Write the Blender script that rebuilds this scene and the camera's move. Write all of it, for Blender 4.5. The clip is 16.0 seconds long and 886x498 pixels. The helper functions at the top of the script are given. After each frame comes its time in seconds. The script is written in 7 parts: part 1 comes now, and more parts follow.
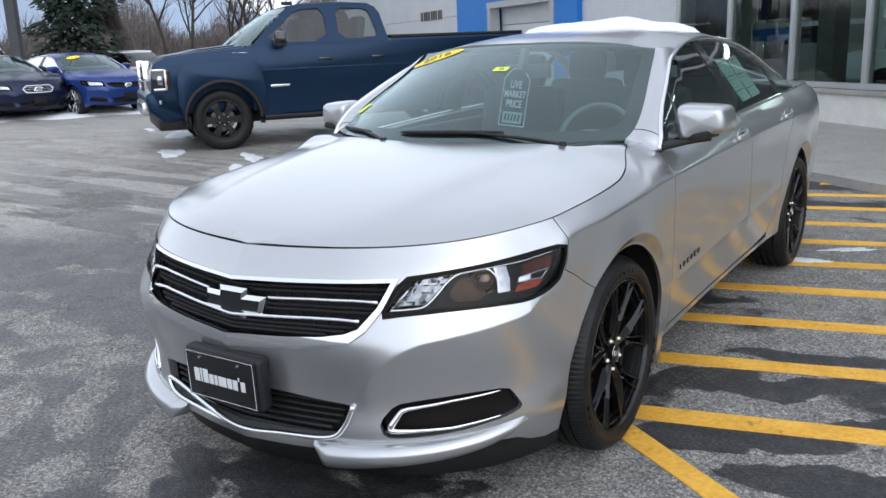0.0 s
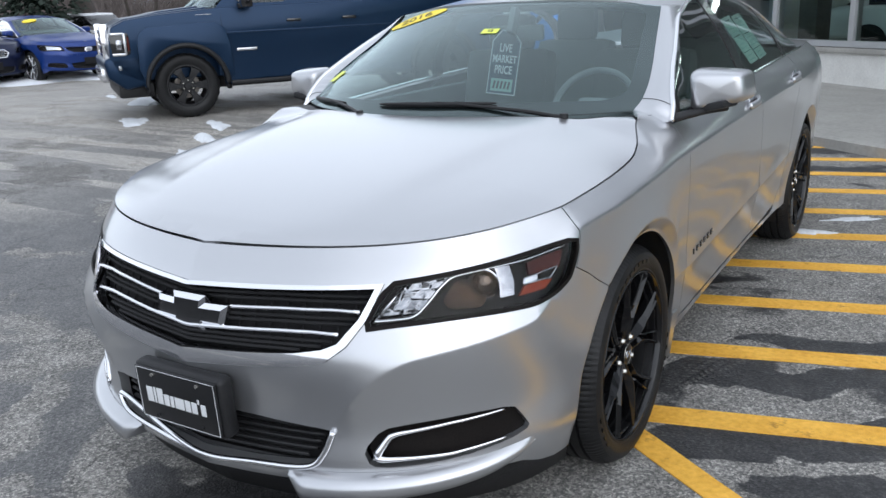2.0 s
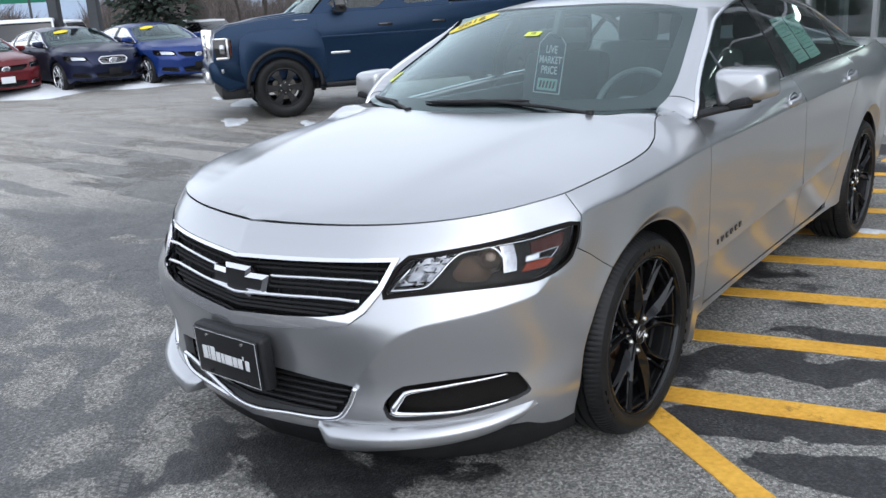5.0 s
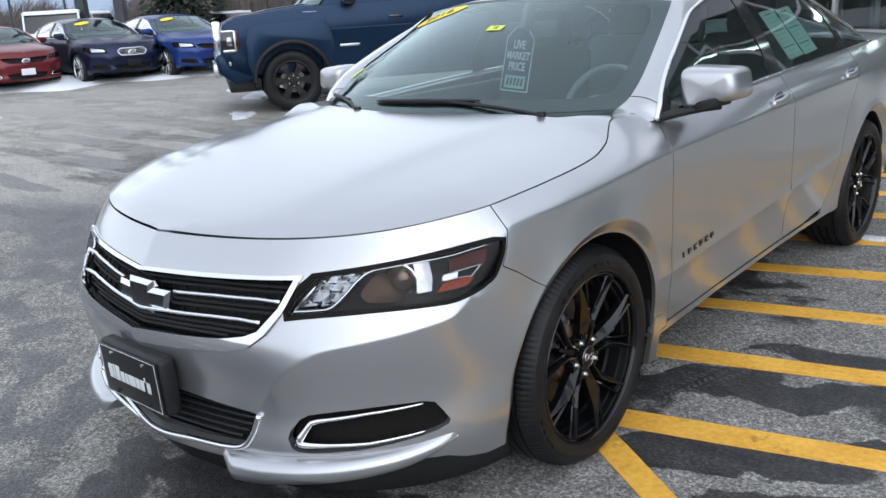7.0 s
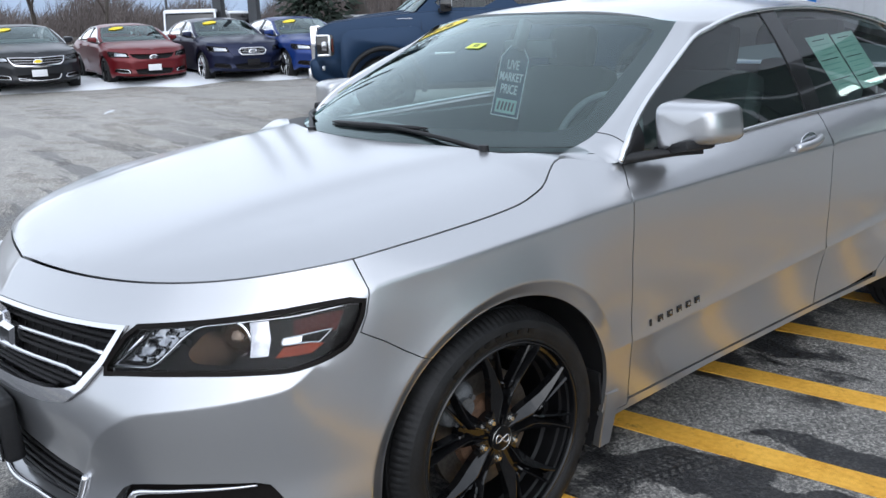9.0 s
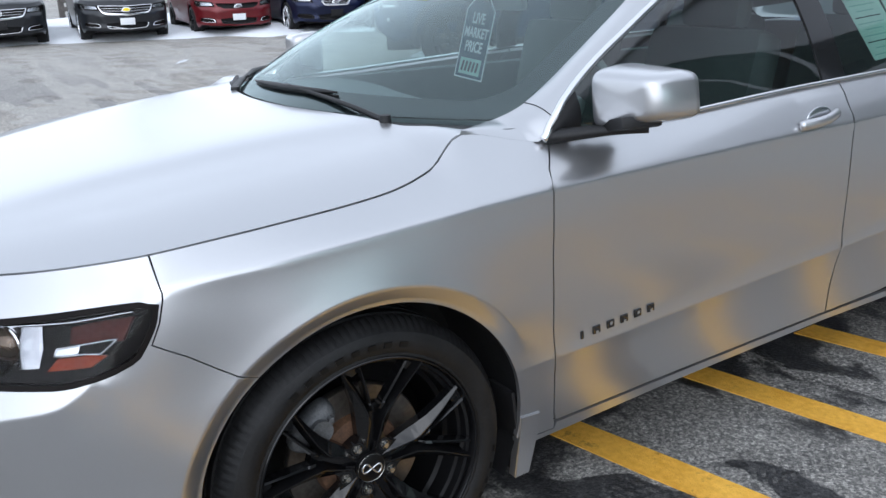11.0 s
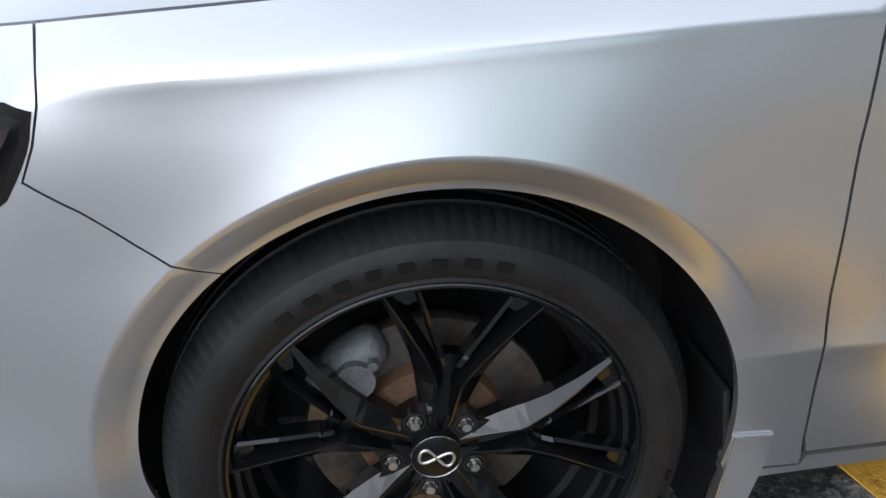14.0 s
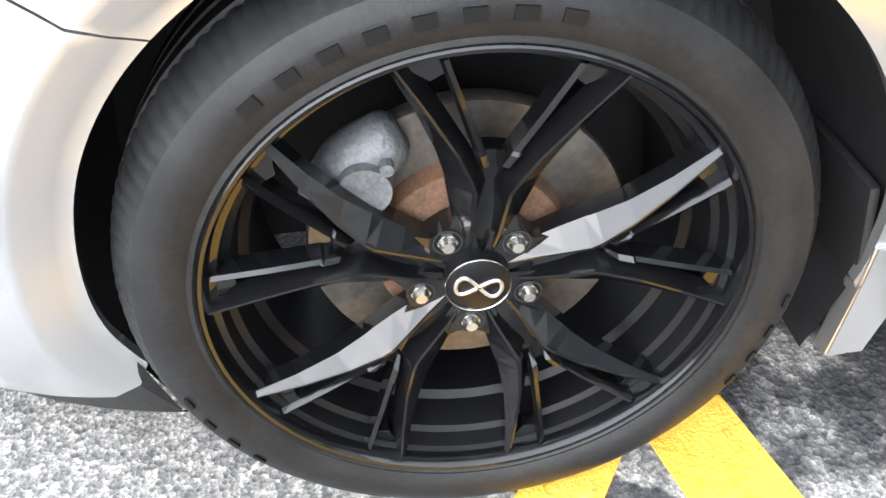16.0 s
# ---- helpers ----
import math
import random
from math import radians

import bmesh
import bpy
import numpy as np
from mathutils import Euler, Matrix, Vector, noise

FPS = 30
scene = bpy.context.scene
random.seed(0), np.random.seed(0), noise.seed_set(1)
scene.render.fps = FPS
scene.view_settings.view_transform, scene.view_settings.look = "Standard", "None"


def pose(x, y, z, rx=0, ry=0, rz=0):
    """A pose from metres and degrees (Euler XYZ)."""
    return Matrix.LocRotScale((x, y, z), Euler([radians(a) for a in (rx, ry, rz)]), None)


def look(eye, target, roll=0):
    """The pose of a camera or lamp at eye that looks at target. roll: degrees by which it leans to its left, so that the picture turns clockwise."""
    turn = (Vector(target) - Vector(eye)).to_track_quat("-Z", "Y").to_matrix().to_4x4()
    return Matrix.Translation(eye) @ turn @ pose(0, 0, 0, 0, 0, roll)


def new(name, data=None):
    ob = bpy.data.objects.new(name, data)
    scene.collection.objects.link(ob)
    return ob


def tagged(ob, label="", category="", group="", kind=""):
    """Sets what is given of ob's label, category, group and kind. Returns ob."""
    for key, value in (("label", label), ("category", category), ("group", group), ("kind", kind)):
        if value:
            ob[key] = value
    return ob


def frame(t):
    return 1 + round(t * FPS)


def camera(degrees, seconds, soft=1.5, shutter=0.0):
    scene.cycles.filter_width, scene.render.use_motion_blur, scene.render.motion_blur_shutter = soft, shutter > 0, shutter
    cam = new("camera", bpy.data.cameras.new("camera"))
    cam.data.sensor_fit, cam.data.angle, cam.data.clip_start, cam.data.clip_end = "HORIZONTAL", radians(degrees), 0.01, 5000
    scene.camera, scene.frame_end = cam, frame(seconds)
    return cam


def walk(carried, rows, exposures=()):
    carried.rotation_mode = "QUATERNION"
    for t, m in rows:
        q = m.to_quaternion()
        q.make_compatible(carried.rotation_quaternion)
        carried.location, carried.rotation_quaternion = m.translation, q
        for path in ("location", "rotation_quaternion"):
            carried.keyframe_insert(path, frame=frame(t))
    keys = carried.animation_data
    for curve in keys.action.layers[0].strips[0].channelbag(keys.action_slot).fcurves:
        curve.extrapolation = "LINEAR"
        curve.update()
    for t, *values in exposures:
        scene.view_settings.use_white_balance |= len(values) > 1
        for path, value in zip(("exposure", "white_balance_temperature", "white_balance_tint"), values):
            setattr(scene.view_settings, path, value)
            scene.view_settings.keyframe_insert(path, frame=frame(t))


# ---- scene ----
cam = camera(55.0, 16.0)
PATH = [
    (0, (2.040, -2.802, 1.499), (0.952, -1.192, 1.028), -2.2),
    (0.5, (2.013, -2.729, 1.500), (0.912, -1.127, 1.028), -2.3),
    (1, (1.897, -2.646, 1.500), (0.812, -1.039, 1.012), -2.3),
    (1.5, (1.784, -2.568, 1.505), (0.743, -0.944, 0.977), -2.8),
    (2, (1.782, -2.494, 1.500), (0.753, -0.872, 0.940), -2.7),
    (2.5, (1.869, -2.358, 1.502), (0.770, -0.781, 0.947), -2.0),
    (3, (1.924, -2.327, 1.496), (0.748, -0.803, 0.955), -2.5),
    (3.5, (1.970, -2.437, 1.498), (0.764, -0.931, 0.972), -3.2),
    (4, (2.036, -2.618, 1.500), (0.835, -1.114, 0.958), -3.7),
    (6.5, (2.217, -2.347, 1.498), (0.952, -0.894, 0.959), -3.1),
    (7, (2.251, -2.193, 1.485), (0.974, -0.758, 0.929), -3.5),
    (7.5, (2.374, -1.999, 1.490), (1.019, -0.634, 0.942), -2.8),
    (8, (2.383, -1.828, 1.475), (0.979, -0.505, 0.947), -2.8),
    (8.5, (2.361, -1.651, 1.480), (0.944, -0.339, 0.957), -2.7),
    (9, (2.437, -1.451, 1.478), (0.946, -0.226, 0.951), -1.8),
    (9.5, (2.468, -1.261, 1.466), (0.927, -0.111, 0.915), -2.0),
    (11.8, (2.356, -0.526, 1.398), (0.674, 0.312, 0.714), -1.9),
    (12, (2.294, -0.470, 1.356), (0.582, 0.292, 0.656), -2.4),
    (12.5, (2.185, -0.325, 1.295), (0.419, 0.253, 0.556), -1.6),
    (13, (2.111, -0.171, 1.232), (0.303, 0.258, 0.492), -0.3),
    (13.5, (1.946, -0.111, 1.197), (0.119, 0.191, 0.441), -0.5),
    (14, (1.808, -0.118, 1.127), (0.031, 0.131, 0.244), -0.1),
    (14.5, (1.731, -0.057, 1.036), (0.057, 0.044, -0.053), -1.6),
    (15, (1.634, -0.055, 0.986), (0.072, -0.018, -0.264), -3.6),
    (15.5, (1.568, -0.074, 0.967), (0.054, -0.010, -0.338), -4.2),
    (16, (1.542, -0.082, 0.956), (0.015, 0.032, -0.330), -3.9),
]
walk(cam, [(t, look(eye, target, roll)) for t, eye, target, roll in PATH],
     exposures=[(0.0, 0.75, 6080, 10), (9.5, 0.77, 5980, 10), (12.5, 0.94, 5880, 10), (13.6, 1.0, 5900, 10), (14.1, 1.1, 6050, 10), (14.5, 2.0, 6600, 10), (15.0, 2.8, 6600, 10), (16.0, 3.0, 6250, 10)])

# ---- light: an overcast winter noon ----
world = bpy.data.worlds.new("overcast_sky")
scene.world = world
world.use_nodes = True
_n, _l = world.node_tree.nodes, world.node_tree.links
_sky = _n.new("ShaderNodeTexSky")
_sky.sky_type, _sky.sun_disc = "NISHITA", False
_sky.sun_elevation, _sky.sun_rotation = radians(36), radians(125)
_sky.air_density, _sky.dust_density, _sky.ozone_density = 1.0, 1.6, 1.0
_soft = _n.new("ShaderNodeHueSaturation")
_soft.inputs["Saturation"].default_value = 0.24
_l.new(_sky.outputs["Color"], _soft.inputs["Color"])
_cloud = _n.new("ShaderNodeMix")                     # even cloud over the clear sky
_cloud.data_type = "RGBA"
_cloud.inputs["Factor"].default_value = 0.62
_cloud.inputs["B"].default_value = (4.6, 4.85, 5.2, 1)
_l.new(_soft.outputs["Color"], _cloud.inputs["A"])
_l.new(_cloud.outputs["Result"], _n["Background"].inputs["Color"])
_n["Background"].inputs["Strength"].default_value = 0.172
sun = new("sun", bpy.data.lights.new("sun", "SUN"))
sun.data.energy, sun.data.angle, sun.data.color = 0.3, radians(100), (1.0, 0.99, 0.97)
sun.matrix_world = pose(0, 0, 30, 54, 0, 55)

# ---- materials ----
def material(name, colour, rough=0.5, metal=0.0, vary=0.0, scale=8.0, bump=0.0, bump_scale=60.0, coat=0.0, spec=0.5, second=None, rough_vary=0.0, emit=None):
    """A principled surface whose colour wanders between two tones at two sizes, with fine relief."""
    m = bpy.data.materials.new(name)
    m.use_nodes = True
    n, l = m.node_tree.nodes, m.node_tree.links
    b = n["Principled BSDF"]
    b.inputs["Roughness"].default_value, b.inputs["Metallic"].default_value = rough, metal
    b.inputs["Base Color"].default_value = (*colour, 1)
    b.inputs["Specular IOR Level"].default_value = spec
    if coat:
        b.inputs["Coat Weight"].default_value, b.inputs["Coat Roughness"].default_value = coat, 0.04
    tc = n.new("ShaderNodeTexCoord")
    if vary or second:
        big, small = n.new("ShaderNodeTexNoise"), n.new("ShaderNodeTexNoise")
        big.inputs["Scale"].default_value, small.inputs["Scale"].default_value = scale, scale * 9
        for k in (big, small):
            k.inputs["Detail"].default_value = 5
            l.new(tc.outputs["Object"], k.inputs["Vector"])
        add = n.new("ShaderNodeMath")
        add.operation = "ADD"
        l.new(big.outputs["Fac"], add.inputs[0])
        l.new(small.outputs["Fac"], add.inputs[1])
        ramp = n.new("ShaderNodeValToRGB")
        lo = tuple(c * (1 - vary) for c in colour)
        hi = second or tuple(min(1, c * (1 + vary)) for c in colour)
        ramp.color_ramp.elements[0].position, ramp.color_ramp.elements[1].position = 0.35, 0.65
        ramp.color_ramp.elements[0].color, ramp.color_ramp.elements[1].color = (*lo, 1), (*hi, 1)
        half = n.new("ShaderNodeMath")
        half.operation = "MULTIPLY"
        half.inputs[1].default_value = 0.5
        l.new(add.outputs[0], half.inputs[0])
        l.new(half.outputs[0], ramp.inputs[0])
        l.new(ramp.outputs[0], b.inputs["Base Color"])
        if rough_vary:
            r = n.new("ShaderNodeMapRange")
            r.inputs["To Min"].default_value, r.inputs["To Max"].default_value = rough - rough_vary, rough + rough_vary
            l.new(half.outputs[0], r.inputs["Value"])
            l.new(r.outputs[0], b.inputs["Roughness"])
    if bump:
        k, bp = n.new("ShaderNodeTexNoise"), n.new("ShaderNodeBump")
        k.inputs["Scale"].default_value, k.inputs["Detail"].default_value = bump_scale, 4
        bp.inputs["Strength"].default_value, bp.inputs["Distance"].default_value = bump, 0.01
        l.new(tc.outputs["Object"], k.inputs["Vector"])
        l.new(k.outputs["Fac"], bp.inputs["Height"])
        l.new(bp.outputs[0], b.inputs["Normal"])
    if emit:
        b.inputs["Emission Color"].default_value, b.inputs["Emission Strength"].default_value = (*emit[:3], 1), emit[3]
    return m


def glass(name, tint, gloss=1.0, rough=0.0, ior=1.52):
    """Thin glass: clear with a tint, and a mirror by Fresnel."""
    m = bpy.data.materials.new(name)
    m.use_nodes = True
    n, l = m.node_tree.nodes, m.node_tree.links
    n.remove(n["Principled BSDF"])
    tr, gl, fr, mix = (n.new("ShaderNode" + k) for k in ("BsdfTransparent", "BsdfGlossy", "Fresnel", "MixShader"))
    tr.inputs["Color"].default_value = (*tint, 1)
    gl.inputs["Color"].default_value = (*(gloss if isinstance(gloss, tuple) else (gloss,) * 3), 1)
    gl.inputs["Roughness"].default_value = rough
    fr.inputs["IOR"].default_value = ior
    l.new(fr.outputs[0], mix.inputs[0])
    l.new(tr.outputs[0], mix.inputs[1])
    l.new(gl.outputs[0], mix.inputs[2])
    l.new(mix.outputs[0], n["Material Output"].inputs["Surface"])
    return m


def car_paint(name, colour, metal=0.75, rough=0.32, flake=0.04, coat=0.3):
    """Metallic paint: a flaked base under clear coat, with a little road film."""
    m = material(name, colour, rough, metal, coat=coat)
    n, l = m.node_tree.nodes, m.node_tree.links
    b = n["Principled BSDF"]
    tc, fl, dirt = n.new("ShaderNodeTexCoord"), n.new("ShaderNodeTexNoise"), n.new("ShaderNodeTexNoise")
    fl.inputs["Scale"].default_value = 900
    dirt.inputs["Scale"].default_value, dirt.inputs["Detail"].default_value = 3.0, 6
    for k in (fl, dirt):
        l.new(tc.outputs["Object"], k.inputs["Vector"])
    mix = n.new("ShaderNodeMix")
    mix.data_type = "RGBA"
    mix.inputs["A"].default_value = (*[c * (1 - flake * 2) for c in colour], 1)
    mix.inputs["B"].default_value = (*[min(1, c * (1 + flake * 2)) for c in colour], 1)
    l.new(fl.outputs["Fac"], mix.inputs["Factor"])
    l.new(mix.outputs["Result"], b.inputs["Base Color"])
    r = n.new("ShaderNodeMapRange")
    r.inputs["To Min"].default_value, r.inputs["To Max"].default_value = 0.08, 0.20
    l.new(dirt.outputs["Fac"], r.inputs["Value"])
    l.new(r.outputs[0], b.inputs["Coat Roughness"])
    return m


SILVER = car_paint("silver_paint", (0.49, 0.495, 0.51), 0.86, 0.29, coat=1.0)
NAVY = car_paint("navy_paint", (0.0035, 0.021, 0.056), 0.6, 0.30, coat=0.12)
RED = car_paint("red_paint", (0.13, 0.006, 0.010), 0.3, 0.35)
DARK_BLUE = car_paint("midnight_paint", (0.010, 0.015, 0.045), 0.6, 0.33, coat=0.2)
BLUE = car_paint("blue_paint", (0.005, 0.030, 0.17), 0.3, 0.35)
BLACK_PAINT = car_paint("black_paint", (0.012, 0.014, 0.018), 0.2, 0.35)
WHITE_PAINT = car_paint("white_paint", (0.75, 0.76, 0.78), 0.0, 0.35)
CHROME = material("chrome", (0.80, 0.80, 0.82), 0.07, 1.0)
SATIN = material("satin_aluminium", (0.62, 0.63, 0.65), 0.25, 1.0)
TRIM = material("black_trim_plastic", (0.012, 0.012, 0.013), 0.45, vary=0.3, scale=20, bump=0.15, bump_scale=400, spec=0.3)
DARK = material("dark_cavity", (0.006, 0.006, 0.007), 0.9)
GLOSS_BLACK = material("gloss_black", (0.006, 0.006, 0.007), 0.10, coat=0.6)
CAP_BLACK = material("satin_black_cap", (0.004, 0.004, 0.0045), 0.30, spec=0.2)
WHEEL_BLACK = material("gloss_black_alloy", (0.004, 0.004, 0.0045), 0.12, 0.0, vary=0.25, scale=14, rough_vary=0.04, spec=0.45)
BARREL = material("satin_black_barrel", (0.004, 0.004, 0.0045), 0.38, vary=0.3, scale=14, spec=0.25)
RUBBER = material("tyre_rubber", (0.008, 0.008, 0.0085), 0.46, vary=0.3, scale=16, bump=0.08, bump_scale=300, spec=0.26, second=(0.014, 0.014, 0.0145))
IRON = material("brake_disc_iron", (0.15, 0.135, 0.12), 0.36, 0.8, vary=0.3, scale=12)
RUST = material("rusty_disc_hat", (0.085, 0.043, 0.022), 0.8, 0.1, vary=0.5, scale=25, bump=0.3)
ALLOY = material("cast_caliper_alloy", (0.11, 0.115, 0.12), 0.6, 0.4, vary=0.3, scale=25, bump=0.3, bump_scale=120)
STEEL = material("lug_nut_steel", (0.65, 0.63, 0.58), 0.25, 1.0)
WINDSCREEN = glass("windscreen_glass", (0.84, 0.95, 0.94), (0.86, 1.0, 1.0), ior=1.84)
SIDE_GLASS = glass("side_glass", (0.52, 0.62, 0.60), ior=1.72)
REAR_GLASS = glass("rear_glass", (0.20, 0.25, 0.25))
BORDER = material("glass_border", (0.05, 0.055, 0.058), 0.5)
LENS = glass("lamp_lens", (0.93, 0.94, 0.95), 0.30)
LAMP_DARK = material("lamp_housing_black", (0.008, 0.0065, 0.006), 0.5, vary=0.3, scale=20, spec=0.1)
MARK_BLACK = material("sidewall_lettering", (0.004, 0.004, 0.004), 0.35, spec=0.25)
CABIN = material("cabin_plastic", (0.25, 0.285, 0.29), 0.85, vary=0.08, scale=4)
CABIN_CLOTH = material("seat_cloth", (0.17, 0.19, 0.195), 0.95, vary=0.12, scale=8)
AMBER = material("amber_reflector", (0.30, 0.042, 0.010), 0.45, spec=0.2, vary=0.3, scale=40)
DEEP_RED = material("dark_red_reflector", (0.070, 0.012, 0.008), 0.5, spec=0.15, vary=0.3, scale=40)
# warm browns that stand for bulb glow reflected inside the headlight
GLOW_BOWL = material("glow_tinted_bowl", (0.034, 0.022, 0.013), 0.22, 1.0, vary=0.5, scale=30)
GLOW_LENS = material("glow_tinted_projector", (0.085, 0.050, 0.024), 0.08, 0.5, coat=1.0, vary=0.6, scale=22)
YELLOW_CARD = material("yellow_decal", (0.85, 0.66, 0.02), 0.5, vary=0.05)
LIME = material("lime_decal", (0.70, 0.78, 0.10), 0.5, vary=0.05)
LAMP_CHROME = material("lamp_chrome", (0.40, 0.40, 0.42), 0.12, 1.0, vary=0.25, scale=45)
LAMP_FACET = material("lamp_reflector", (0.30, 0.305, 0.32), 0.16, 1.0, vary=0.5, scale=60)
TAG_BLUE = material("price_tag_blue", (0.03, 0.075, 0.12), 0.6, vary=0.1)
TAG_WHITE = material("tag_white", (0.86, 0.90, 0.92), 0.6, vary=0.04)
TAG_GREEN = material("tag_pale_green", (0.45, 0.68, 0.62), 0.6, vary=0.08)
PAPER = material("pale_green_paper", (0.74, 0.93, 0.86), 0.7, vary=0.06, scale=6)
INK = material("dark_ink", (0.03, 0.035, 0.04), 0.7)
DECAL_INK = material("decal_brown_ink", (0.10, 0.07, 0.015), 0.6)
PLATE_BLACK = material("plate_black", (0.008, 0.008, 0.009), 0.28, vary=0.2, scale=10)
PLATE_TEXT = material("plate_lettering", (0.62, 0.63, 0.64), 0.5)
SNOW = material("old_snow", (0.80, 0.82, 0.85), 0.75, vary=0.06, scale=7, bump=0.5, bump_scale=30)
DIRTY_SNOW = material("dirty_snow", (0.62, 0.64, 0.66), 0.8, vary=0.16, scale=5, bump=0.6, bump_scale=26)


def asphalt_material():
    m = bpy.data.materials.new("worn_asphalt")
    m.use_nodes = True
    n, l = m.node_tree.nodes, m.node_tree.links
    b = n["Principled BSDF"]
    tc = n.new("ShaderNodeTexCoord")

    def noise_at(scale, detail=6, stretch=None, turn=0.0, rough=0.55, distort=0.0):
        k = n.new("ShaderNodeTexNoise")
        k.inputs["Scale"].default_value, k.inputs["Detail"].default_value = scale, detail
        k.inputs["Roughness"].default_value, k.inputs["Distortion"].default_value = rough, distort
        if stretch:
            mp = n.new("ShaderNodeMapping")
            mp.inputs["Scale"].default_value, mp.inputs["Rotation"].default_value = stretch, (0, 0, turn)
            l.new(tc.outputs["Object"], mp.inputs["Vector"])
            l.new(mp.outputs[0], k.inputs["Vector"])
        else:
            l.new(tc.outputs["Object"], k.inputs["Vector"])
        return k.outputs["Fac"]

    def ramp(fac, a, c, ca, cc):
        r = n.new("ShaderNodeValToRGB")
        r.color_ramp.elements[0].position, r.color_ramp.elements[1].position = a, c
        r.color_ramp.elements[0].color, r.color_ramp.elements[1].color = (*ca, 1), (*cc, 1)
        l.new(fac, r.inputs[0])
        return r.outputs[0]

    def mixed(fac, a, c, kind="MIX"):
        k = n.new("ShaderNodeMix")
        k.data_type, k.blend_type = "RGBA", kind
        for key, v in (("Factor", fac), ("A", a), ("B", c)):
            if isinstance(v, (int, float)):
                k.inputs[key].default_value = v
            else:
                l.new(v, k.inputs[key])
        return k.outputs["Result"]

    def maths(kind, *args):
        k = n.new("ShaderNodeMath")
        k.operation = kind
        for i, v in enumerate(args):
            if isinstance(v, (int, float)):
                k.inputs[i].default_value = v
            else:
                l.new(v, k.inputs[i])
        return k.outputs[0]

    # broken stone showing through the binder
    stone = n.new("ShaderNodeTexVoronoi")
    stone.inputs["Scale"].default_value = 125
    l.new(tc.outputs["Object"], stone.inputs["Vector"])
    fine = n.new("ShaderNodeTexVoronoi")
    fine.inputs["Scale"].default_value = 330
    l.new(tc.outputs["Object"], fine.inputs["Vector"])
    chip = ramp(stone.outputs["Color"], 0.25, 0.95, (0.45, 0.45, 0.46), (1.85, 1.82, 1.76))
    grit = ramp(fine.outputs["Color"], 0.2, 0.9, (0.6, 0.6, 0.6), (1.5, 1.49, 1.46))
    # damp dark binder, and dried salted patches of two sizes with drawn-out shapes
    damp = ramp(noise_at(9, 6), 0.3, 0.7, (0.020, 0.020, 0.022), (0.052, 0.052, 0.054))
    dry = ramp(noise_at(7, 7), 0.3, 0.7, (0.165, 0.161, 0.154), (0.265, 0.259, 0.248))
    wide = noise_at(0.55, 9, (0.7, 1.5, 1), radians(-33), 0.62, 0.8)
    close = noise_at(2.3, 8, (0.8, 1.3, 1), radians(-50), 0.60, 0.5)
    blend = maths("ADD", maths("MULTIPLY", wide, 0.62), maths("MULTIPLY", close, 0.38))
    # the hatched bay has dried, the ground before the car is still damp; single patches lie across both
    sepbay = n.new("ShaderNodeSeparateXYZ")
    l.new(tc.outputs["Object"], sepbay.inputs[0])
    bay = n.new("ShaderNodeMapRange")
    bay.inputs["From Min"].default_value, bay.inputs["From Max"].default_value = 0.35, 0.75
    bay.inputs["To Min"].default_value, bay.inputs["To Max"].default_value = -0.030, 0.088
    l.new(sepbay.outputs[0], bay.inputs["Value"])
    blend = maths("ADD", blend, bay.outputs[0])
    warp = n.new("ShaderNodeTexNoise")
    warp.inputs["Scale"].default_value, warp.inputs["Detail"].default_value = 3.2, 6
    l.new(tc.outputs["Object"], warp.inputs["Vector"])
    sepwarp = n.new("ShaderNodeSeparateColor")
    l.new(warp.outputs["Color"], sepwarp.inputs[0])
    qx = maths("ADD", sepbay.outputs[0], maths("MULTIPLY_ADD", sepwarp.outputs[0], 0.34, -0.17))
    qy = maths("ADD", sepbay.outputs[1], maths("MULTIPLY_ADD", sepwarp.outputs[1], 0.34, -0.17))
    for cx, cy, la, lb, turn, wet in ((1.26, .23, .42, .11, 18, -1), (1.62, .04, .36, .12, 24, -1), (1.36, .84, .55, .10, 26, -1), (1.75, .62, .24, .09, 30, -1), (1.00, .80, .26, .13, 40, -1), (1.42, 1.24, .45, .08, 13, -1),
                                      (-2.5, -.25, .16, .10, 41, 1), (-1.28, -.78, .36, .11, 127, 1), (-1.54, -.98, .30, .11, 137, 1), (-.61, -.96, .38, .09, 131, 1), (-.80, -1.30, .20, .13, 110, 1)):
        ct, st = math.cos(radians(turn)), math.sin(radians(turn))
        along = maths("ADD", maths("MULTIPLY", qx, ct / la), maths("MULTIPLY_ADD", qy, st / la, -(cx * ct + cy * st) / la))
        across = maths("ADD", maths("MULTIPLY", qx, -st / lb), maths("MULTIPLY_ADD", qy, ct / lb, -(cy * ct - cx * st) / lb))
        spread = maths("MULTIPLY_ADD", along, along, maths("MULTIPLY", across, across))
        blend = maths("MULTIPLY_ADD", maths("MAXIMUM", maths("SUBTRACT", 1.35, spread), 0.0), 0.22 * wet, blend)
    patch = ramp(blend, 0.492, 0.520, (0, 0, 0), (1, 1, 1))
    # before the car the damp binder has a paler film
    film = ramp(noise_at(4, 6), 0.3, 0.7, (0.070, 0.070, 0.072), (0.112, 0.112, 0.113))
    paler = n.new("ShaderNodeMapRange")
    paler.inputs["From Min"].default_value, paler.inputs["From Max"].default_value = -0.35, -0.75
    l.new(qx, paler.inputs["Value"])
    damp = mixed(paler.outputs[0], damp, film)
    # prints of tyre treads across the damp ground
    sepxyz = n.new("ShaderNodeSeparateXYZ")
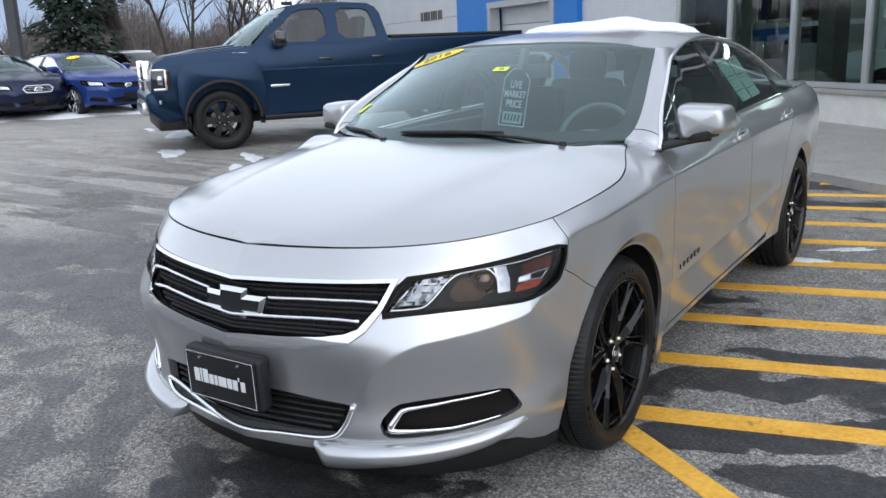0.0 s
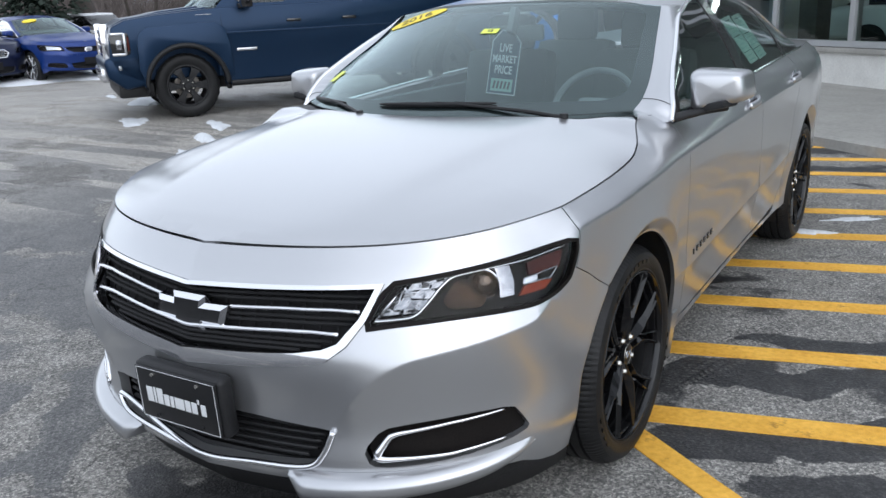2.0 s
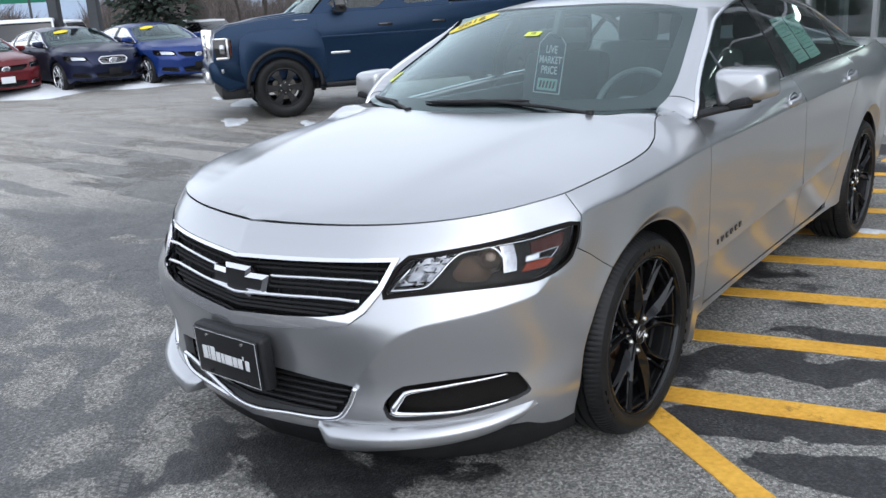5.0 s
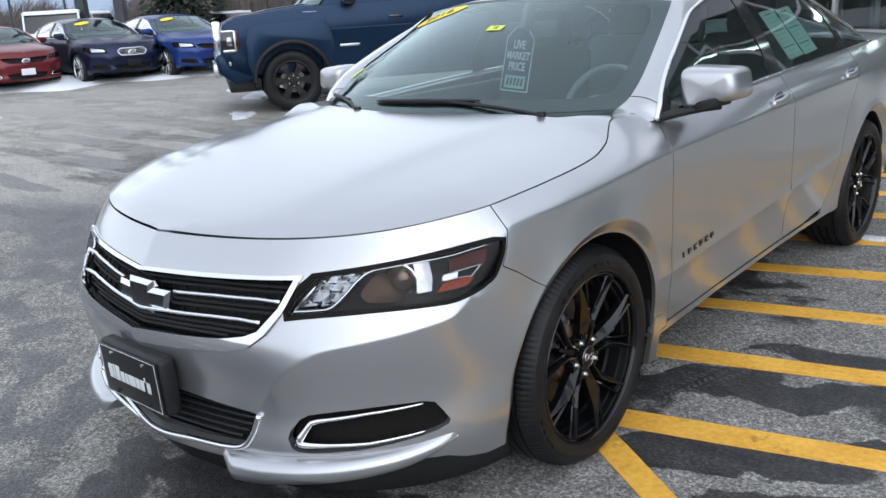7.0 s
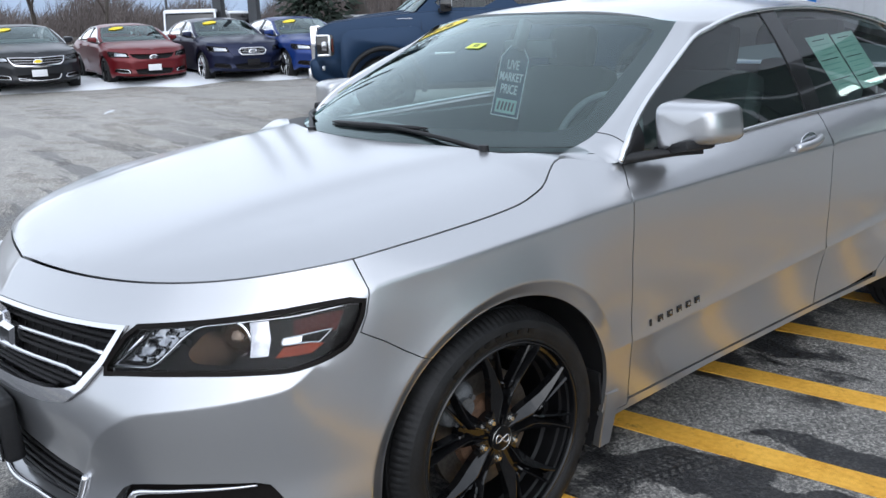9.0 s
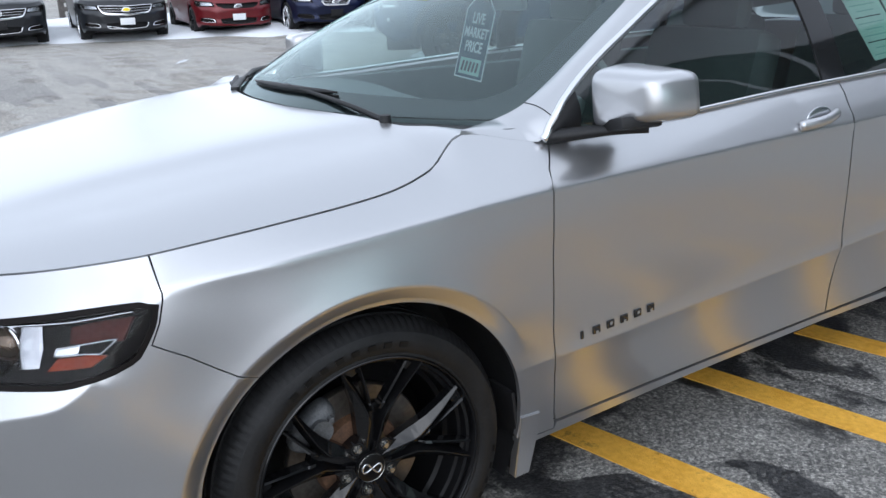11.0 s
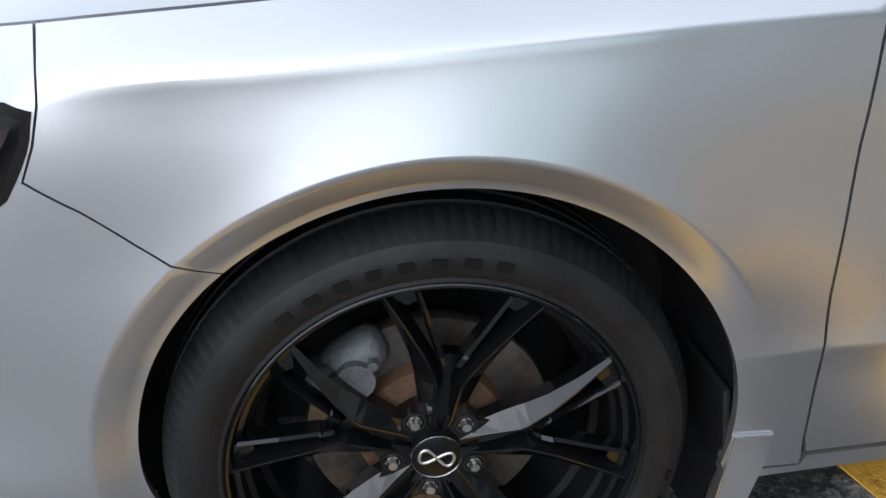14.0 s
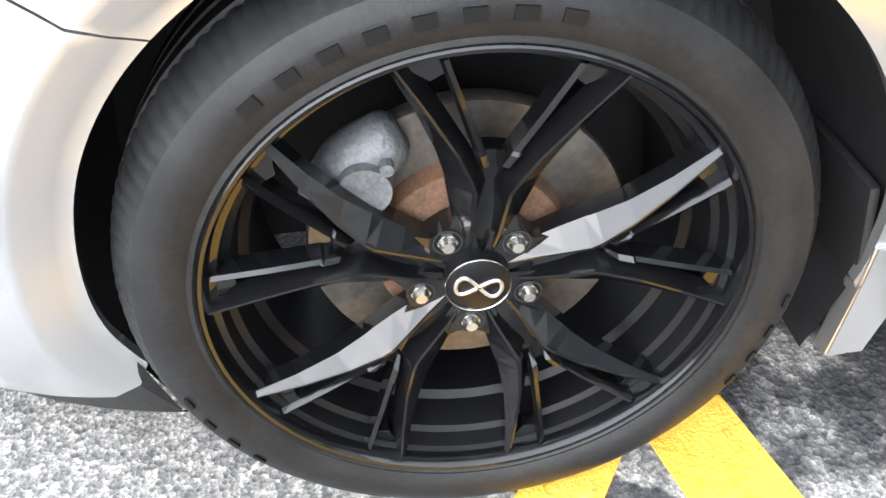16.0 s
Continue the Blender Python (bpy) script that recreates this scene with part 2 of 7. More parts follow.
    l.new(tc.outputs["Object"], sepxyz.inputs[0])
    px, py = sepxyz.outputs[0], sepxyz.outputs[1]
    prints = None
    for x0, y0, dx, dy, half in ((-1.08, -0.78, -0.75, 0.66, 0.11), (-1.45, -0.93, -0.75, 0.66, 0.10), (-0.60, -1.20, -0.75, 0.66, 0.10), (0.70, 1.15, 0.25, 0.97, 0.11), (0.95, 0.8, 0.25, 0.97, 0.09)):
        across = maths("ADD", maths("MULTIPLY", px, -dy), maths("ADD", maths("MULTIPLY", py, dx), x0 * dy - y0 * dx))
        along = maths("ADD", maths("MULTIPLY", px, dx), maths("ADD", maths("MULTIPLY", py, dy), -x0 * dx - y0 * dy))
        band = maths("LESS_THAN", maths("ABSOLUTE", across), half)
        reach = maths("LESS_THAN", maths("ABSOLUTE", along), 0.9)
        rib = maths("GREATER_THAN", maths("SINE", maths("MULTIPLY", maths("ADD", along, maths("MULTIPLY", maths("ABSOLUTE", across), 0.6)), 190)), -0.1)
        rows = maths("GREATER_THAN", maths("SINE", maths("MULTIPLY", across, 150)), -0.55)
        one = maths("MULTIPLY", maths("MULTIPLY", band, reach), maths("MULTIPLY", rib, rows))
        prints = one if prints is None else maths("MAXIMUM", prints, one)
    worn = ramp(noise_at(5, 6), 0.42, 0.60, (0, 0, 0), (1, 1, 1))
    prints = maths("MULTIPLY", maths("MULTIPLY", prints, worn), 0.50)
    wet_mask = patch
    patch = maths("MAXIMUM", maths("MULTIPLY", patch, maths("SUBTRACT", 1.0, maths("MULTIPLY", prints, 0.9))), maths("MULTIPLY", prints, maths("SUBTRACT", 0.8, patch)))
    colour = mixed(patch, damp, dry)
    # hairline cracks that wander over the lot
    crack = n.new("ShaderNodeTexVoronoi")
    crack.feature = "DISTANCE_TO_EDGE"
    crack.inputs["Scale"].default_value = 0.85
    bent = n.new("ShaderNodeVectorMath")
    bent.operation = "ADD"
    soft = n.new("ShaderNodeTexNoise")
    soft.inputs["Scale"].default_value, soft.inputs["Detail"].default_value = 2.2, 6
    l.new(tc.outputs["Object"], soft.inputs["Vector"])
    l.new(tc.outputs["Object"], bent.inputs[0])
    l.new(soft.outputs["Color"], bent.inputs[1])
    l.new(bent.outputs[0], crack.inputs["Vector"])
    line = ramp(crack.outputs["Distance"], 0.002, 0.010, (1, 1, 1), (0, 0, 0))
    line = maths("MULTIPLY", line, ramp(noise_at(0.9, 4), 0.48, 0.58, (0, 0, 0), (1, 1, 1)))
    colour = mixed(maths("MULTIPLY", line, 0.7), colour, ramp(noise_at(3, 2), 0, 1, (0.02, 0.02, 0.02), (0.035, 0.034, 0.033)))
    # far off the lot is dry and pale, with dark skid streaks
    far, dot = n.new("ShaderNodeMapRange"), n.new("ShaderNodeVectorMath")
    dot.operation = "DOT_PRODUCT"
    dot.inputs[1].default_value = (-0.83, 0.56, 0)
    l.new(tc.outputs["Object"], dot.inputs[0])
    off = maths("ADD", dot.outputs["Value"], maths("MULTIPLY_ADD", noise_at(0.35, 5, (1, 2, 1), radians(-33)), 5.0, -2.5))
    far.inputs["From Min"].default_value, far.inputs["From Max"].default_value = 3.6, 5.2
    l.new(off, far.inputs["Value"])
    pale = ramp(noise_at(1.6, 7, (1, 2.5, 1), radians(-33)), 0.3, 0.7, (0.26, 0.247, 0.228), (0.35, 0.334, 0.31))
    streak = ramp(noise_at(0.8, 5, (0.30, 2.4, 1), radians(-40), 0.50), 0.512, 0.526, (0, 0, 0), (1, 1, 1))
    fading = n.new("ShaderNodeMapRange")
    fading.inputs["From Min"].default_value, fading.inputs["From Max"].default_value = 6.5, 11.0
    fading.inputs["To Min"].default_value, fading.inputs["To Max"].default_value = 0.72, 0.12
    l.new(off, fading.inputs["Value"])
    pale = mixed(maths("MULTIPLY", streak, fading.outputs[0]), pale, damp)
    colour = mixed(far.outputs[0], colour, pale)
    pebble = ramp(noise_at(55, 3, None, 0.0, 0.7), 0.36, 0.64, (0.58, 0.58, 0.58), (1.48, 1.47, 1.45))
    colour = mixed(0.8, colour, mixed(1.0, colour, mixed(1.0, pebble, mixed(1.0, chip, grit, "MULTIPLY"), "MULTIPLY"), "MULTIPLY"))
    patch = wet_mask
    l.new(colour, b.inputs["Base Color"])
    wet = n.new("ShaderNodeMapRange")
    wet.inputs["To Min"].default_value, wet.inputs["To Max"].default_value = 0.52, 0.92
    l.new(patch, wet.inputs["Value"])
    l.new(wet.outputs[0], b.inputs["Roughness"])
    bp = n.new("ShaderNodeBump")
    bp.inputs["Strength"].default_value, bp.inputs["Distance"].default_value = 0.5, 0.004
    l.new(stone.outputs["Distance"], bp.inputs["Height"])
    l.new(bp.outputs[0], b.inputs["Normal"])
    return m


def road_paint():
    m = material("worn_yellow_paint", (0.86, 0.42, 0.034), 0.62, vary=0.18, scale=5, bump=0.5, bump_scale=160, second=(0.95, 0.54, 0.08))
    n, l = m.node_tree.nodes, m.node_tree.links
    b = n["Principled BSDF"]
    old = b.inputs["Base Color"].links[0].from_socket
    tc, k, r, mix = n.new("ShaderNodeTexCoord"), n.new("ShaderNodeTexNoise"), n.new("ShaderNodeValToRGB"), n.new("ShaderNodeMix")
    k.inputs["Scale"].default_value, k.inputs["Detail"].default_value = 11, 9
    k.inputs["Roughness"].default_value = 0.72
    r.color_ramp.elements[0].position, r.color_ramp.elements[1].position = 0.585, 0.70
    mix.data_type = "RGBA"
    mix.inputs["B"].default_value = (0.30, 0.12, 0.015, 1)
    l.new(tc.outputs["Object"], k.inputs["Vector"])
    l.new(k.outputs["Fac"], r.inputs[0])
    l.new(r.outputs[0], mix.inputs["Factor"])
    l.new(old, mix.inputs["A"])
    l.new(mix.outputs["Result"], b.inputs["Base Color"])
    return m


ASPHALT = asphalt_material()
ROAD_PAINT = road_paint()
CONCRETE = material("pavement_concrete", (0.30, 0.29, 0.265), 0.85, vary=0.14, scale=2.5, bump=0.3, bump_scale=90)
PANEL_GREY = material("grey_metal_cladding", (0.56, 0.57, 0.59), 0.45, 0.2, vary=0.05, scale=0.8)
BLUE_PANEL = material("blue_cladding", (0.01, 0.16, 0.52), 0.35, vary=0.06, scale=1.2)
STONE = material("pale_base_stone", (0.60, 0.59, 0.56), 0.85, vary=0.10, scale=5, bump=0.5, bump_scale=40)
MULLION = material("aluminium_mullion", (0.52, 0.53, 0.54), 0.35, 0.6, vary=0.05)
SHOWROOM_GLASS = glass("showroom_glass", (0.62, 0.76, 0.72))
TRUCK_GLASS = glass("tinted_truck_glass", (0.25, 0.30, 0.29))
# glow of the added fill panels that brighten the showroom
SHOWROOM_FILL = material("showroom_fill_glow", (0.8, 0.8, 0.8), 0.5, emit=(1.0, 0.98, 0.94, 5.0))
WALL_INSIDE = material("showroom_wall", (0.40, 0.43, 0.41), 0.8, vary=0.05, scale=2)
BARK = material("grey_bark", (0.060, 0.050, 0.043), 0.9, vary=0.35, scale=6, bump=0.6, bump_scale=25)
TWIG = material("bare_twigs", (0.055, 0.043, 0.038), 0.9, vary=0.3, scale=3)
CONIFER = material("conifer_needles", (0.020, 0.032, 0.022), 0.9, vary=0.45, scale=4)
WOOD_FAR = material("far_winter_wood", (0.075, 0.062, 0.056), 0.95, vary=0.35, scale=0.35, second=(0.16, 0.135, 0.128))
# distance haze is painted into the hills as a pale blue-grey
HILL = material("haze_tinted_hill", (0.30, 0.36, 0.45), 1.0, vary=0.10, scale=0.004)
POLE = material("painted_pole", (0.055, 0.058, 0.062), 0.5, 0.4, vary=0.15, scale=4)
RAIL = material("weathered_rail", (0.10, 0.09, 0.082), 0.8, vary=0.25, scale=5)
SIGN_GREEN = material("green_road_sign", (0.01, 0.16, 0.09), 0.5, vary=0.05)

# ---- building helpers ----
def raw(name, verts, faces, mat, parent=None, label="", smooth=True, normals=None):
    """One mesh object from arrays."""
    me = bpy.data.meshes.new(name)
    me.from_pydata([tuple(map(float, v)) for v in verts], [], [tuple(map(int, f)) for f in faces])
    me.validate()
    me.materials.append(mat)
    if smooth:
        me.polygons.foreach_set("use_smooth", [True] * len(me.polygons))
    if normals is not None and len(normals) == len(me.vertices):
        me.normals_split_custom_set_from_vertices([tuple(map(float, v)) for v in normals])
    ob = new(name, me)
    ob.parent = parent
    if label:
        ob["label"] = label
    return ob


def part(name, bm, mat, parent=None, label="", smooth=False, angle=None):
    """Link a bmesh as one mesh object under a thing or a part."""
    bmesh.ops.recalc_face_normals(bm, faces=bm.faces)
    me = bpy.data.meshes.new(name)
    bm.to_mesh(me)
    bm.free()
    me.materials.append(mat)
    if smooth or angle:
        me.polygons.foreach_set("use_smooth", [True] * len(me.polygons))
        if angle:
            me.set_sharp_from_angle(angle=radians(angle))
    ob = new(name, me)
    ob.parent = parent
    if label:
        ob["label"] = label
    return ob


def thing(name, label, category, group="", kind=""):
    return tagged(new(name), label, category, group, kind)


def box(bm, size, at=(0, 0, 0), turn=(0, 0, 0), bevel=0.0, segments=2, taper=None):
    """A box added to a bmesh, bevelled; taper scales its upper face in x and y."""
    made = bmesh.ops.create_cube(bm, size=1)["verts"]
    for v in made:
        v.co = Vector((v.co.x * size[0], v.co.y * size[1], v.co.z * size[2]))
        if taper and v.co.z > 0:
            v.co.x, v.co.y = v.co.x * taper[0], v.co.y * taper[1]
    if bevel:
        edges = list({e for v in made for e in v.link_edges})
        made = bmesh.ops.bevel(bm, geom=edges, offset=bevel, segments=segments, affect="EDGES", profile=0.6)["verts"]
    bmesh.ops.transform(bm, matrix=pose(*at, *turn), verts=made)
    return made


def cylinder(bm, r1, r2, depth, at=(0, 0, 0), turn=(0, 0, 0), segments=24, caps=True):
    made = bmesh.ops.create_cone(bm, cap_ends=caps, segments=segments, radius1=r1, radius2=r2, depth=depth)["verts"]
    bmesh.ops.transform(bm, matrix=pose(*at, *turn), verts=made)
    return made


def boxed(name, mat, parent, size, at=(0, 0, 0), turn=(0, 0, 0), bevel=0.0, label="", segments=2, taper=None):
    bm = bmesh.new()
    box(bm, size, at, turn, bevel, segments, taper)
    return part(name, bm, mat, parent, label, angle=40 if bevel else None)


def sweep(points, radius, sides=8, flat=1.0, closed=False, normal=None):
    """Verts and faces of a tube along points; flat squeezes it across the normal."""
    p = np.asarray(points, float)
    t = np.gradient(p, axis=0)
    if closed:
        t = np.roll(p, -1, 0) - np.roll(p, 1, 0)
    t /= np.linalg.norm(t, axis=1)[:, None] + 1e-12
    up = np.array(normal if normal is not None else (0, 0, 1.0))
    a = np.cross(t, up)
    a /= np.linalg.norm(a, axis=1)[:, None] + 1e-12
    b = np.cross(a, t)
    r = np.broadcast_to(radius, (len(p),))[:, None]
    verts, faces = [], []
    for k in range(sides):
        q = 2 * np.pi * k / sides
        verts.append(p + r * (np.cos(q) * a * 1.0 + np.sin(q) * b * flat))
    verts = np.concatenate(verts)
    n = len(p)
    for k in range(sides):
        k2 = (k + 1) % sides
        for i in range(n if closed else n - 1):
            j = (i + 1) % n
            faces.append((k * n + i, k * n + j, k2 * n + j, k2 * n + i))
    if not closed:
        faces.append(tuple(k * n for k in range(sides)))
        faces.append(tuple(k * n + n - 1 for k in reversed(range(sides))))
    return verts, faces


def tube(name, points, radius, mat, parent=None, label="", sides=8, flat=1.0, closed=False, normal=None):
    v, f = sweep(points, radius, sides, flat, closed, normal)
    return raw(name, v, f, mat, parent, label)


def lathe(name, profile, mat, parent=None, label="", steps=64, axis="x", centre=(0, 0, 0), sharp=35):
    """A turned body: profile of (radius, along) round an axis."""
    verts, faces, n = [], [], len(profile)
    for k in range(steps):
        a = 2 * math.pi * k / steps
        for r, h in profile:
            v = (h, r * math.cos(a), r * math.sin(a)) if axis == "x" else (r * math.cos(a), r * math.sin(a), h)
            verts.append(tuple(v[i] + centre[i] for i in range(3)))
    for k in range(steps):
        k2 = (k + 1) % steps
        for i in range(n - 1):
            faces.append((k * n + i, k * n + i + 1, k2 * n + i + 1, k2 * n + i))
    ob = raw(name, verts, faces, mat, parent, label)
    ob.data.set_sharp_from_angle(angle=radians(sharp))
    return ob


def surface(name, fn, nu, nv, mat, parent=None, label="", thick=0.0, u=(0, 1), v=(0, 1)):
    """A sheet from fn(u, v) -> n x 3, with an underside if it is thick."""
    uu, vv = np.meshgrid(np.linspace(*u, nu), np.linspace(*v, nv), indexing="ij")
    p = fn(uu.ravel(), vv.ravel())
    faces = [(i * nv + j, (i + 1) * nv + j, (i + 1) * nv + j + 1, i * nv + j + 1) for i in range(nu - 1) for j in range(nv - 1)]
    verts = p
    if thick:
        g = p.reshape(nu, nv, 3)
        nn = np.cross(np.gradient(g, axis=0), np.gradient(g, axis=1)).reshape(-1, 3)
        nn /= np.linalg.norm(nn, axis=1)[:, None] + 1e-12
        m = len(p)
        verts = np.concatenate([p, p - nn * thick])
        faces += [tuple(m + k for k in reversed(f)) for f in list(faces)]
        rim = [i * nv for i in range(nu)] + [(nu - 1) * nv + j for j in range(1, nv)] + [i * nv + nv - 1 for i in range(nu - 2, -1, -1)] + [j for j in range(nv - 2, 0, -1)]
        faces += [(rim[k], rim[(k + 1) % len(rim)], m + rim[(k + 1) % len(rim)], m + rim[k]) for k in range(len(rim))]
    ob = raw(name, verts, faces, mat, parent, label)
    if thick:
        ob.data.set_sharp_from_angle(angle=radians(50))
    return ob


def inside(poly, pts):
    """Which points lie inside a polygon."""
    poly, pts = np.asarray(poly, float), np.asarray(pts, float)
    x, y = pts[:, 0], pts[:, 1]
    out = np.zeros(len(pts), bool)
    a = poly
    b = np.roll(poly, -1, 0)
    for (x1, y1), (x2, y2) in zip(a, b):
        hit = (y1 > y) != (y2 > y)
        with np.errstate(divide="ignore", invalid="ignore"):
            out ^= hit & (x < (x2 - x1) * (y - y1) / (y2 - y1 + 1e-15) + x1)
    return out


def edge_distance(poly, pts):
    a, b = np.asarray(poly, float), np.roll(np.asarray(poly, float), -1, 0)
    best = np.full(len(pts), 9e9)
    for p, q in zip(a, b):
        d = q - p
        t = np.clip(((pts - p) @ d) / (d @ d + 1e-15), 0, 1)
        best = np.minimum(best, np.hypot(*(pts - (p + t[:, None] * d)).T))
    return best


def dense(poly, h):
    """The polygon with points no further apart than h."""
    out = []
    a = np.asarray(poly, float)
    for p, q in zip(a, np.roll(a, -1, 0)):
        k = max(1, int(np.ceil(np.linalg.norm(q - p) / h)))
        out += [p + (q - p) * i / k for i in range(k)]
    return np.array(out)


def rounded(poly, rounds=2):
    """Corners cut twice (Chaikin), for soft openings."""
    a = np.asarray(poly, float)
    for _ in range(rounds):
        b = np.roll(a, -1, 0)
        a = np.stack([a * 0.8 + b * 0.2, a * 0.2 + b * 0.8], 1).reshape(-1, 2)
    return a


def grown(poly, d):
    """The polygon moved outwards by d (inwards if negative)."""
    a = np.asarray(poly, float)
    if ((a[:, 0] * np.roll(a[:, 1], -1)) - (np.roll(a[:, 0], -1) * a[:, 1])).sum() < 0:
        a = a[::-1]
    e1, e2 = a - np.roll(a, 1, 0), np.roll(a, -1, 0) - a
    n1 = np.c_[e1[:, 1], -e1[:, 0]] / (np.linalg.norm(e1, axis=1)[:, None] + 1e-12)
    n2 = np.c_[e2[:, 1], -e2[:, 0]] / (np.linalg.norm(e2, axis=1)[:, None] + 1e-12)
    n = n1 + n2
    n /= np.maximum((n * n1).sum(1), 0.5)[:, None]
    return a + d * n


def panel(name, fn, outline, mat, parent=None, label="", h=0.03, holes=(), flange=0.014, out=0.0, mirror=False, hole_flange=None, lines=()):
    """A sheet-metal panel: the surface fn(a, b) inside an outline, less the holes, with turned-in edges."""
    from mathutils.geometry import delaunay_2d_cdt
    loops = [dense(outline, h)] + [dense(k, h * 0.8) for k in holes]
    lo, hi = loops[0].min(0), loops[0].max(0)
    gx, gy = np.meshgrid(np.arange(lo[0], hi[0], h), np.arange(lo[1], hi[1], h * 0.866))
    gx = gx + (np.arange(gx.shape[0]) % 2)[:, None] * h / 2
    pts = np.c_[gx.ravel(), gy.ravel()]
    keep = inside(loops[0], pts) & (edge_distance(loops[0], pts) > h * 0.5)
    for k in loops[1:]:
        keep &= ~inside(k, pts) & (edge_distance(k, pts) > h * 0.45)
    pts = pts[keep]
    runs = []
    for k in lines:
        k = np.asarray(k, float)
        ok = inside(loops[0], k) & (edge_distance(loops[0], k) > 0.004)
        for hole in loops[1:]:
            ok &= ~inside(hole, k) & (edge_distance(hole, k) > 0.004)
        start = None
        for i in range(len(k) + 1):
            if i < len(k) and ok[i]:
                start = i if start is None else start
            elif start is not None:
                if i - start > 1:
                    runs.append(k[start:i])
                start = None
    if runs:
        on = np.concatenate(runs)
        clear = np.array([np.min((on[:, 0] - p[0]) ** 2 + (on[:, 1] - p[1]) ** 2) for p in pts]) > (h * 0.4) ** 2 if len(pts) else np.ones(0, bool)
        pts = pts[clear]
    verts2, edges, base = [], [], 0
    for k in loops:
        verts2 += [Vector(p) for p in k]
        edges += [(base + i, base + (i + 1) % len(k)) for i in range(len(k))]
        base += len(k)
    for k in runs:
        verts2 += [Vector(p) for p in k]
        edges += [(base + i, base + i + 1) for i in range(len(k) - 1)]
        base += len(k)
    verts2 += [Vector(p) for p in pts]
    v2, _, tris, *_ = delaunay_2d_cdt(verts2, edges, [], 0, 1e-6)
    v2 = np.array([tuple(v) for v in v2])
    tris = np.array([t for t in tris if len(t) == 3])
    mid = v2[tris].mean(1)
    good = inside(loops[0], mid)
    for k in loops[1:]:
        good &= ~inside(k, mid)
    tris = tris[good]
    e = 0.003
    p = fn(v2[:, 0], v2[:, 1])
    du = fn(v2[:, 0] + e, v2[:, 1]) - fn(v2[:, 0] - e, v2[:, 1])
    dv = fn(v2[:, 0], v2[:, 1] + e) - fn(v2[:, 0], v2[:, 1] - e)
    nn = np.cross(du, dv)
    nn /= np.linalg.norm(nn, axis=1)[:, None] + 1e-12
    p = p + nn * out
    # turned-in rims
    count, owner = {}, {}
    for t in tris:
        for a, b in ((t[0], t[1]), (t[1], t[2]), (t[2], t[0])):
            key = (min(a, b), max(a, b))
            count[key] = count.get(key, 0) + 1
            owner[key] = (a, b)
    verts, norms, faces = list(p), list(nn), [tuple(t) for t in tris]
    if flange:
        hole_verts = np.zeros(len(v2), bool)
        for k in loops[1:]:
            hole_verts |= edge_distance(k, v2) < 1e-4
        rim = {}
        for key, c in count.items():
            if c != 1:
                continue
            a, b = owner[key]
            t = p[b] - p[a]
            side_n = np.cross(t, nn[a])
            side_n /= np.linalg.norm(side_n) + 1e-12
            ids = []
            for k in (a, b):
                deep = (hole_flange or flange) if hole_verts[k] else flange
                ids.append((len(verts), len(verts) + 1))
                verts += [p[k], p[k] - nn[k] * deep]
                norms += [side_n, side_n]
            faces.append((ids[0][0], ids[0][1], ids[1][1], ids[1][0]))
    verts, norms = np.array(verts), np.array(norms)
    if mirror:
        verts, norms = verts * (-1, 1, 1), norms * (-1, 1, 1)
        faces = [tuple(reversed(f)) for f in faces]
    return raw(name, verts, faces, mat, parent, label, normals=norms)


def lettering(name, body, size, at, turn, mat, parent=None, label="", depth=0.0004, align="CENTER"):
    """Words in the built-in font, turned into a mesh."""
    cu = bpy.data.curves.new(name, "FONT")
    cu.offset = 0.0009
    cu.body, cu.size, cu.extrude, cu.align_x, cu.align_y = body, size, depth, align, "CENTER"
    tmp = bpy.data.objects.new(name, cu)
    me = bpy.data.meshes.new_from_object(tmp)
    bpy.data.objects.remove(tmp)
    me.materials.clear()
    me.materials.append(mat)
    ob = new(name, me)
    ob.parent = parent
    ob.matrix_basis = pose(*at, *turn) if not isinstance(turn, Matrix) else turn
    if label:
        ob["label"] = label
    return ob


def pchip(xs, ys):
    """Monotone cubic through the knots; returns a function of an array."""
    xs, ys = np.asarray(xs, float), np.asarray(ys, float)
    h, d = np.diff(xs), np.diff(ys, axis=0) / np.diff(xs).reshape(-1, *([1] * (ys.ndim - 1)))
    m = np.zeros_like(ys)
    w1, w2 = (2 * h[1:] + h[:-1]), (h[1:] + 2 * h[:-1])
    if ys.ndim > 1:
        w1, w2 = w1[:, None], w2[:, None]
    with np.errstate(divide="ignore", invalid="ignore"):
        inner = np.where(d[:-1] * d[1:] > 0, (w1 + w2) / (w1 / d[:-1] + w2 / d[1:]), 0)
    m[1:-1] = np.nan_to_num(inner)
    m[0], m[-1] = d[0], d[-1]

    def at(x):
        x = np.asarray(x, float)
        k = np.clip(np.searchsorted(xs, x) - 1, 0, len(h) - 1)
        u = np.clip((x - xs[k]) / h[k], -0.5, 1.5)
        hk = h[k]
        if ys.ndim > 1:
            u, hk = u[..., None], hk[..., None]
        return (ys[k] * (1 + 2 * u) * (1 - u) ** 2 + m[k] * hk * u * (1 - u) ** 2
                + ys[k + 1] * u * u * (3 - 2 * u) + m[k + 1] * hk * u * u * (u - 1))
    return at


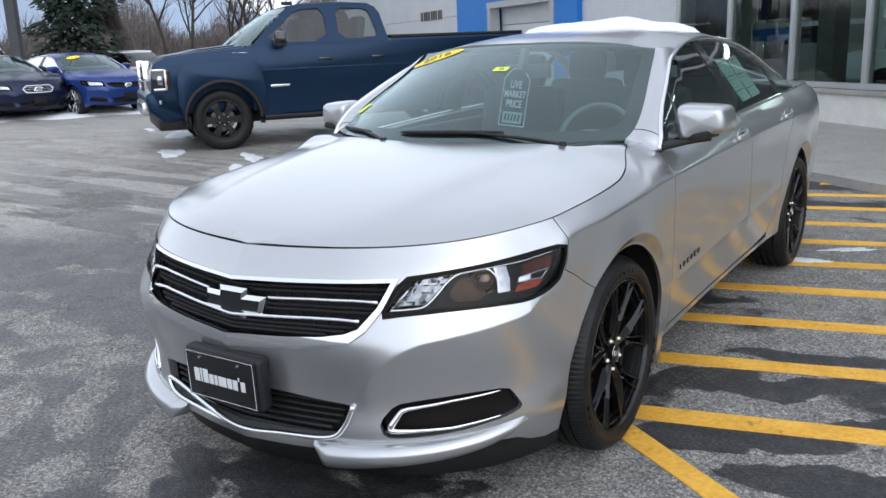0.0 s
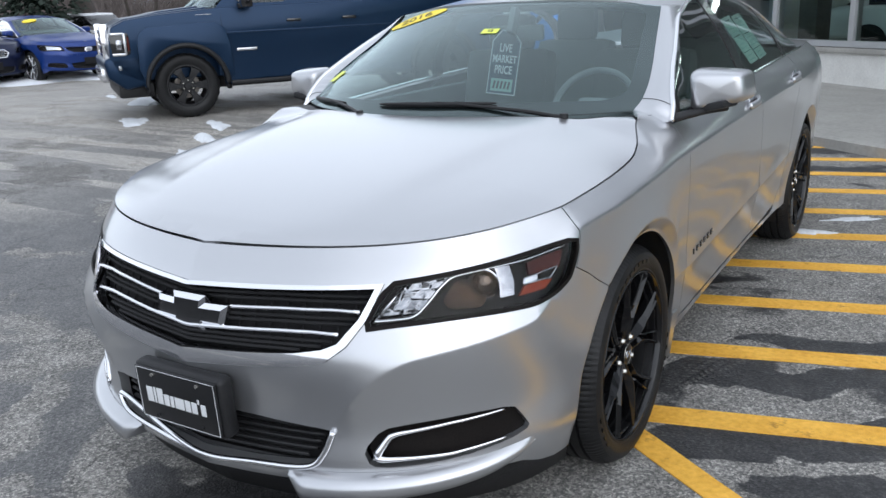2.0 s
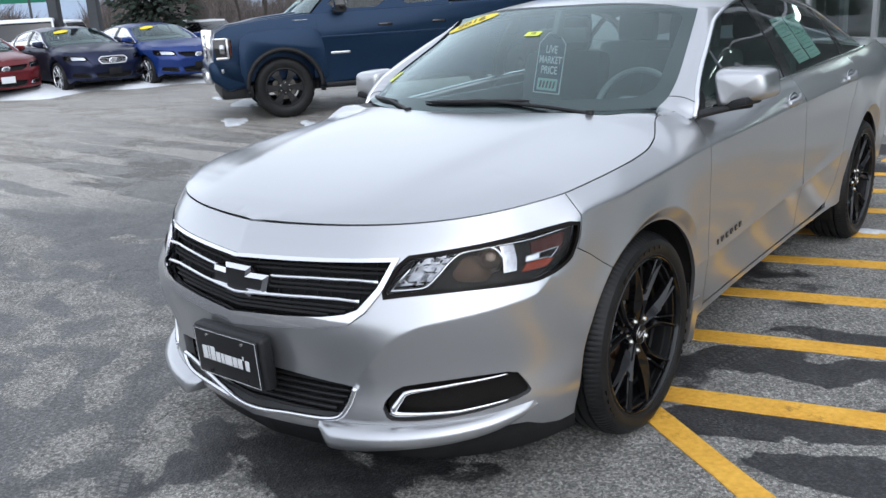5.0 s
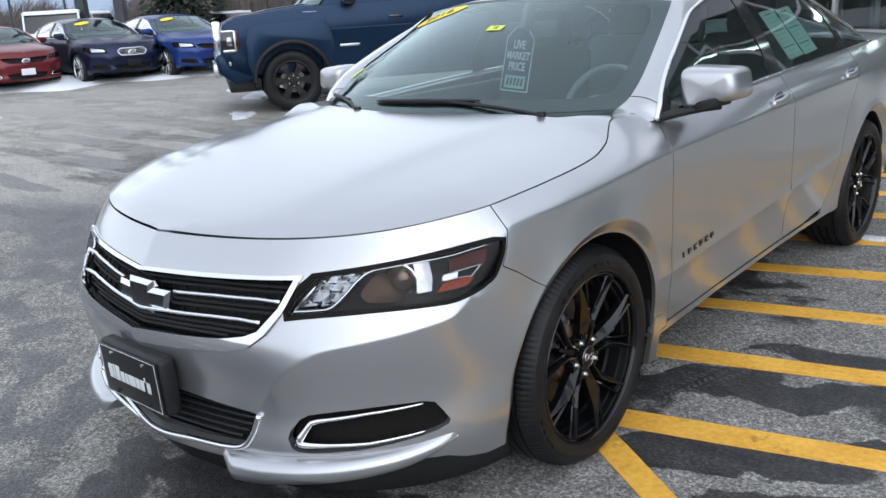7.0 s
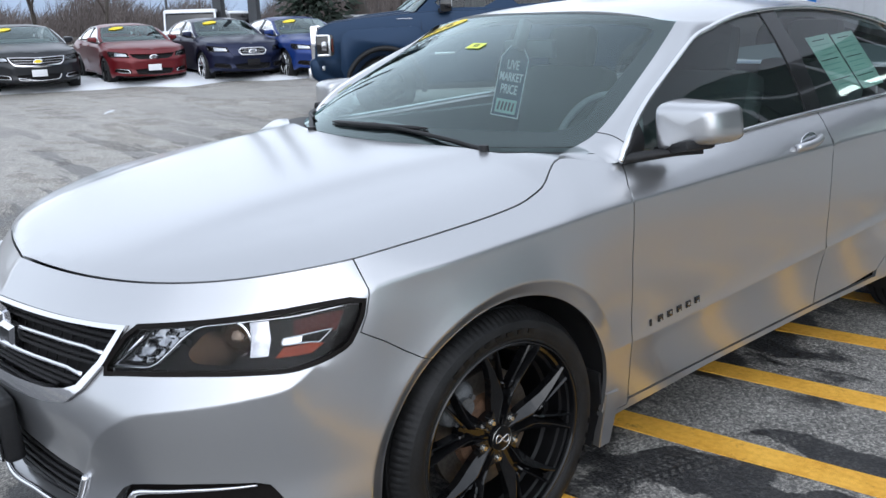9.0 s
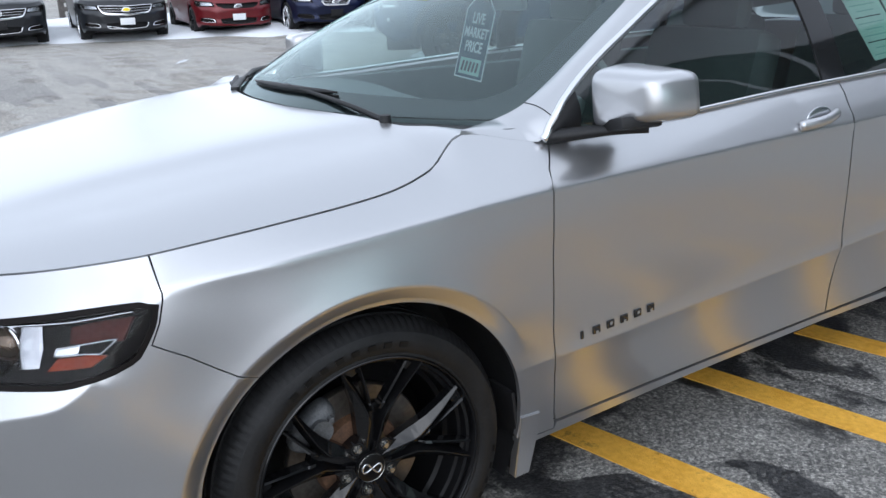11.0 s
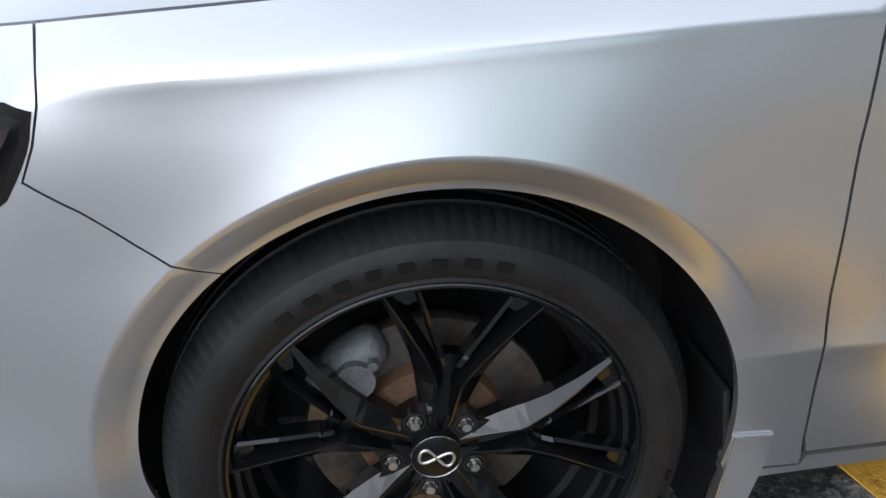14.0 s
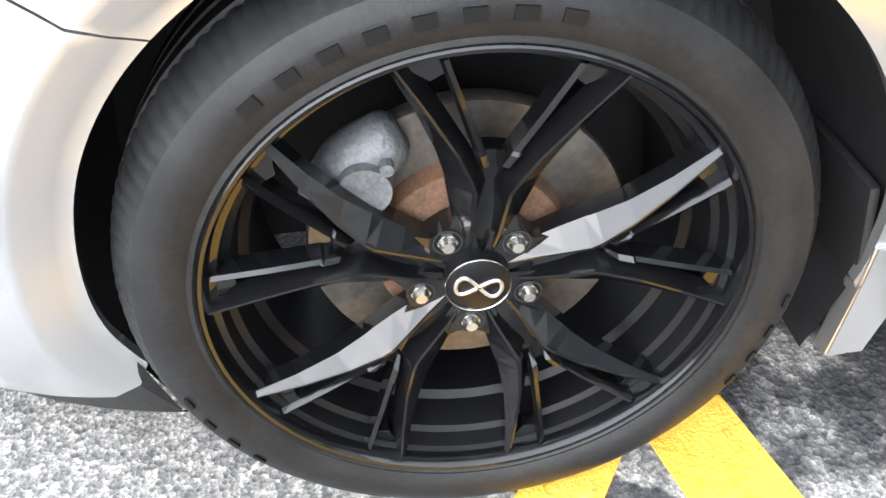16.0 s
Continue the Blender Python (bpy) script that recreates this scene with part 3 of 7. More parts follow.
def smooth_curve(points, n=200):
    """Catmull-Rom through the points, by chord length; returns n places."""
    p = np.asarray(points, float)
    t = np.r_[0, np.cumsum(np.linalg.norm(np.diff(p, axis=0), axis=1) ** 0.5)]
    m = np.gradient(p, t, axis=0)
    q = np.linspace(0, t[-1], n)
    k = np.clip(np.searchsorted(t, q) - 1, 0, len(t) - 2)
    h = (t[k + 1] - t[k])[:, None]
    u = ((q - t[k]))[:, None] / h
    return (p[k] * (1 + 2 * u) * (1 - u) ** 2 + m[k] * h * u * (1 - u) ** 2
            + p[k + 1] * u * u * (3 - 2 * u) + m[k + 1] * h * u * u * (u - 1))


# The plan of the body's left half, from the middle of the nose round to the middle of the tail.
PLAN = smooth_curve([(-0.2, -1.015), (0, -1.03), (0.2, -1.015), (0.42, -0.965), (0.60, -0.88), (0.74, -0.765), (0.84, -0.63), (0.9, -0.47),
                     (0.925, -0.25), (0.932, 0.1), (0.935, 0.6), (0.935, 1.3), (0.935, 2.1), (0.93, 2.9), (0.905, 3.45),
                     (0.84, 3.85), (0.68, 4.06), (0.4, 4.12), (0, 4.14), (-0.2, 4.13)], 900)
PLAN_S = np.r_[0, np.cumsum(np.linalg.norm(np.diff(PLAN, axis=0), axis=1))]
PLAN_S -= PLAN_S[np.argmin(np.abs(PLAN[:450, 0]))]
PLAN_T = np.gradient(PLAN, PLAN_S, axis=0)
PLAN_T /= np.linalg.norm(PLAN_T, axis=1)[:, None]
PLAN_N = np.c_[PLAN_T[:, 1], -PLAN_T[:, 0]]


def s_at(x, y):
    """The running length on the plan that lies nearest to (x, y)."""
    return float(PLAN_S[np.argmin((PLAN[:, 0] - x) ** 2 + (PLAN[:, 1] - y) ** 2)])


AXLE_Z, ARCH_R, ARCHES = 0.360, 0.405, (0.012, 2.92)
# Seven levels of the body's section at stations along the plan: heights, and how far each lies outside the plan.
STATIONS = [-0.3, 0.0, 0.45, 0.78, 1.03, 1.22, 1.45, 1.70, 1.83, 1.945, 2.165, 3.2, 4.5, 5.2, 6.0, 6.6]
LEVEL_Z = np.array([
    (.19, .30, .43, .62, .72, .80, .887), (.19, .30, .43, .62, .72, .80, .887), (.19, .30, .43, .63, .72, .81, .896),
    (.19, .31, .44, .635, .73, .828, .910), (.20, .33, .46, .64, .742, .852, .930), (.21, .34, .48, .66, .889, .918, .950),
    (.22, .34, .50, .70, .911, .940, .969), (.23, .36, .52, .72, .928, .959, .989), (.245, .37, .528, .725, .9355, .975, 1.017), (.26, .38, .535, .73, .942, .998, 1.080),
    (.28, .39, .55, .74, .951, 1.0, 1.045), (.30, .42, .57, .77, .975, 1.04, 1.085), (.31, .43, .58, .79, .995, 1.07, 1.118),
    (.30, .44, .60, .80, 1.0, 1.085, 1.135), (.28, .42, .58, .78, .98, 1.07, 1.12), (.28, .42, .58, .78, .98, 1.07, 1.12)])
LEVEL_D = np.array([
    (-.05, .003, -.012, .012, -.008, -.042, -.108), (-.05, .003, -.012, .012, -.008, -.042, -.108), (-.05, .0, -.01, .014, -.018, -.058, -.118),
    (-.05, .004, -.004, .012, -.016, -.055, -.105), (-.05, .005, .0, .008, -.006, -.045, -.086), (-.045, -.004, .0, .006, -.012, -.030, -.055),
    (-.04, -.01, .002, .018, -.003, -.022, -.052), (-.035, -.012, .004, .021, -.003, -.026, -.062), (-.032, -.012, .004, .019, -.002, -.030, -.086), (-.03, -.013, .003, .015, -.004, -.042, -.126),
    (-.03, -.014, .002, .010, -.004, -.036, -.085), (-.03, -.022, .0, .012, -.004, -.036, -.085), (-.03, -.02, .0, .013, .0, -.04, -.1),
    (-.04, -.02, .0, .01, .0, -.04, -.1), (-.06, -.01, .0, .01, .0, -.04, -.1), (-.06, -.01, .0, .01, .0, -.04, -.1)])
_LZ, _LD = pchip(STATIONS, LEVEL_Z), pchip(STATIONS, LEVEL_D)


def _hermite_rows(xs, ys, x):
    """Cubic through seven knots a row, one x a row."""
    d = np.diff(ys, axis=1) / np.diff(xs, axis=1)
    m = np.zeros_like(ys)
    m[:, 1:-1] = (d[:, :-1] + d[:, 1:]) / 2
    m[:, 0], m[:, -1] = d[:, 0], d[:, -1]
    k = np.clip((x[:, None] > xs).sum(1) - 1, 0, xs.shape[1] - 2)
    r = np.arange(len(x))
    h = xs[r, k + 1] - xs[r, k]
    u = np.clip((x - xs[r, k]) / h, -0.3, 1.3)
    return (ys[r, k] * (1 + 2 * u) * (1 - u) ** 2 + m[r, k] * h * u * (1 - u) ** 2
            + ys[r, k + 1] * u * u * (3 - 2 * u) + m[r, k + 1] * h * u * u * (u - 1))


BUMPER_LINE = pchip([.40, .474, .555, .60, .66, .73, .91, .993, 1.03, 1.06], [.39, .481, .575, .607, .634, .648, .674, .688, .708, .73])


def side(s, z):
    """The body's side and nose: places for running lengths s and heights z."""
    s, z = np.atleast_1d(np.asarray(s, float)), np.atleast_1d(np.asarray(z, float))
    x, y = np.interp(s, PLAN_S, PLAN[:, 0]), np.interp(s, PLAN_S, PLAN[:, 1])
    nx, ny = np.interp(s, PLAN_S, PLAN_N[:, 0]), np.interp(s, PLAN_S, PLAN_N[:, 1])
    d = _hermite_rows(_LZ(s), _LD(s), z)
    # a clean line along the flank, and a fainter one low on the doors
    w = np.clip((s - 1.08) / 0.25, 0, 1) * np.clip((4.9 - s) / 0.8, 0, 1)
    d = d + 0.014 * w * (np.exp(-(np.sqrt((z - _LZ(s)[:, 4]) ** 2 + 0.005 ** 2) - 0.005) / 0.035) - 0.35)
    w = np.clip((s - 1.98) / 0.25, 0, 1) * np.clip((4.2 - s) / 0.4, 0, 1)
    d = d + 0.011 * w * np.exp(-(np.sqrt((z - (0.508 + 0.055 * (y - 0.5))) ** 2 + 0.004 ** 2) - 0.004) / 0.03)
    # the bumper's edge below the lamps, which drops to the corner of the intake
    zc = BUMPER_LINE(np.clip(s, .40, 1.06))
    lean = np.hypot(1.0, (BUMPER_LINE(np.clip(s + .01, .40, 1.06)) - BUMPER_LINE(np.clip(s - .01, .40, 1.06))) / .02)
    w = np.clip((s - .40) / .10, 0, 1) * np.clip((1.13 - s) / .12, 0, 1)
    d = d + 0.015 * w * np.exp(-(np.sqrt(((z - zc) / lean) ** 2 + 0.004 ** 2) - 0.004) / 0.055)
    # the wheel openings: a swelling above, and a band round the edge that turns in and dies out behind
    for yc in ARCHES:
        r = np.hypot(y - yc, z - AXLE_Z)
        back = np.clip((y - yc) / np.maximum(r, 1e-6), 0, 1)
        high = np.clip((z - 0.30) / 0.25, 0, 1) if yc < 1 else 1.0
        fade = 1 - np.clip((back - 0.50) / 0.45, 0, 1)
        fade = fade * fade * (3 - 2 * fade)
        q = r - ARCH_R - 0.047
        d = d + 0.018 * fade * high * np.exp(-np.maximum(q, 0) / 0.065)
        d = d - 0.034 * fade * np.clip((np.sqrt(q * q + 0.002 ** 2) - q) / 0.09, 0, 1)
    # a crease down the middle of the nose
    y = y + 0.011 * (1 - np.exp(-np.abs(s) / .07)) * np.exp(-(s / .38) ** 2)
    return np.c_[x + nx * d, y + ny * d, z]


def top_z(s):
    return _LZ(np.atleast_1d(s))[:, 6]


def crease_z(s):
    return _LZ(np.atleast_1d(s))[:, 4]


# The bonnet's edge, from the nose to the windscreen's corner, and its height.
HOOD_REAR_S = s_at(0.93, 0.33)
_hs = np.linspace(0, HOOD_REAR_S, 160)
HOOD_EDGE = side(_hs, top_z(_hs))
HOOD_MID = pchip([-1.0, -0.92, -0.8, -0.6, -0.3, 0.0, 0.2, 0.5], [.86, .890, .940, .992, 1.044, 1.082, 1.099, 1.122])
_ex = HOOD_EDGE[:, 0]
_ey = np.maximum.accumulate(HOOD_EDGE[:, 1] + np.arange(160) * 1e-6)


def hood_z(x, y):
    """The bonnet as a height over the plan, with a raised middle field."""
    x, y = np.abs(np.asarray(x, float)), np.asarray(y, float)
    xe, ze = np.interp(y, _ey, _ex), np.interp(y, _ey, HOOD_EDGE[:, 2])
    xe = np.maximum(xe, 0.05)
    u = np.clip(x / xe, 0, 1.15)
    mid = HOOD_MID(y)
    crown = (mid - ze) * (1 - u ** 4.6)
    fade = np.clip((y + 0.95) / 0.5, 0, 1) * np.clip((1 - u) * 4, 0, 1)
    ridge = 0.012 * fade / (1 + np.exp((x - (0.50 + 0.14 * (y + 0.2))) * 40))
    return ze + crown + ridge - 0.012 * fade


def nose(s, z):
    """side() for both halves: negative lengths are the right half."""
    s = np.atleast_1d(np.asarray(s, float))
    p = side(np.abs(s), z)
    p[:, 0] *= np.where(s < 0, -1, 1)
    return p


def circle_arc(yc, a0, a1, n=40):
    """A piece of a wheel opening's edge in lengths and heights."""
    a = np.radians(np.linspace(a0, a1, n))
    y, z = yc + ARCH_R * np.cos(a), AXLE_Z + ARCH_R * np.sin(a)
    return [(float(np.interp(q, PLAN[150:700, 1], PLAN_S[150:700])), float(w)) for q, w in zip(y, z)]


def screen_base(x):
    return 0.145 + 0.37 * np.asarray(x, float) ** 2


SCREEN_EDGE = pchip([0, .09, .23, .37, .523, .685, .87, 1.0], [(.735, .495, 1.088), (.738, .572, 1.120), (.733, .648, 1.169), (.714, .739, 1.218), (.689, .84, 1.272), (.662, .946, 1.329), (.638, 1.055, 1.395), (.622, 1.122, 1.440)])


def windscreen(u, v):
    """The windscreen: u from -1 to 1 across, v from 0 to 1 up."""
    u, v = np.asarray(u, float), np.asarray(v, float)
    e = SCREEN_EDGE(v)
    w = np.abs(u) ** 2.3
    bulge = 0.026 * np.sin(np.pi * np.clip(v, 0, 1))
    cy, cz = 0.160 + 0.870 * v - bulge * .5, 1.090 + 0.388 * v + bulge
    x = e[:, 0] * u
    return np.c_[np.where(x < .2, x + .054 * (x - .2), x), cy + (e[:, 1] - cy) * w, cz + (e[:, 2] - cz) * w]


def far_side(p, sx):
    """The cabin's other side stands a little further out."""
    p = np.array(p, float)
    if sx < 0:
        p[:, 0] -= .05 * np.clip((p[:, 2] - 1.085) / .10, 0, 1)
    return p


# The pillar beside the windscreen: its outer edge along the door and its inner edge along the glass.
PILLAR = smooth_curve([(.803, .325, 1.083, .792, .338, 1.084), (.828, .43, 1.064, .752, .43, 1.087), (.853, .522, 1.048, .736, .49, 1.092),
                       (.850, .556, 1.088, .738, .55, 1.112), (.826, .623, 1.145, .735, .63, 1.157), (.791, .737, 1.212, .715, .739, 1.219),
                       (.756, .876, 1.28, .690, .84, 1.273), (.722, 1.0, 1.337, .663, .946, 1.330), (.694, 1.10, 1.378, .639, 1.052, 1.396),
                       (.676, 1.19, 1.405, .623, 1.12, 1.437), (.648, 1.33, 1.430, .605, 1.22, 1.430)], 90)
# The upper edge of the side windows, and the lower one, over y.
UPPER = np.concatenate([PILLAR[:76, :3], smooth_curve([tuple(PILLAR[76, :3]), (.632, 1.47, 1.450), (.607, 1.85, 1.472), (.605, 2.3, 1.452),
                                                      (.632, 2.75, 1.372), (.69, 3.05, 1.255), (.755, 3.2, 1.165)], 150)[1:]])


def upper_edge(y):
    return np.c_[np.interp(y, UPPER[:, 1], UPPER[:, 0]), y, np.interp(y, UPPER[:, 1], UPPER[:, 2])]


def belt_edge(y):
    s = np.interp(y, PLAN[150:700, 1], PLAN_S[150:700])
    p = side(s, top_z(s))
    p[:, 1] = y
    return p


def side_window(y, v):
    """The side glass: y along, v from the belt to the upper edge."""
    a, b = belt_edge(y), upper_edge(y)
    v = np.asarray(v, float)[:, None]
    out = a + (b - a) * v
    out[:, 0] += 0.02 * np.sin(np.pi * v[:, 0]) - 0.006
    return out



# Lines along which the sheet metal turns sharply.
def flank_lines():
    s = np.linspace(1.13, 4.85, 240)
    out = [np.c_[s, crease_z(s) + q] for q in (-.030, -.014, -.005, .005, .014, .030)]
    s = np.linspace(2.0, 4.15, 120)
    out += [np.c_[s, 0.508 + 0.055 * (s - 1.617 - 0.5) + q] for q in (-.020, -.005, .005, .020)]
    s = np.linspace(.42, 1.06, 70)
    out += [np.c_[s, BUMPER_LINE(s) + q] for q in (-.016, -.005, .005, .016)]
    for yc in ARCHES:
        for q in (.016, .042, .0465, .052, .070, .092):
            a = np.radians(np.linspace(30, 205, 90))
            y, z = yc + (ARCH_R + q) * np.cos(a), AXLE_Z + (ARCH_R + q) * np.sin(a)
            out.append(np.c_[np.interp(y, PLAN[150:700, 1], PLAN_S[150:700]), z])
    return out


# ---- the ground ----
def ground_z(x, y):
    """The lot lies level round the car, rises a little past the truck and dips at the road."""
    d = -0.83 * np.asarray(x, float) + 0.56 * np.asarray(y, float)
    ease = lambda q: q * q * (3 - 2 * q)
    return 0.30 * ease(np.clip((d - 3.0) / 15.0, 0, 1)) - 0.13 * ease(np.clip((d - 11.0) / 5.5, 0, 1))


def ground():
    ticks = np.unique(np.r_[-600, -300, -160, -90, -60, np.arange(-40, 24, 1.0), 30, 45, 80, 150, 300, 600])
    xx, yy = np.meshgrid(ticks, ticks, indexing="ij")
    n = len(ticks)
    v = np.c_[xx.ravel(), yy.ravel(), ground_z(xx.ravel(), yy.ravel())]
    f = [(i * n + j, (i + 1) * n + j, (i + 1) * n + j + 1, i * n + j + 1) for i in range(n - 1) for j in range(n - 1)]
    tagged(raw("ground", v, f, ASPHALT), "worn grey asphalt car park with damp dark and dried pale patches", "asphalt", kind="structure")


ground()


def flat_strip(name, corners, mat, label, category, lift=0.003, kind="", steps=8):
    """A thin painted strip on the ground between two edges, with ragged sides."""
    a, b, c, d = [np.array(p, float) for p in corners]
    rng = random.Random(int(abs(a[0] * 1000 + a[1] * 77)))
    verts, faces = [], []
    for i in range(steps + 1):
        t = i / steps
        for p, q in ((a, b), (d, c)):
            w = p + (q - p) * t + np.array([rng.uniform(-.004, .004), rng.uniform(-.005, .005)])
            z = float(ground_z(*w))
            verts += [(*w, z + lift), (*w, z - 0.01)]
        if i:
            k = (i - 1) * 4
            faces += [(k, k + 2, k + 6, k + 4), (k + 1, k, k + 4, k + 5), (k + 2, k + 3, k + 7, k + 6)]
    ob = raw(name, verts, faces, mat, smooth=False)
    return tagged(ob, label, category, "yellow bay hatching", kind)


# hatched bay beside the car: parallel bars that run out from an edge line
BAR = np.array([0.972, 0.235])
for k in range(11):
    a = np.array([0.50, 0.281 + 0.667 * k])
    if k == 0:
        a = np.array([0.80, 0.3535])
    reach = 3.4
    w = np.array([0.0, -0.138])
    flat_strip("painted_bar", [a, a + BAR * reach, a + BAR * reach + w, a + w], ROAD_PAINT, "worn yellow paint bar of a hatched bay on asphalt", "road marking", kind="structure")
flat_strip("painted_edge_line", [(0.74, 0.278), (2.7, -1.05), (2.7, -1.21), (0.74, 0.163)], ROAD_PAINT, "worn yellow edge line of a hatched bay on asphalt", "road marking", lift=0.0045, kind="structure")
flat_strip("painted_far_line", [(-0.6, 6.05), (0.62, 7.25), (0.55, 7.36), (-0.67, 6.16)], ROAD_PAINT, "worn yellow boundary line before the pavement", "road marking", kind="structure")


def snow_patch(centre, size, turn, height, seed, mat=DIRTY_SNOW, label="thin melting snow patch on the asphalt"):
    """A low mound of old snow with a ragged outline."""
    rng = random.Random(seed)
    n, rings = 44, 7
    ph = [rng.uniform(0, 6.3) for _ in range(6)]
    c, s = math.cos(turn), math.sin(turn)
    verts, faces = [], []
    for r in range(rings + 1):
        t = r / rings
        for k in range(n):
            a = 2 * math.pi * k / n
            edge = 1 + 0.22 * math.sin(2 * a + ph[0]) + 0.16 * math.sin(3 * a + ph[1]) + 0.12 * math.sin(5 * a + ph[2]) + 0.10 * math.sin(9 * a + ph[3])
            x, y = size[0] * t * edge * math.cos(a), size[1] * t * edge * math.sin(a)
            px, py = centre[0] + c * x - s * y, centre[1] + s * x + c * y
            lump = 0.6 + 0.8 * noise.noise(Vector((px * 3, py * 3, seed)))
            z = height * max(0.0, 1 - t ** 3) * max(0.15, lump) - (0.012 if r == rings else 0)
            verts.append((px, py, float(ground_z(px, py)) + z))
    for r in range(rings):
        for k in range(n):
            k2 = (k + 1) % n
            if r == 0:
                faces.append((k, n + k, n + k2)) if k else None
                continue
            faces.append((r * n + k, (r + 1) * n + k, (r + 1) * n + k2, r * n + k2))
    faces.append((0, n, n + 1))
    return tagged(raw("snow_patch", verts, faces, mat), label, "snow", "snow patches", "stuff")


for k, (cx, cy, sx, sy, tn, hh) in enumerate([(-5.3, 3.7, .42, .13, -.6, .05), (-5.9, 4.5, .30, .12, -.6, .06), (-4.6, 3.6, .2, .08, -.4, .03), (-6.5, 5.3, .35, .14, -.6, .05),
                                             (.98, 3.07, .13, .07, .2, .035), (1.17, 3.5, .20, .05, .6, .018), (-9.3, 6.6, .7, .28, -.5, .07), (-10.8, 7.0, .35, .08, -.5, .03),
                                             (-5.6, 8.2, .9, .3, -.5, .10), (-4.0, 9.6, .9, .35, -.5, .10), (-11.5, 3.2, .3, .05, -.5, .012), (-7.9, 5.1, .4, .2, -.4, .05)]):
    snow_patch((cx, cy), (sx, sy), tn, hh, k)



# ---- cars ----
def spoke_arm(base, sg):
    """Half of one arm of the wheel: a long bent blade with a broad sloping face, a thin blade that leaves it, and the pad at the rim."""
    c, n = math.cos(radians(base)), math.sin(radians(base))

    def turned(u, v, x):
        v *= sg
        return (x, u * c - v * n, u * n + v * c)
    # ridge along u with its offset from the arm's axis, its height, and the lower edges on both sides
    rows = [(.034, .0115, -.022, .022, -.032, .004), (.060, .0150, -.016, .028, -.030, .0045), (.090, .0165, -.010, .036, -.028, .005),
            (.116, .0180, -.005, .0425, -.025, .0055), (.128, .0225, -.003, .0450, -.023, .0055), (.160, .0395, .000, .0570, -.015, .0050),
            (.200, .0665, .003, .0775, -.007, .0045), (.246, .1010, .005, .1055, .0005, .0040)]
    verts, faces, m = [], [], 7
    for u, v, x, vf, xf, lip in rows:
        w = .010 + .004 * (u > .1)
        verts += [turned(u, vf, xf - .024), turned(u, vf, xf), turned(u, v + .0016, x - .0016), turned(u, v, x), turned(u, v - lip * .6, x - .0006), turned(u, v - w, x - .024), turned(u, v - w * .8, x - .040)]
    for i in range(len(rows) - 1):
        faces += [(i * m + k, i * m + (k + 1) % m, (i + 1) * m + (k + 1) % m, (i + 1) * m + k) for k in range(m)]
    faces += [tuple(range(m)), tuple(range((len(rows) - 1) * m, len(rows) * m))[::-1]]
    out = [(verts, faces)]
    thin = [(.132, .0080, -.024), (.142, .0110, -.010), (.156, .0165, -.006), (.159, .0180, -.009), (.205, .0380, -.002), (.252, .0585, .003)]
    verts, faces, m = [], [], 5
    for k, (u, v, x) in enumerate(thin):
        w = (.003, .0055, .0060, .0046, .0046, .0042)[k]
        verts += [turned(u, v + w, x - .006), turned(u, v + w * .1, x), turned(u, v - w, x - .003), turned(u, v - w * .9, x - .030), turned(u, v + w * .9, x - .030)]
    for i in range(len(thin) - 1):
        faces += [(i * m + k, i * m + (k + 1) % m, (i + 1) * m + (k + 1) % m, (i + 1) * m + k) for k in range(m)]
    faces += [tuple(range(m)), tuple(range((len(thin) - 1) * m, len(thin) * m))[::-1]]
    out.append((verts, faces))
    # floor between the two blades, and the pad where they meet the rim
    for ring, x0, x1 in (([(.030, 0), (.030, .016), (.080, .020), (.126, .024), (.148, .018), (.150, 0)], -.030, -.052),
                         ([(.226, .066), (.240, .094), (.250, .098), (.256, .060), (.236, .052)], -.012, -.030)):
        k = len(ring)
        v = [turned(*p, x0) for p in ring] + [turned(*p, x1) for p in ring]
        out.append((v, [tuple(range(k)), tuple(range(2 * k - 1, k - 1, -1))] + [(i, k + i, k + (i + 1) % k, (i + 1) % k) for i in range(k)]))
    return out


def lug_plate(rim, a, metal):
    """The horned plate round one lug nut."""
    ring = [(.030, a - 34), (.056, a - 29), (.089, a - 18), (.074, a - 9), (.071, a), (.074, a + 9), (.089, a + 18), (.056, a + 29), (.030, a + 34)]
    k = len(ring)
    v = [(-.026 if r > .08 else -.022, *polar(r, q)) for r, q in ring] + [(-.050, *polar(r, q)) for r, q in ring]
    raw("lug_plate", v, [tuple(range(k)), tuple(range(2 * k - 1, k - 1, -1))] + [(i, k + i, k + (i + 1) % k, (i + 1) % k) for i in range(k)], metal, rim, smooth=False)


WHEEL_DATA = {}


def polar(r, a):
    return (r * math.cos(radians(a)), r * math.sin(radians(a)))


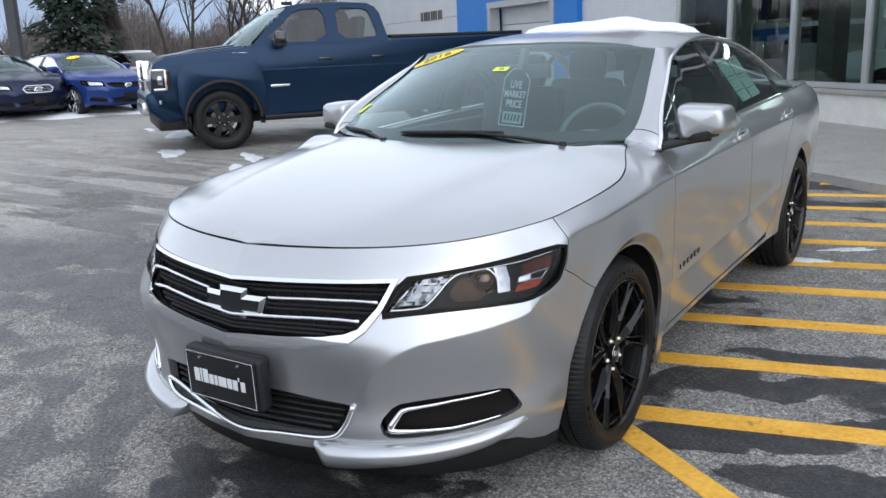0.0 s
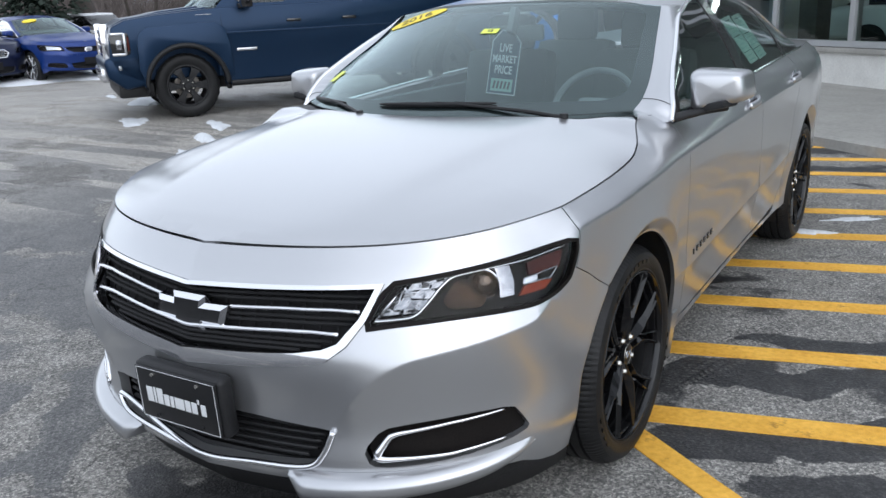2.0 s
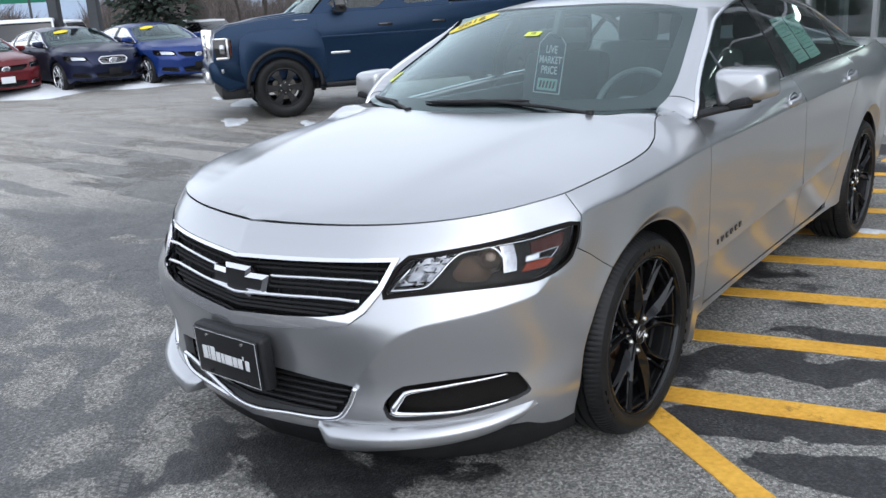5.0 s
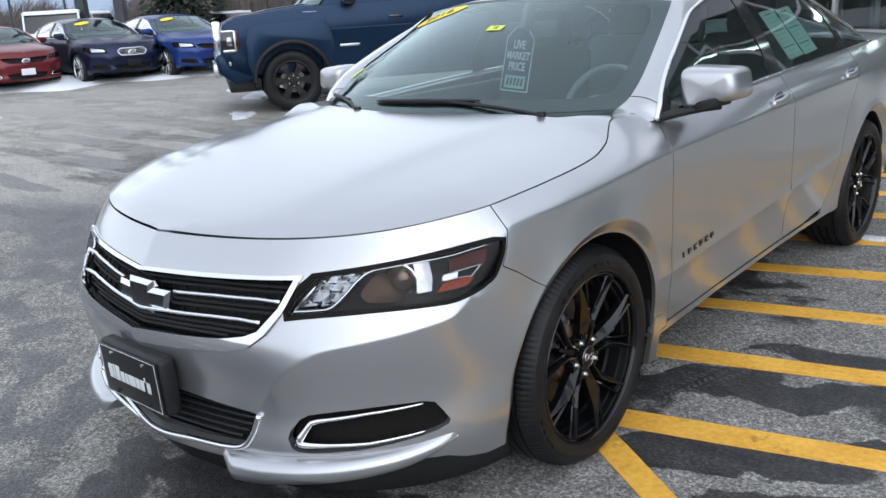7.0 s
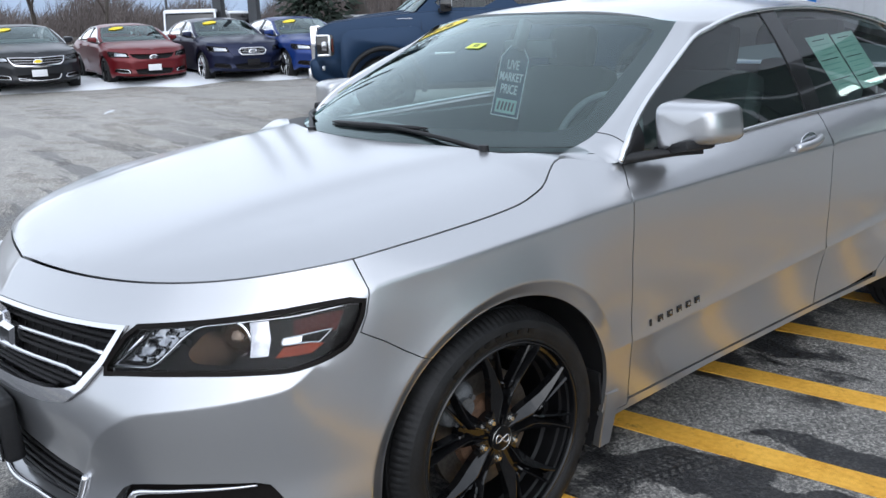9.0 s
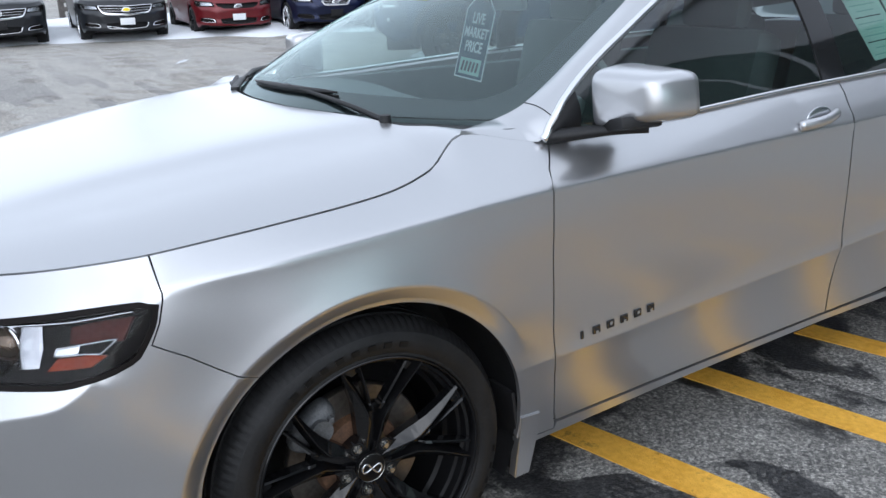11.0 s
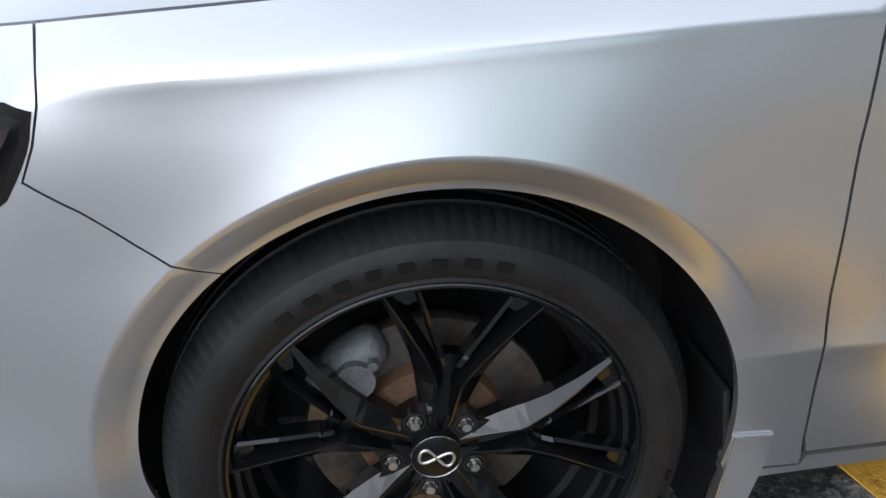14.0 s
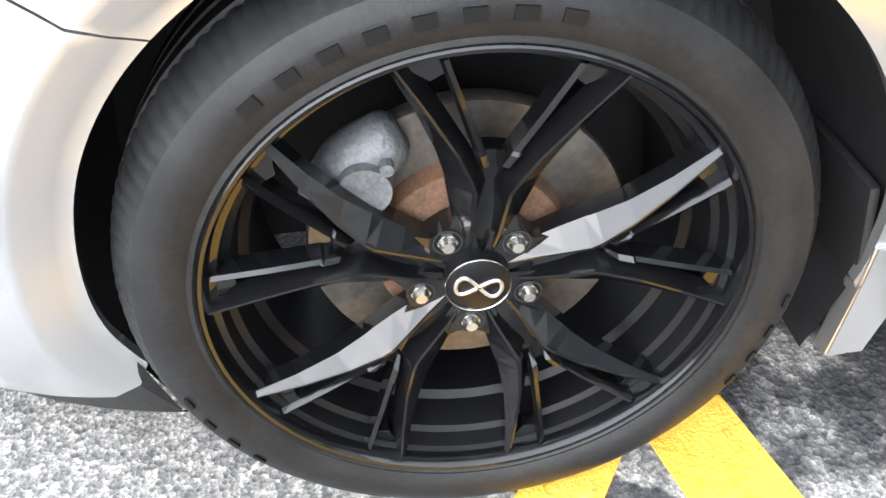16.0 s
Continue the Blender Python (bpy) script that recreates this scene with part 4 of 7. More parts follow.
def road_wheel(car, place, flip, tyre_r=0.355, fine=True, metal=WHEEL_BLACK, turn=0.0):
    """A five-way twin-blade alloy wheel with its tyre and brake; the axle runs along x, the outside is +x."""
    key = (tyre_r, fine, metal.name)
    steps = 360 if fine else 48
    k = tyre_r / 0.355
    if key not in WHEEL_DATA:
        made = []
        tread = [(.349, -.024)]
        for g in (-.045, -.085, -.125, -.165):
            tread += [(.352, g + .006), (.343, g + .004), (.343, g - .004), (.352, g - .006)]
        profile = [(.264, -.004), (.2685, .006), (.274, .0125), (.279, .0110), (.287, .0165), (.300, .0205), (.313, .0192), (.327, .0125), (.3365, .000), (.344, -.012)] + tread + [(.350, -.196), (.335, -.212), (.31, -.222), (.264, -.205)]
        verts, faces, n = [], [], len(profile)
        for q in range(steps):
            a = 2 * math.pi * q / steps
            for j, (r, h) in enumerate(profile):
                if fine and q % 3 == 0 and 8 <= j <= 11:
                    r -= 0.0022
                if fine and q % 3 == 1 and j in (9, 10):
                    h += 0.001
                verts.append((h, r * math.cos(a), r * math.sin(a)))
        for q in range(steps):
            q2 = (q + 1) % steps
            faces += [(q * n + j, q * n + j + 1, q2 * n + j + 1, q2 * n + j) for j in range(n - 1)]
        made.append(("tyre", verts, faces, RUBBER, True, "black low-profile rubber tyre"))
        spokes = [part_mesh for sector in range(5) for sg in (1, -1) for part_mesh in spoke_arm(82 + 72 * sector, sg)]
        WHEEL_DATA[key] = (made, spokes)
    made, spokes = WHEEL_DATA[key]
    rim = lathe("wheel", [(.268, .002), (.2715, .010), (.269, .0125), (.2655, .0115), (.262, .004), (.2605, -.008), (.254, -.011)], metal, car,
                "gloss black twin-spoke alloy wheel", 96 if fine else 40)
    rim.matrix_basis = pose(*place, 0, 0, (180 if flip else 0) + turn) @ Matrix.Diagonal((1, k, k, 1))
    lathe("barrel", [(.254, -.011), (.251, -.030), (.2435, -.034), (.238, -.072), (.228, -.078), (.224, -.20)], BARREL, rim, steps=96 if fine else 40)
    for name, v, f, m, sm, lb in made:
        t = raw(name, v, f, m, rim, lb)
        t.data.set_sharp_from_angle(angle=radians(24))
    for v, f in spokes:
        raw("spoke", v, f, metal, rim, smooth=False)
    lathe("hub", [(.001, -.036), (.046, -.036), (.066, -.040), (.070, -.046), (.068, -.09)], metal, rim, steps=40)
    if not fine:
        lathe("brake_disc", [(.05, -.08), (.155, -.08), (.155, -.10)], IRON, rim, steps=32)
        return rim
    lathe("centre_cap", [(.0005, -.010), (.030, -.011), (.0335, -.0135), (.034, -.034)], CAP_BLACK, rim, "gloss black cap with a small bright looped emblem", steps=48)
    lathe("cap_ring", [(.0331, -.0113), (.0335, -.0108), (.0339, -.0116)], STEEL, rim, steps=48)
    loop = [(-.0095, 0.0235 * math.sin(a), 0.0105 * math.sin(2 * a)) for a in np.linspace(0, 2 * math.pi, 49)[:-1]]
    c, s = math.cos(radians(-14)), math.sin(radians(-14))
    tube("emblem", [(x, y * c - z * s, y * s + z * c) for x, y, z in loop], 0.0027, SATIN, rim, sides=6, closed=True, normal=(1, 0, 0))
    for q in range(5):
        y, z = polar(.0585, -98 + 72 * q)
        lug_plate(rim, -98 + 72 * q, metal)
        lathe("lug_seat", [(.0150, -.0215), (.0135, -.0215), (.0128, -.042)], DARK, rim, steps=16, centre=(0, y, z))
        bm = bmesh.new()
        cylinder(bm, .0108, .0104, .020, (-.030, y, z), (0, 90, 0), 6)
        cylinder(bm, .0092, .0060, .008, (-.016, y, z), (0, 90, 0), 12)
        part("lug_nut", bm, STEEL, rim, "bright steel lug nut")
    lathe("brake_disc", [(.105, -.088), (.168, -.088), (.170, -.092), (.170, -.108), (.168, -.112), (.09, -.112)], IRON, rim, steps=72)
    lathe("disc_hat", [(.030, -.060), (.090, -.062), (.100, -.068), (.106, -.088)], RUST, rim, "rusty brown brake disc hat", steps=48)
    arc = [(-.078, *polar(.160, q)) for q in np.linspace(112, 156, 16)]
    tube("caliper", arc, np.interp(np.linspace(0, 1, 16), [0, .08, .5, .92, 1], [.018, .030, .036, .030, .018]), ALLOY, rim, "dusty cast grey brake caliper", sides=12)
    bm = bmesh.new()
    cylinder(bm, .030, .026, .05, (-.060, *polar(.150, 132)), (0, 90, 0), 24)
    part("caliper_piston", bm, ALLOY, rim, angle=40)
    for a in (120, 150):
        bm = bmesh.new()
        cylinder(bm, .007, .007, .02, (-.044, *polar(.155, a)), (0, 90, 0), 8)
        part("caliper_bolt", bm, ALLOY, rim)
    # raised marks on the sidewall
    for q, a in enumerate((126, 118.6, 111.4, 104.2, 97, 89.8, 82.4, 75.2)):
        pts, r0, r1, w = [], .2965, .3080, 1.75
        for r, aa in ((r0, a - w), (r1, a - w), (r1, a + w), (r0, a + w)):
            pts.append((.0226, *polar(r, aa)))
        v = pts + [(x - .006, y, z) for x, y, z in pts]
        raw("sidewall_mark", v, [(0, 1, 2, 3), (0, 4, 5, 1), (1, 5, 6, 2), (2, 6, 7, 3), (3, 7, 4, 0)], MARK_BLACK, rim, "raised black mark on the sidewall", smooth=False)
    for a in (196, 203, 210, 217, 330, 337, 344, 352):
        v = [(.0216, *polar(r, aa)) for r, aa in ((.314, a - 1.4), (.318, a - 1.4), (.318, a + 1.4), (.314, a + 1.4))]
        v = v + [(x - .006, y, z) for x, y, z in v]
        raw("sidewall_mark", v, [(0, 1, 2, 3), (0, 4, 5, 1), (1, 5, 6, 2), (2, 6, 7, 3), (3, 7, 4, 0)], MARK_BLACK, rim, smooth=False)
    return rim


def both(right):
    """An outline of the left half made whole across the middle of the nose."""
    right = [tuple(p) for p in right]
    return right + [(-s, z) for s, z in reversed(right) if s > 1e-6]


HEADLIGHT = [(.612, .817), (.70, .825), (.86, .8395), (1.03, .8555), (1.193, .872), (1.183, .83), (1.165, .797), (1.143, .764), (1.09, .742), (1.01, .7265), (.92, .7265), (.77, .7245), (.63, .717), (.535, .706)]
GRILLE = [(0, .797), (.215, .804), (.47, .8115), (.604, .816), (.552, .728), (.50, .668), (.445, .630), (.378, .616), (.20, .597), (0, .580)]
GRILLE_IN = [(0, .786), (.215, .792), (.45, .800), (.578, .804), (.535, .735), (.478, .675), (.436, .660), (.36, .648), (.20, .636), (0, .624)]
INTAKE = [(0, .445), (.20, .440), (.445, .424), (.415, .360), (.378, .322), (.18, .302), (0, .294)]
FOG = [(.523, .372), (.575, .432), (.66, .447), (.80, .459), (.935, .459), (.965, .42), (.985, .385), (.93, .366), (.766, .340), (.60, .325), (.54, .328)]
DOOR_FRONT = [(2.168, 1.042), (2.125, .99), (2.112, .942), (2.112, .797), (2.122, .594), (2.150, .34), (2.158, .300)]
DOOR_GAP = [(3.325, 1.088), (3.296, 1.03), (3.290, .90), (3.296, .70), (3.31, .50), (3.32, .335)]
DOOR_REAR = [(4.36, 1.112), (4.235, 1.0), (4.08, .83), (4.01, .62), (3.97, .45), (3.86, .36)]


def sedan(name, label, paint, hero=True, at=(0, 0, 0), turn=0.0, group="", stretch=(1, 1, 1), wheels=WHEEL_BLACK, nose_style="wide"):
    """A four-door saloon from its body surfaces: nose towards -y, its left side at +x, standing on z = 0."""
    car = thing(name, label, "car", group)
    h = 0.028 if hero else 0.075
    lines = flank_lines() if hero else ()
    # --- panels ---
    top = [(float(q), float(top_z(q)[0])) for q in np.linspace(0, 1.190, 26)]
    lower = [(1.23, .757), (1.283, .720), (1.32, .697)]
    arch_bump = circle_arc(ARCHES[0], 130, 195, 26)
    bottom = [(1.222, .225), (1.12, .225), (1.04, .245), (.97, .275), (.88, .285), (.82, .280), (.58, .262), (.36, .250), (.31, .26), (.15, .25), (0, .245)]
    outline = both(top + [(1.1985, .905), (1.2025, .885), (1.2015, .872), (1.190, .83), (1.172, .790)] + lower + arch_bump + bottom)
    holes = [both(GRILLE), both(INTAKE), rounded(HEADLIGHT, 1), rounded(FOG, 1)]
    holes += [[(-s, z) for s, z in reversed(list(map(tuple, k)))] for k in holes[2:4]]
    bumper = panel("front_bumper", nose, grown(outline, -0.0012), paint, car, h=h, holes=holes, hole_flange=0.03, lines=lines[10:20] if hero else ())
    edge = np.array(HOOD_EDGE)[:, :2]
    rear_x = np.linspace(.775, 0, 24)
    right = [tuple(p) for p in edge] + [(float(x), float(screen_base(x)) - 0.004) for x in rear_x]
    hood_line = right + [(-x, y) for x, y in reversed(right) if x > 1e-4]
    panel("hood", lambda x, y: np.c_[x, y, hood_z(x, y)], grown(hood_line, -0.0035), paint, car, h=h * 1.2, flange=0.02)
    for sx in (1, -1):
        tube("hood_seal", (HOOD_EDGE[106:-8] - (0, 0, .0085)) * (sx, 1, 1), .0030, DARK, car, "black rubber bonnet seal", sides=6)
    fender = [(float(q), float(top_z(q)[0])) for q in np.linspace(1.192, 2.165, 36)] + DOOR_FRONT + [(2.158, .285), (2.04, .285)]
    fender += [p for p in circle_arc(ARCHES[0], -8, 130, 60)] + [(1.32, .6975), (1.283, .7205), (1.23, .7575), (1.1725, .7905), (1.1908, .83), (1.2023, .872), (1.2033, .885), (1.1993, .905)]
    sill_f, sill_r = 0.308, 0.335
    front_door = DOOR_FRONT[:-1] + [(2.160, sill_f), (2.6, .320), (3.32, sill_r)] + DOOR_GAP[::-1] + [(float(q), float(top_z(q)[0])) for q in np.linspace(3.325, 2.168, 30)]
    rear_door = DOOR_GAP + [(3.6, .34)] + DOOR_REAR[::-1] + [(float(q), float(top_z(q)[0])) for q in np.linspace(4.36, 3.325, 26)]
    end_s = s_at(0, 4.14)
    quarter = DOOR_REAR + [(3.86, .31), (4.10, .31)] + circle_arc(ARCHES[1], 186, -10, 60) + [(5.0, .30), (5.5, .26), (end_s, .26)] + [(float(q), float(top_z(q)[0])) for q in np.linspace(end_s, 4.36, 40)]
    rocker = [(2.06, .2835), (2.06, .262), (2.6, .288), (3.32, .305), (4.10, .305), (4.10, .318), (3.86, .332), (3.32, .330), (2.6, .315), (2.165, .303), (2.158, .2835)]
    for mirror in (False, True):
        panel("front_fender", side, grown(fender, -0.0012), paint, car, h=h, mirror=mirror, lines=lines)
        door = panel("front_door", side, grown(front_door, -0.0028), paint, car, h=h * 1.4, mirror=mirror, lines=lines)
        rdoor = panel("rear_door", side, grown(rear_door, -0.0028), paint, car, h=h * 1.6, mirror=mirror, lines=lines)
        panel("rear_quarter", side, grown(quarter, -0.002), paint, car, h=h * 1.9, mirror=mirror, lines=lines)
        panel("sill_panel", side, grown(rocker, -0.002), paint, car, h=h * 1.6, mirror=mirror)
        sx = -1 if mirror else 1
        flip = np.array([sx, 1, 1])
        # windows, pillars and bright edging
        for nm, y0, y1, owner in (("window_glass", .64, 1.655, door), ("window_glass", 1.745, 2.70, rdoor), ("quarter_glass", 2.745, 3.15, car)):
            surface(nm, lambda u, v: far_side(side_window(u, .012 + v * .976) * flip, sx), 26, 8, SIDE_GLASS if hero else TRUCK_GLASS, owner, u=(y0, y1))
        for nm, y0, y1, lean in (("door_pillar", 1.640, 1.755, .0), ("rear_pillar_trim", 2.69, 2.75, .0)):
            surface(nm, lambda u, v: far_side((side_window(u, v) + (0.004, 0, 0)) * flip, sx), 6, 8, GLOSS_BLACK, car, u=(y0, y1), thick=.01)
        ys = np.concatenate([np.linspace(.527, .60, 14), np.linspace(.61, 3.18, 76)])
        tube("window_trim", far_side((upper_edge(ys) + (.004, 0, .0)) * flip, sx), .0105, CHROME, car, "bright chrome window edging", sides=8)
        tube("belt_trim", (belt_edge(ys[12:]) + (.006, 0, .004)) * flip, .0075, CHROME, car, "bright chrome belt moulding", sides=8)
        # pillar from the cowl to the roof
        def pillar(u, v):
            i = np.clip(np.round(u * 89).astype(int), 0, 89)
            a, b = PILLAR[i, 3:] + (0, -.002, .003), PILLAR[i, :3].copy()
            low = b[:, 1] < .515
            b[low] = belt_edge(b[low, 1]) - (.001, 0, .001)
            q = v[:, None]
            bow = (np.sin(np.pi * v) * np.clip(.75 + u, .75, 1))[:, None] * np.array([.006, -.003, .008])
            return far_side((a + (b - a) * q + bow) * flip, sx)
        surface("windscreen_pillar", pillar, 90, 9, paint, car, u=(0.0 if sx > 0 else .22, 1))
        if hero:
            v = np.linspace(0, 1, 12)
            tube("panel_joint", pillar(np.full(12, .285), v) + np.array([.0004, -.0006, .0006]) * flip, .0011, DARK, car, sides=5)
        surface("sail_panel", lambda u, v: far_side((side_window(u, v) + (.003, 0, 0)) * flip, sx), 10, 6, TRIM, car, "black plastic triangle behind the pillar", u=(.535, .655))
        # mirror
        mir = raw("door_mirror", *mirror_shell(), paint, car, "silver painted door mirror housing")
        mir.matrix_basis = Matrix.Diagonal((sx, 1, 1, 1))
        tube("mirror_foot", smooth_curve([(.842, .552, 1.052), (.885, .615, 1.060), (.945, .685, 1.070), (1.000, .735, 1.074)], 14), np.linspace(.030, .019, 14), TRIM, mir, "black mirror foot", sides=8, flat=.62)
        boxed("mirror_trim", TRIM, mir, (.15, .11, .030), (.955, .705, 1.082), (0, -13, -14), .010)
        boxed("turn_lamp", SATIN, mir, (.055, .03, .020), (1.030, .722, 1.104), (0, -14, 6), .008, "bright turn signal strip")
        # handles
        for y, owner in ((1.50, door), (2.48, rdoor)):
            zz = 1.003 if owner is door else 1.020
            s0 = float(np.interp(y, PLAN[150:700, 1], PLAN_S[150:700]))
            p = side(s0, zz)[0]
            bm = bmesh.new()
            bmesh.ops.create_uvsphere(bm, u_segments=20, v_segments=12, radius=1)
            for v in bm.verts:
                v.co = Vector((v.co.x * .006 + p[0] - .001, v.co.y * .060 + y + .02, v.co.z * .034 + zz))
            for v in bm.verts:
                v.co.x *= sx
            part("handle_cup", bm, SATIN if hero else paint, owner, smooth=True)
            pts = [(p[0] + .012 + .018 * math.sin(math.pi * q), y - .085 + .17 * q, zz - .012 + .02 * q) for q in np.linspace(0, 1, 16)]
            tube("door_handle", np.array(pts) * flip, .0125, paint, owner, "silver door handle", sides=10, flat=1.25)
    # --- roof, screens, boot ---
    def roof(u, v):
        yf = 1.028 + .115 * u * u
        y = yf + (2.72 - yf) * v
        e = upper_edge(np.maximum(y, 1.16))
        xe, ze = e[:, 0] - .004, e[:, 2] + .006
        zc = pchip([1.0, 1.25, 1.7, 2.1, 2.5, 2.8], [1.478, 1.512, 1.540, 1.537, 1.505, 1.455])(y)
        return np.c_[xe * u + .05 * np.minimum(u, 0), y, ze + (np.maximum(zc - ze, .02)) * (1 - np.abs(u) ** 3.2)]
    surface("roof", roof, 41, 40, paint, car, u=(-1, 1), thick=.012)

    def back_glass(u, v):
        e = upper_edge(2.72 + .40 * v)
        zt, zb = 1.462, 1.165
        w = e[:, 0] - .012
        z = zt + (zb - zt) * v
        return np.c_[w * u, 2.70 + .62 * v - .08 * u * u, z - .05 * u * u * (1 - v) + .02 * np.sin(np.pi * v)]
    surface("rear_window", back_glass, 20, 10, REAR_GLASS, car, u=(-.93, .93))
    for sx in (1, -1):
        def cpillar(u, v):
            y = 2.68 + .66 * u
            a = upper_edge(np.minimum(y, 3.2)) + np.c_[0 * y, np.maximum(y - 3.2, 0), -.15 * np.maximum(y - 3.2, 0)]
            b = back_glass(np.full_like(u, .93), u)
            q = v[:, None]
            return far_side((a + (b - a) * q + np.c_[.012 * np.sin(np.pi * v), 0 * v, .012 * np.sin(np.pi * v)]) * np.array([sx, 1, 1]), sx)
        surface("rear_pillar", cpillar, 20, 7, paint, car)

    def boot(u, v):
        y = 3.20 + .93 * v
        tail = int(np.argmax(PLAN[:, 1]))
        s0 = np.interp(y, PLAN[150:tail, 1], PLAN_S[150:tail])
        e = side(s0, top_z(s0))
        return np.c_[e[:, 0] * u, y, e[:, 2] + .03 * (1 - u ** 4) * (1 - .4 * v)]
    surface("boot_lid", boot, 21, 14, paint, car, u=(-1, 1))
    ws = surface("windscreen", lambda u, v: windscreen(u, v), 40, 22, WINDSCREEN, car, u=(-1, 1))
    # printed border under the glass
    for nm, (u0, u1), (v0, v1) in (("screen_border", (-1, 1), (0, .10)), ("screen_border", (-1, 1), (.955, 1.0)), ("screen_border", (-1, -.925), (.10, .955)), ("screen_border", (.925, 1), (.10, .955))):
        surface(nm, lambda u, v: windscreen(u, v) - (0, -.001, .004), 40, 12, BORDER, ws, "black printed glass border", u=(u0, u1), v=(v0, v1))
    for sx in (1, -1):
        for va, vb in ((.10, 1), (.955, -1)):
            q = np.linspace(0, 1, 9)
            fan = [(.925 * sx, va)] + [(sx * (.925 - .10 * (1 - math.sin(k * math.pi / 2))), va + vb * .12 * (1 - math.cos(k * math.pi / 2))) for k in q]
            p = windscreen(np.array([k[0] for k in fan]), np.array([k[1] for k in fan])) - (0, -.001, .004)
            raw("border_corner", p, [(0, i, i + 1) for i in range(1, 9)], BORDER, ws)
    xs = np.linspace(-.80, .80, 60)

    def cowl(u, v):
        x = .80 * u
        a, b = screen_base(x) - .02, windscreen(np.clip(u * 1.06, -1, 1), 0 * u)[:, 1] + .03
        return np.c_[x, a + (b - a) * v, 1.070 + .008 * np.sin(np.pi * v)]
    surface("cowl", cowl, 40, 6, TRIM, car, "black cowl panel", u=(-1, 1), thick=.01)
    # --- inside and below ---
    boxed("underbody", DARK, car, (1.24, 4.6, .50), (0, 1.5, .47), bevel=.05)
    boxed("front_core", DARK, car, (1.0, .50, .50), (0, -.46, .52), bevel=.10)
    for yc in ARCHES:
        for sx in (1, -1):
            a = np.radians(np.linspace(-25, 205, 36))
            ly, lz = yc + (ARCH_R + .010) * np.cos(a), AXLE_Z + (ARCH_R + .010) * np.sin(a)
            ls = np.interp(ly, PLAN[150:700, 1], PLAN_S[150:700])
            lx = side(ls, np.maximum(lz, .25))[:, 0] - .012
            v = [(sx * float(x), float(y), float(z)) for x, y, z in zip(lx, ly, lz)] + [(sx * .60, float(y), float(z)) for y, z in zip(ly, lz)]
            v += [(sx * .60, yc, AXLE_Z)]
            f = [(i, i + 1, 36 + i + 1, 36 + i) for i in range(35)] + [(36 + i, 36 + i + 1, 72) for i in range(35)]
            raw("wheel_liner", v, f, TRIM, car)
    if hero:
        cabin(car)
    else:
        boxed("cabin", CABIN, car, (1.2, 1.9, .25), (0, 1.75, 1.05), bevel=.06)
    front_parts(car, hero, nose_style, paint)
    # --- wheels ---
    for y in (ARCHES[0] - .012, ARCHES[1]):
        for sx in (1, -1):
            road_wheel(car, (sx * .911, y, AXLE_Z), sx < 0, tyre_r=.367, fine=hero and sx > 0, metal=wheels)
    if hero:
        for sx in (1, -1):
            bm = bmesh.new()
            x0 = float(side(2.06, .37)[0, 0]) + .004
            prof = [(.418, .362), (.482, .360), (.478, .30), (.462, .178), (.414, .176), (.420, .30)]
            front = [bm.verts.new((sx * (x0 - .10 * (.362 - z)), y, z)) for y, z in prof]
            rear = [bm.verts.new((sx * (x0 - .03 - .10 * (.362 - z)), y, z)) for y, z in prof]
            bm.faces.new(front)
            bm.faces.new(rear[::-1])
            for i in range(6):
                bm.faces.new((front[i], rear[i], rear[(i + 1) % 6], front[(i + 1) % 6]))
            bmesh.ops.bevel(bm, geom=list(bm.edges), offset=.003, segments=2, affect="EDGES")
            part("mud_flap", bm, paint, car, "silver moulded mud flap", angle=40)
            boxed("flap_inner", TRIM, car, (.20, .012, .26), (sx * .80, .425, .30), (8, 0, 0), .004)
    else:
        car.matrix_basis = pose(*at, 0, 0, turn) @ Matrix.Diagonal((*stretch, 1))
    return car


def mirror_shell():
    """The mirror housing: a rounded shell, flat at its back."""
    verts, faces, nu, nv = [], [], 28, 14
    for i in range(nu):
        a = 2 * math.pi * i / nu
        for j in range(nv + 1):
            b = math.pi / 2 * j / nv
            ca, sa = math.cos(a), math.sin(a)
            rx, rz = .104, .069
            p = 0.33
            x = rx * math.copysign(abs(ca) ** p, ca) * math.cos(b) ** .24
            z = rz * math.copysign(abs(sa) ** p, sa) * math.cos(b) ** .24
            y = -.130 * math.sin(b)
            x2 = x + .978 - z * .10
            z2 = z * (1 - .24 * x / rx) + 1.146 + x * .10
            verts.append((x2, y + .76 + .22 * (x2 - .86) , z2))
    n = nv + 1
    for i in range(nu):
        i2 = (i + 1) % nu
        faces += [(i * n + j, i * n + j + 1, i2 * n + j + 1, i2 * n + j) for j in range(nv)]
    faces.append(tuple(i * n for i in range(nu)))
    return verts, faces


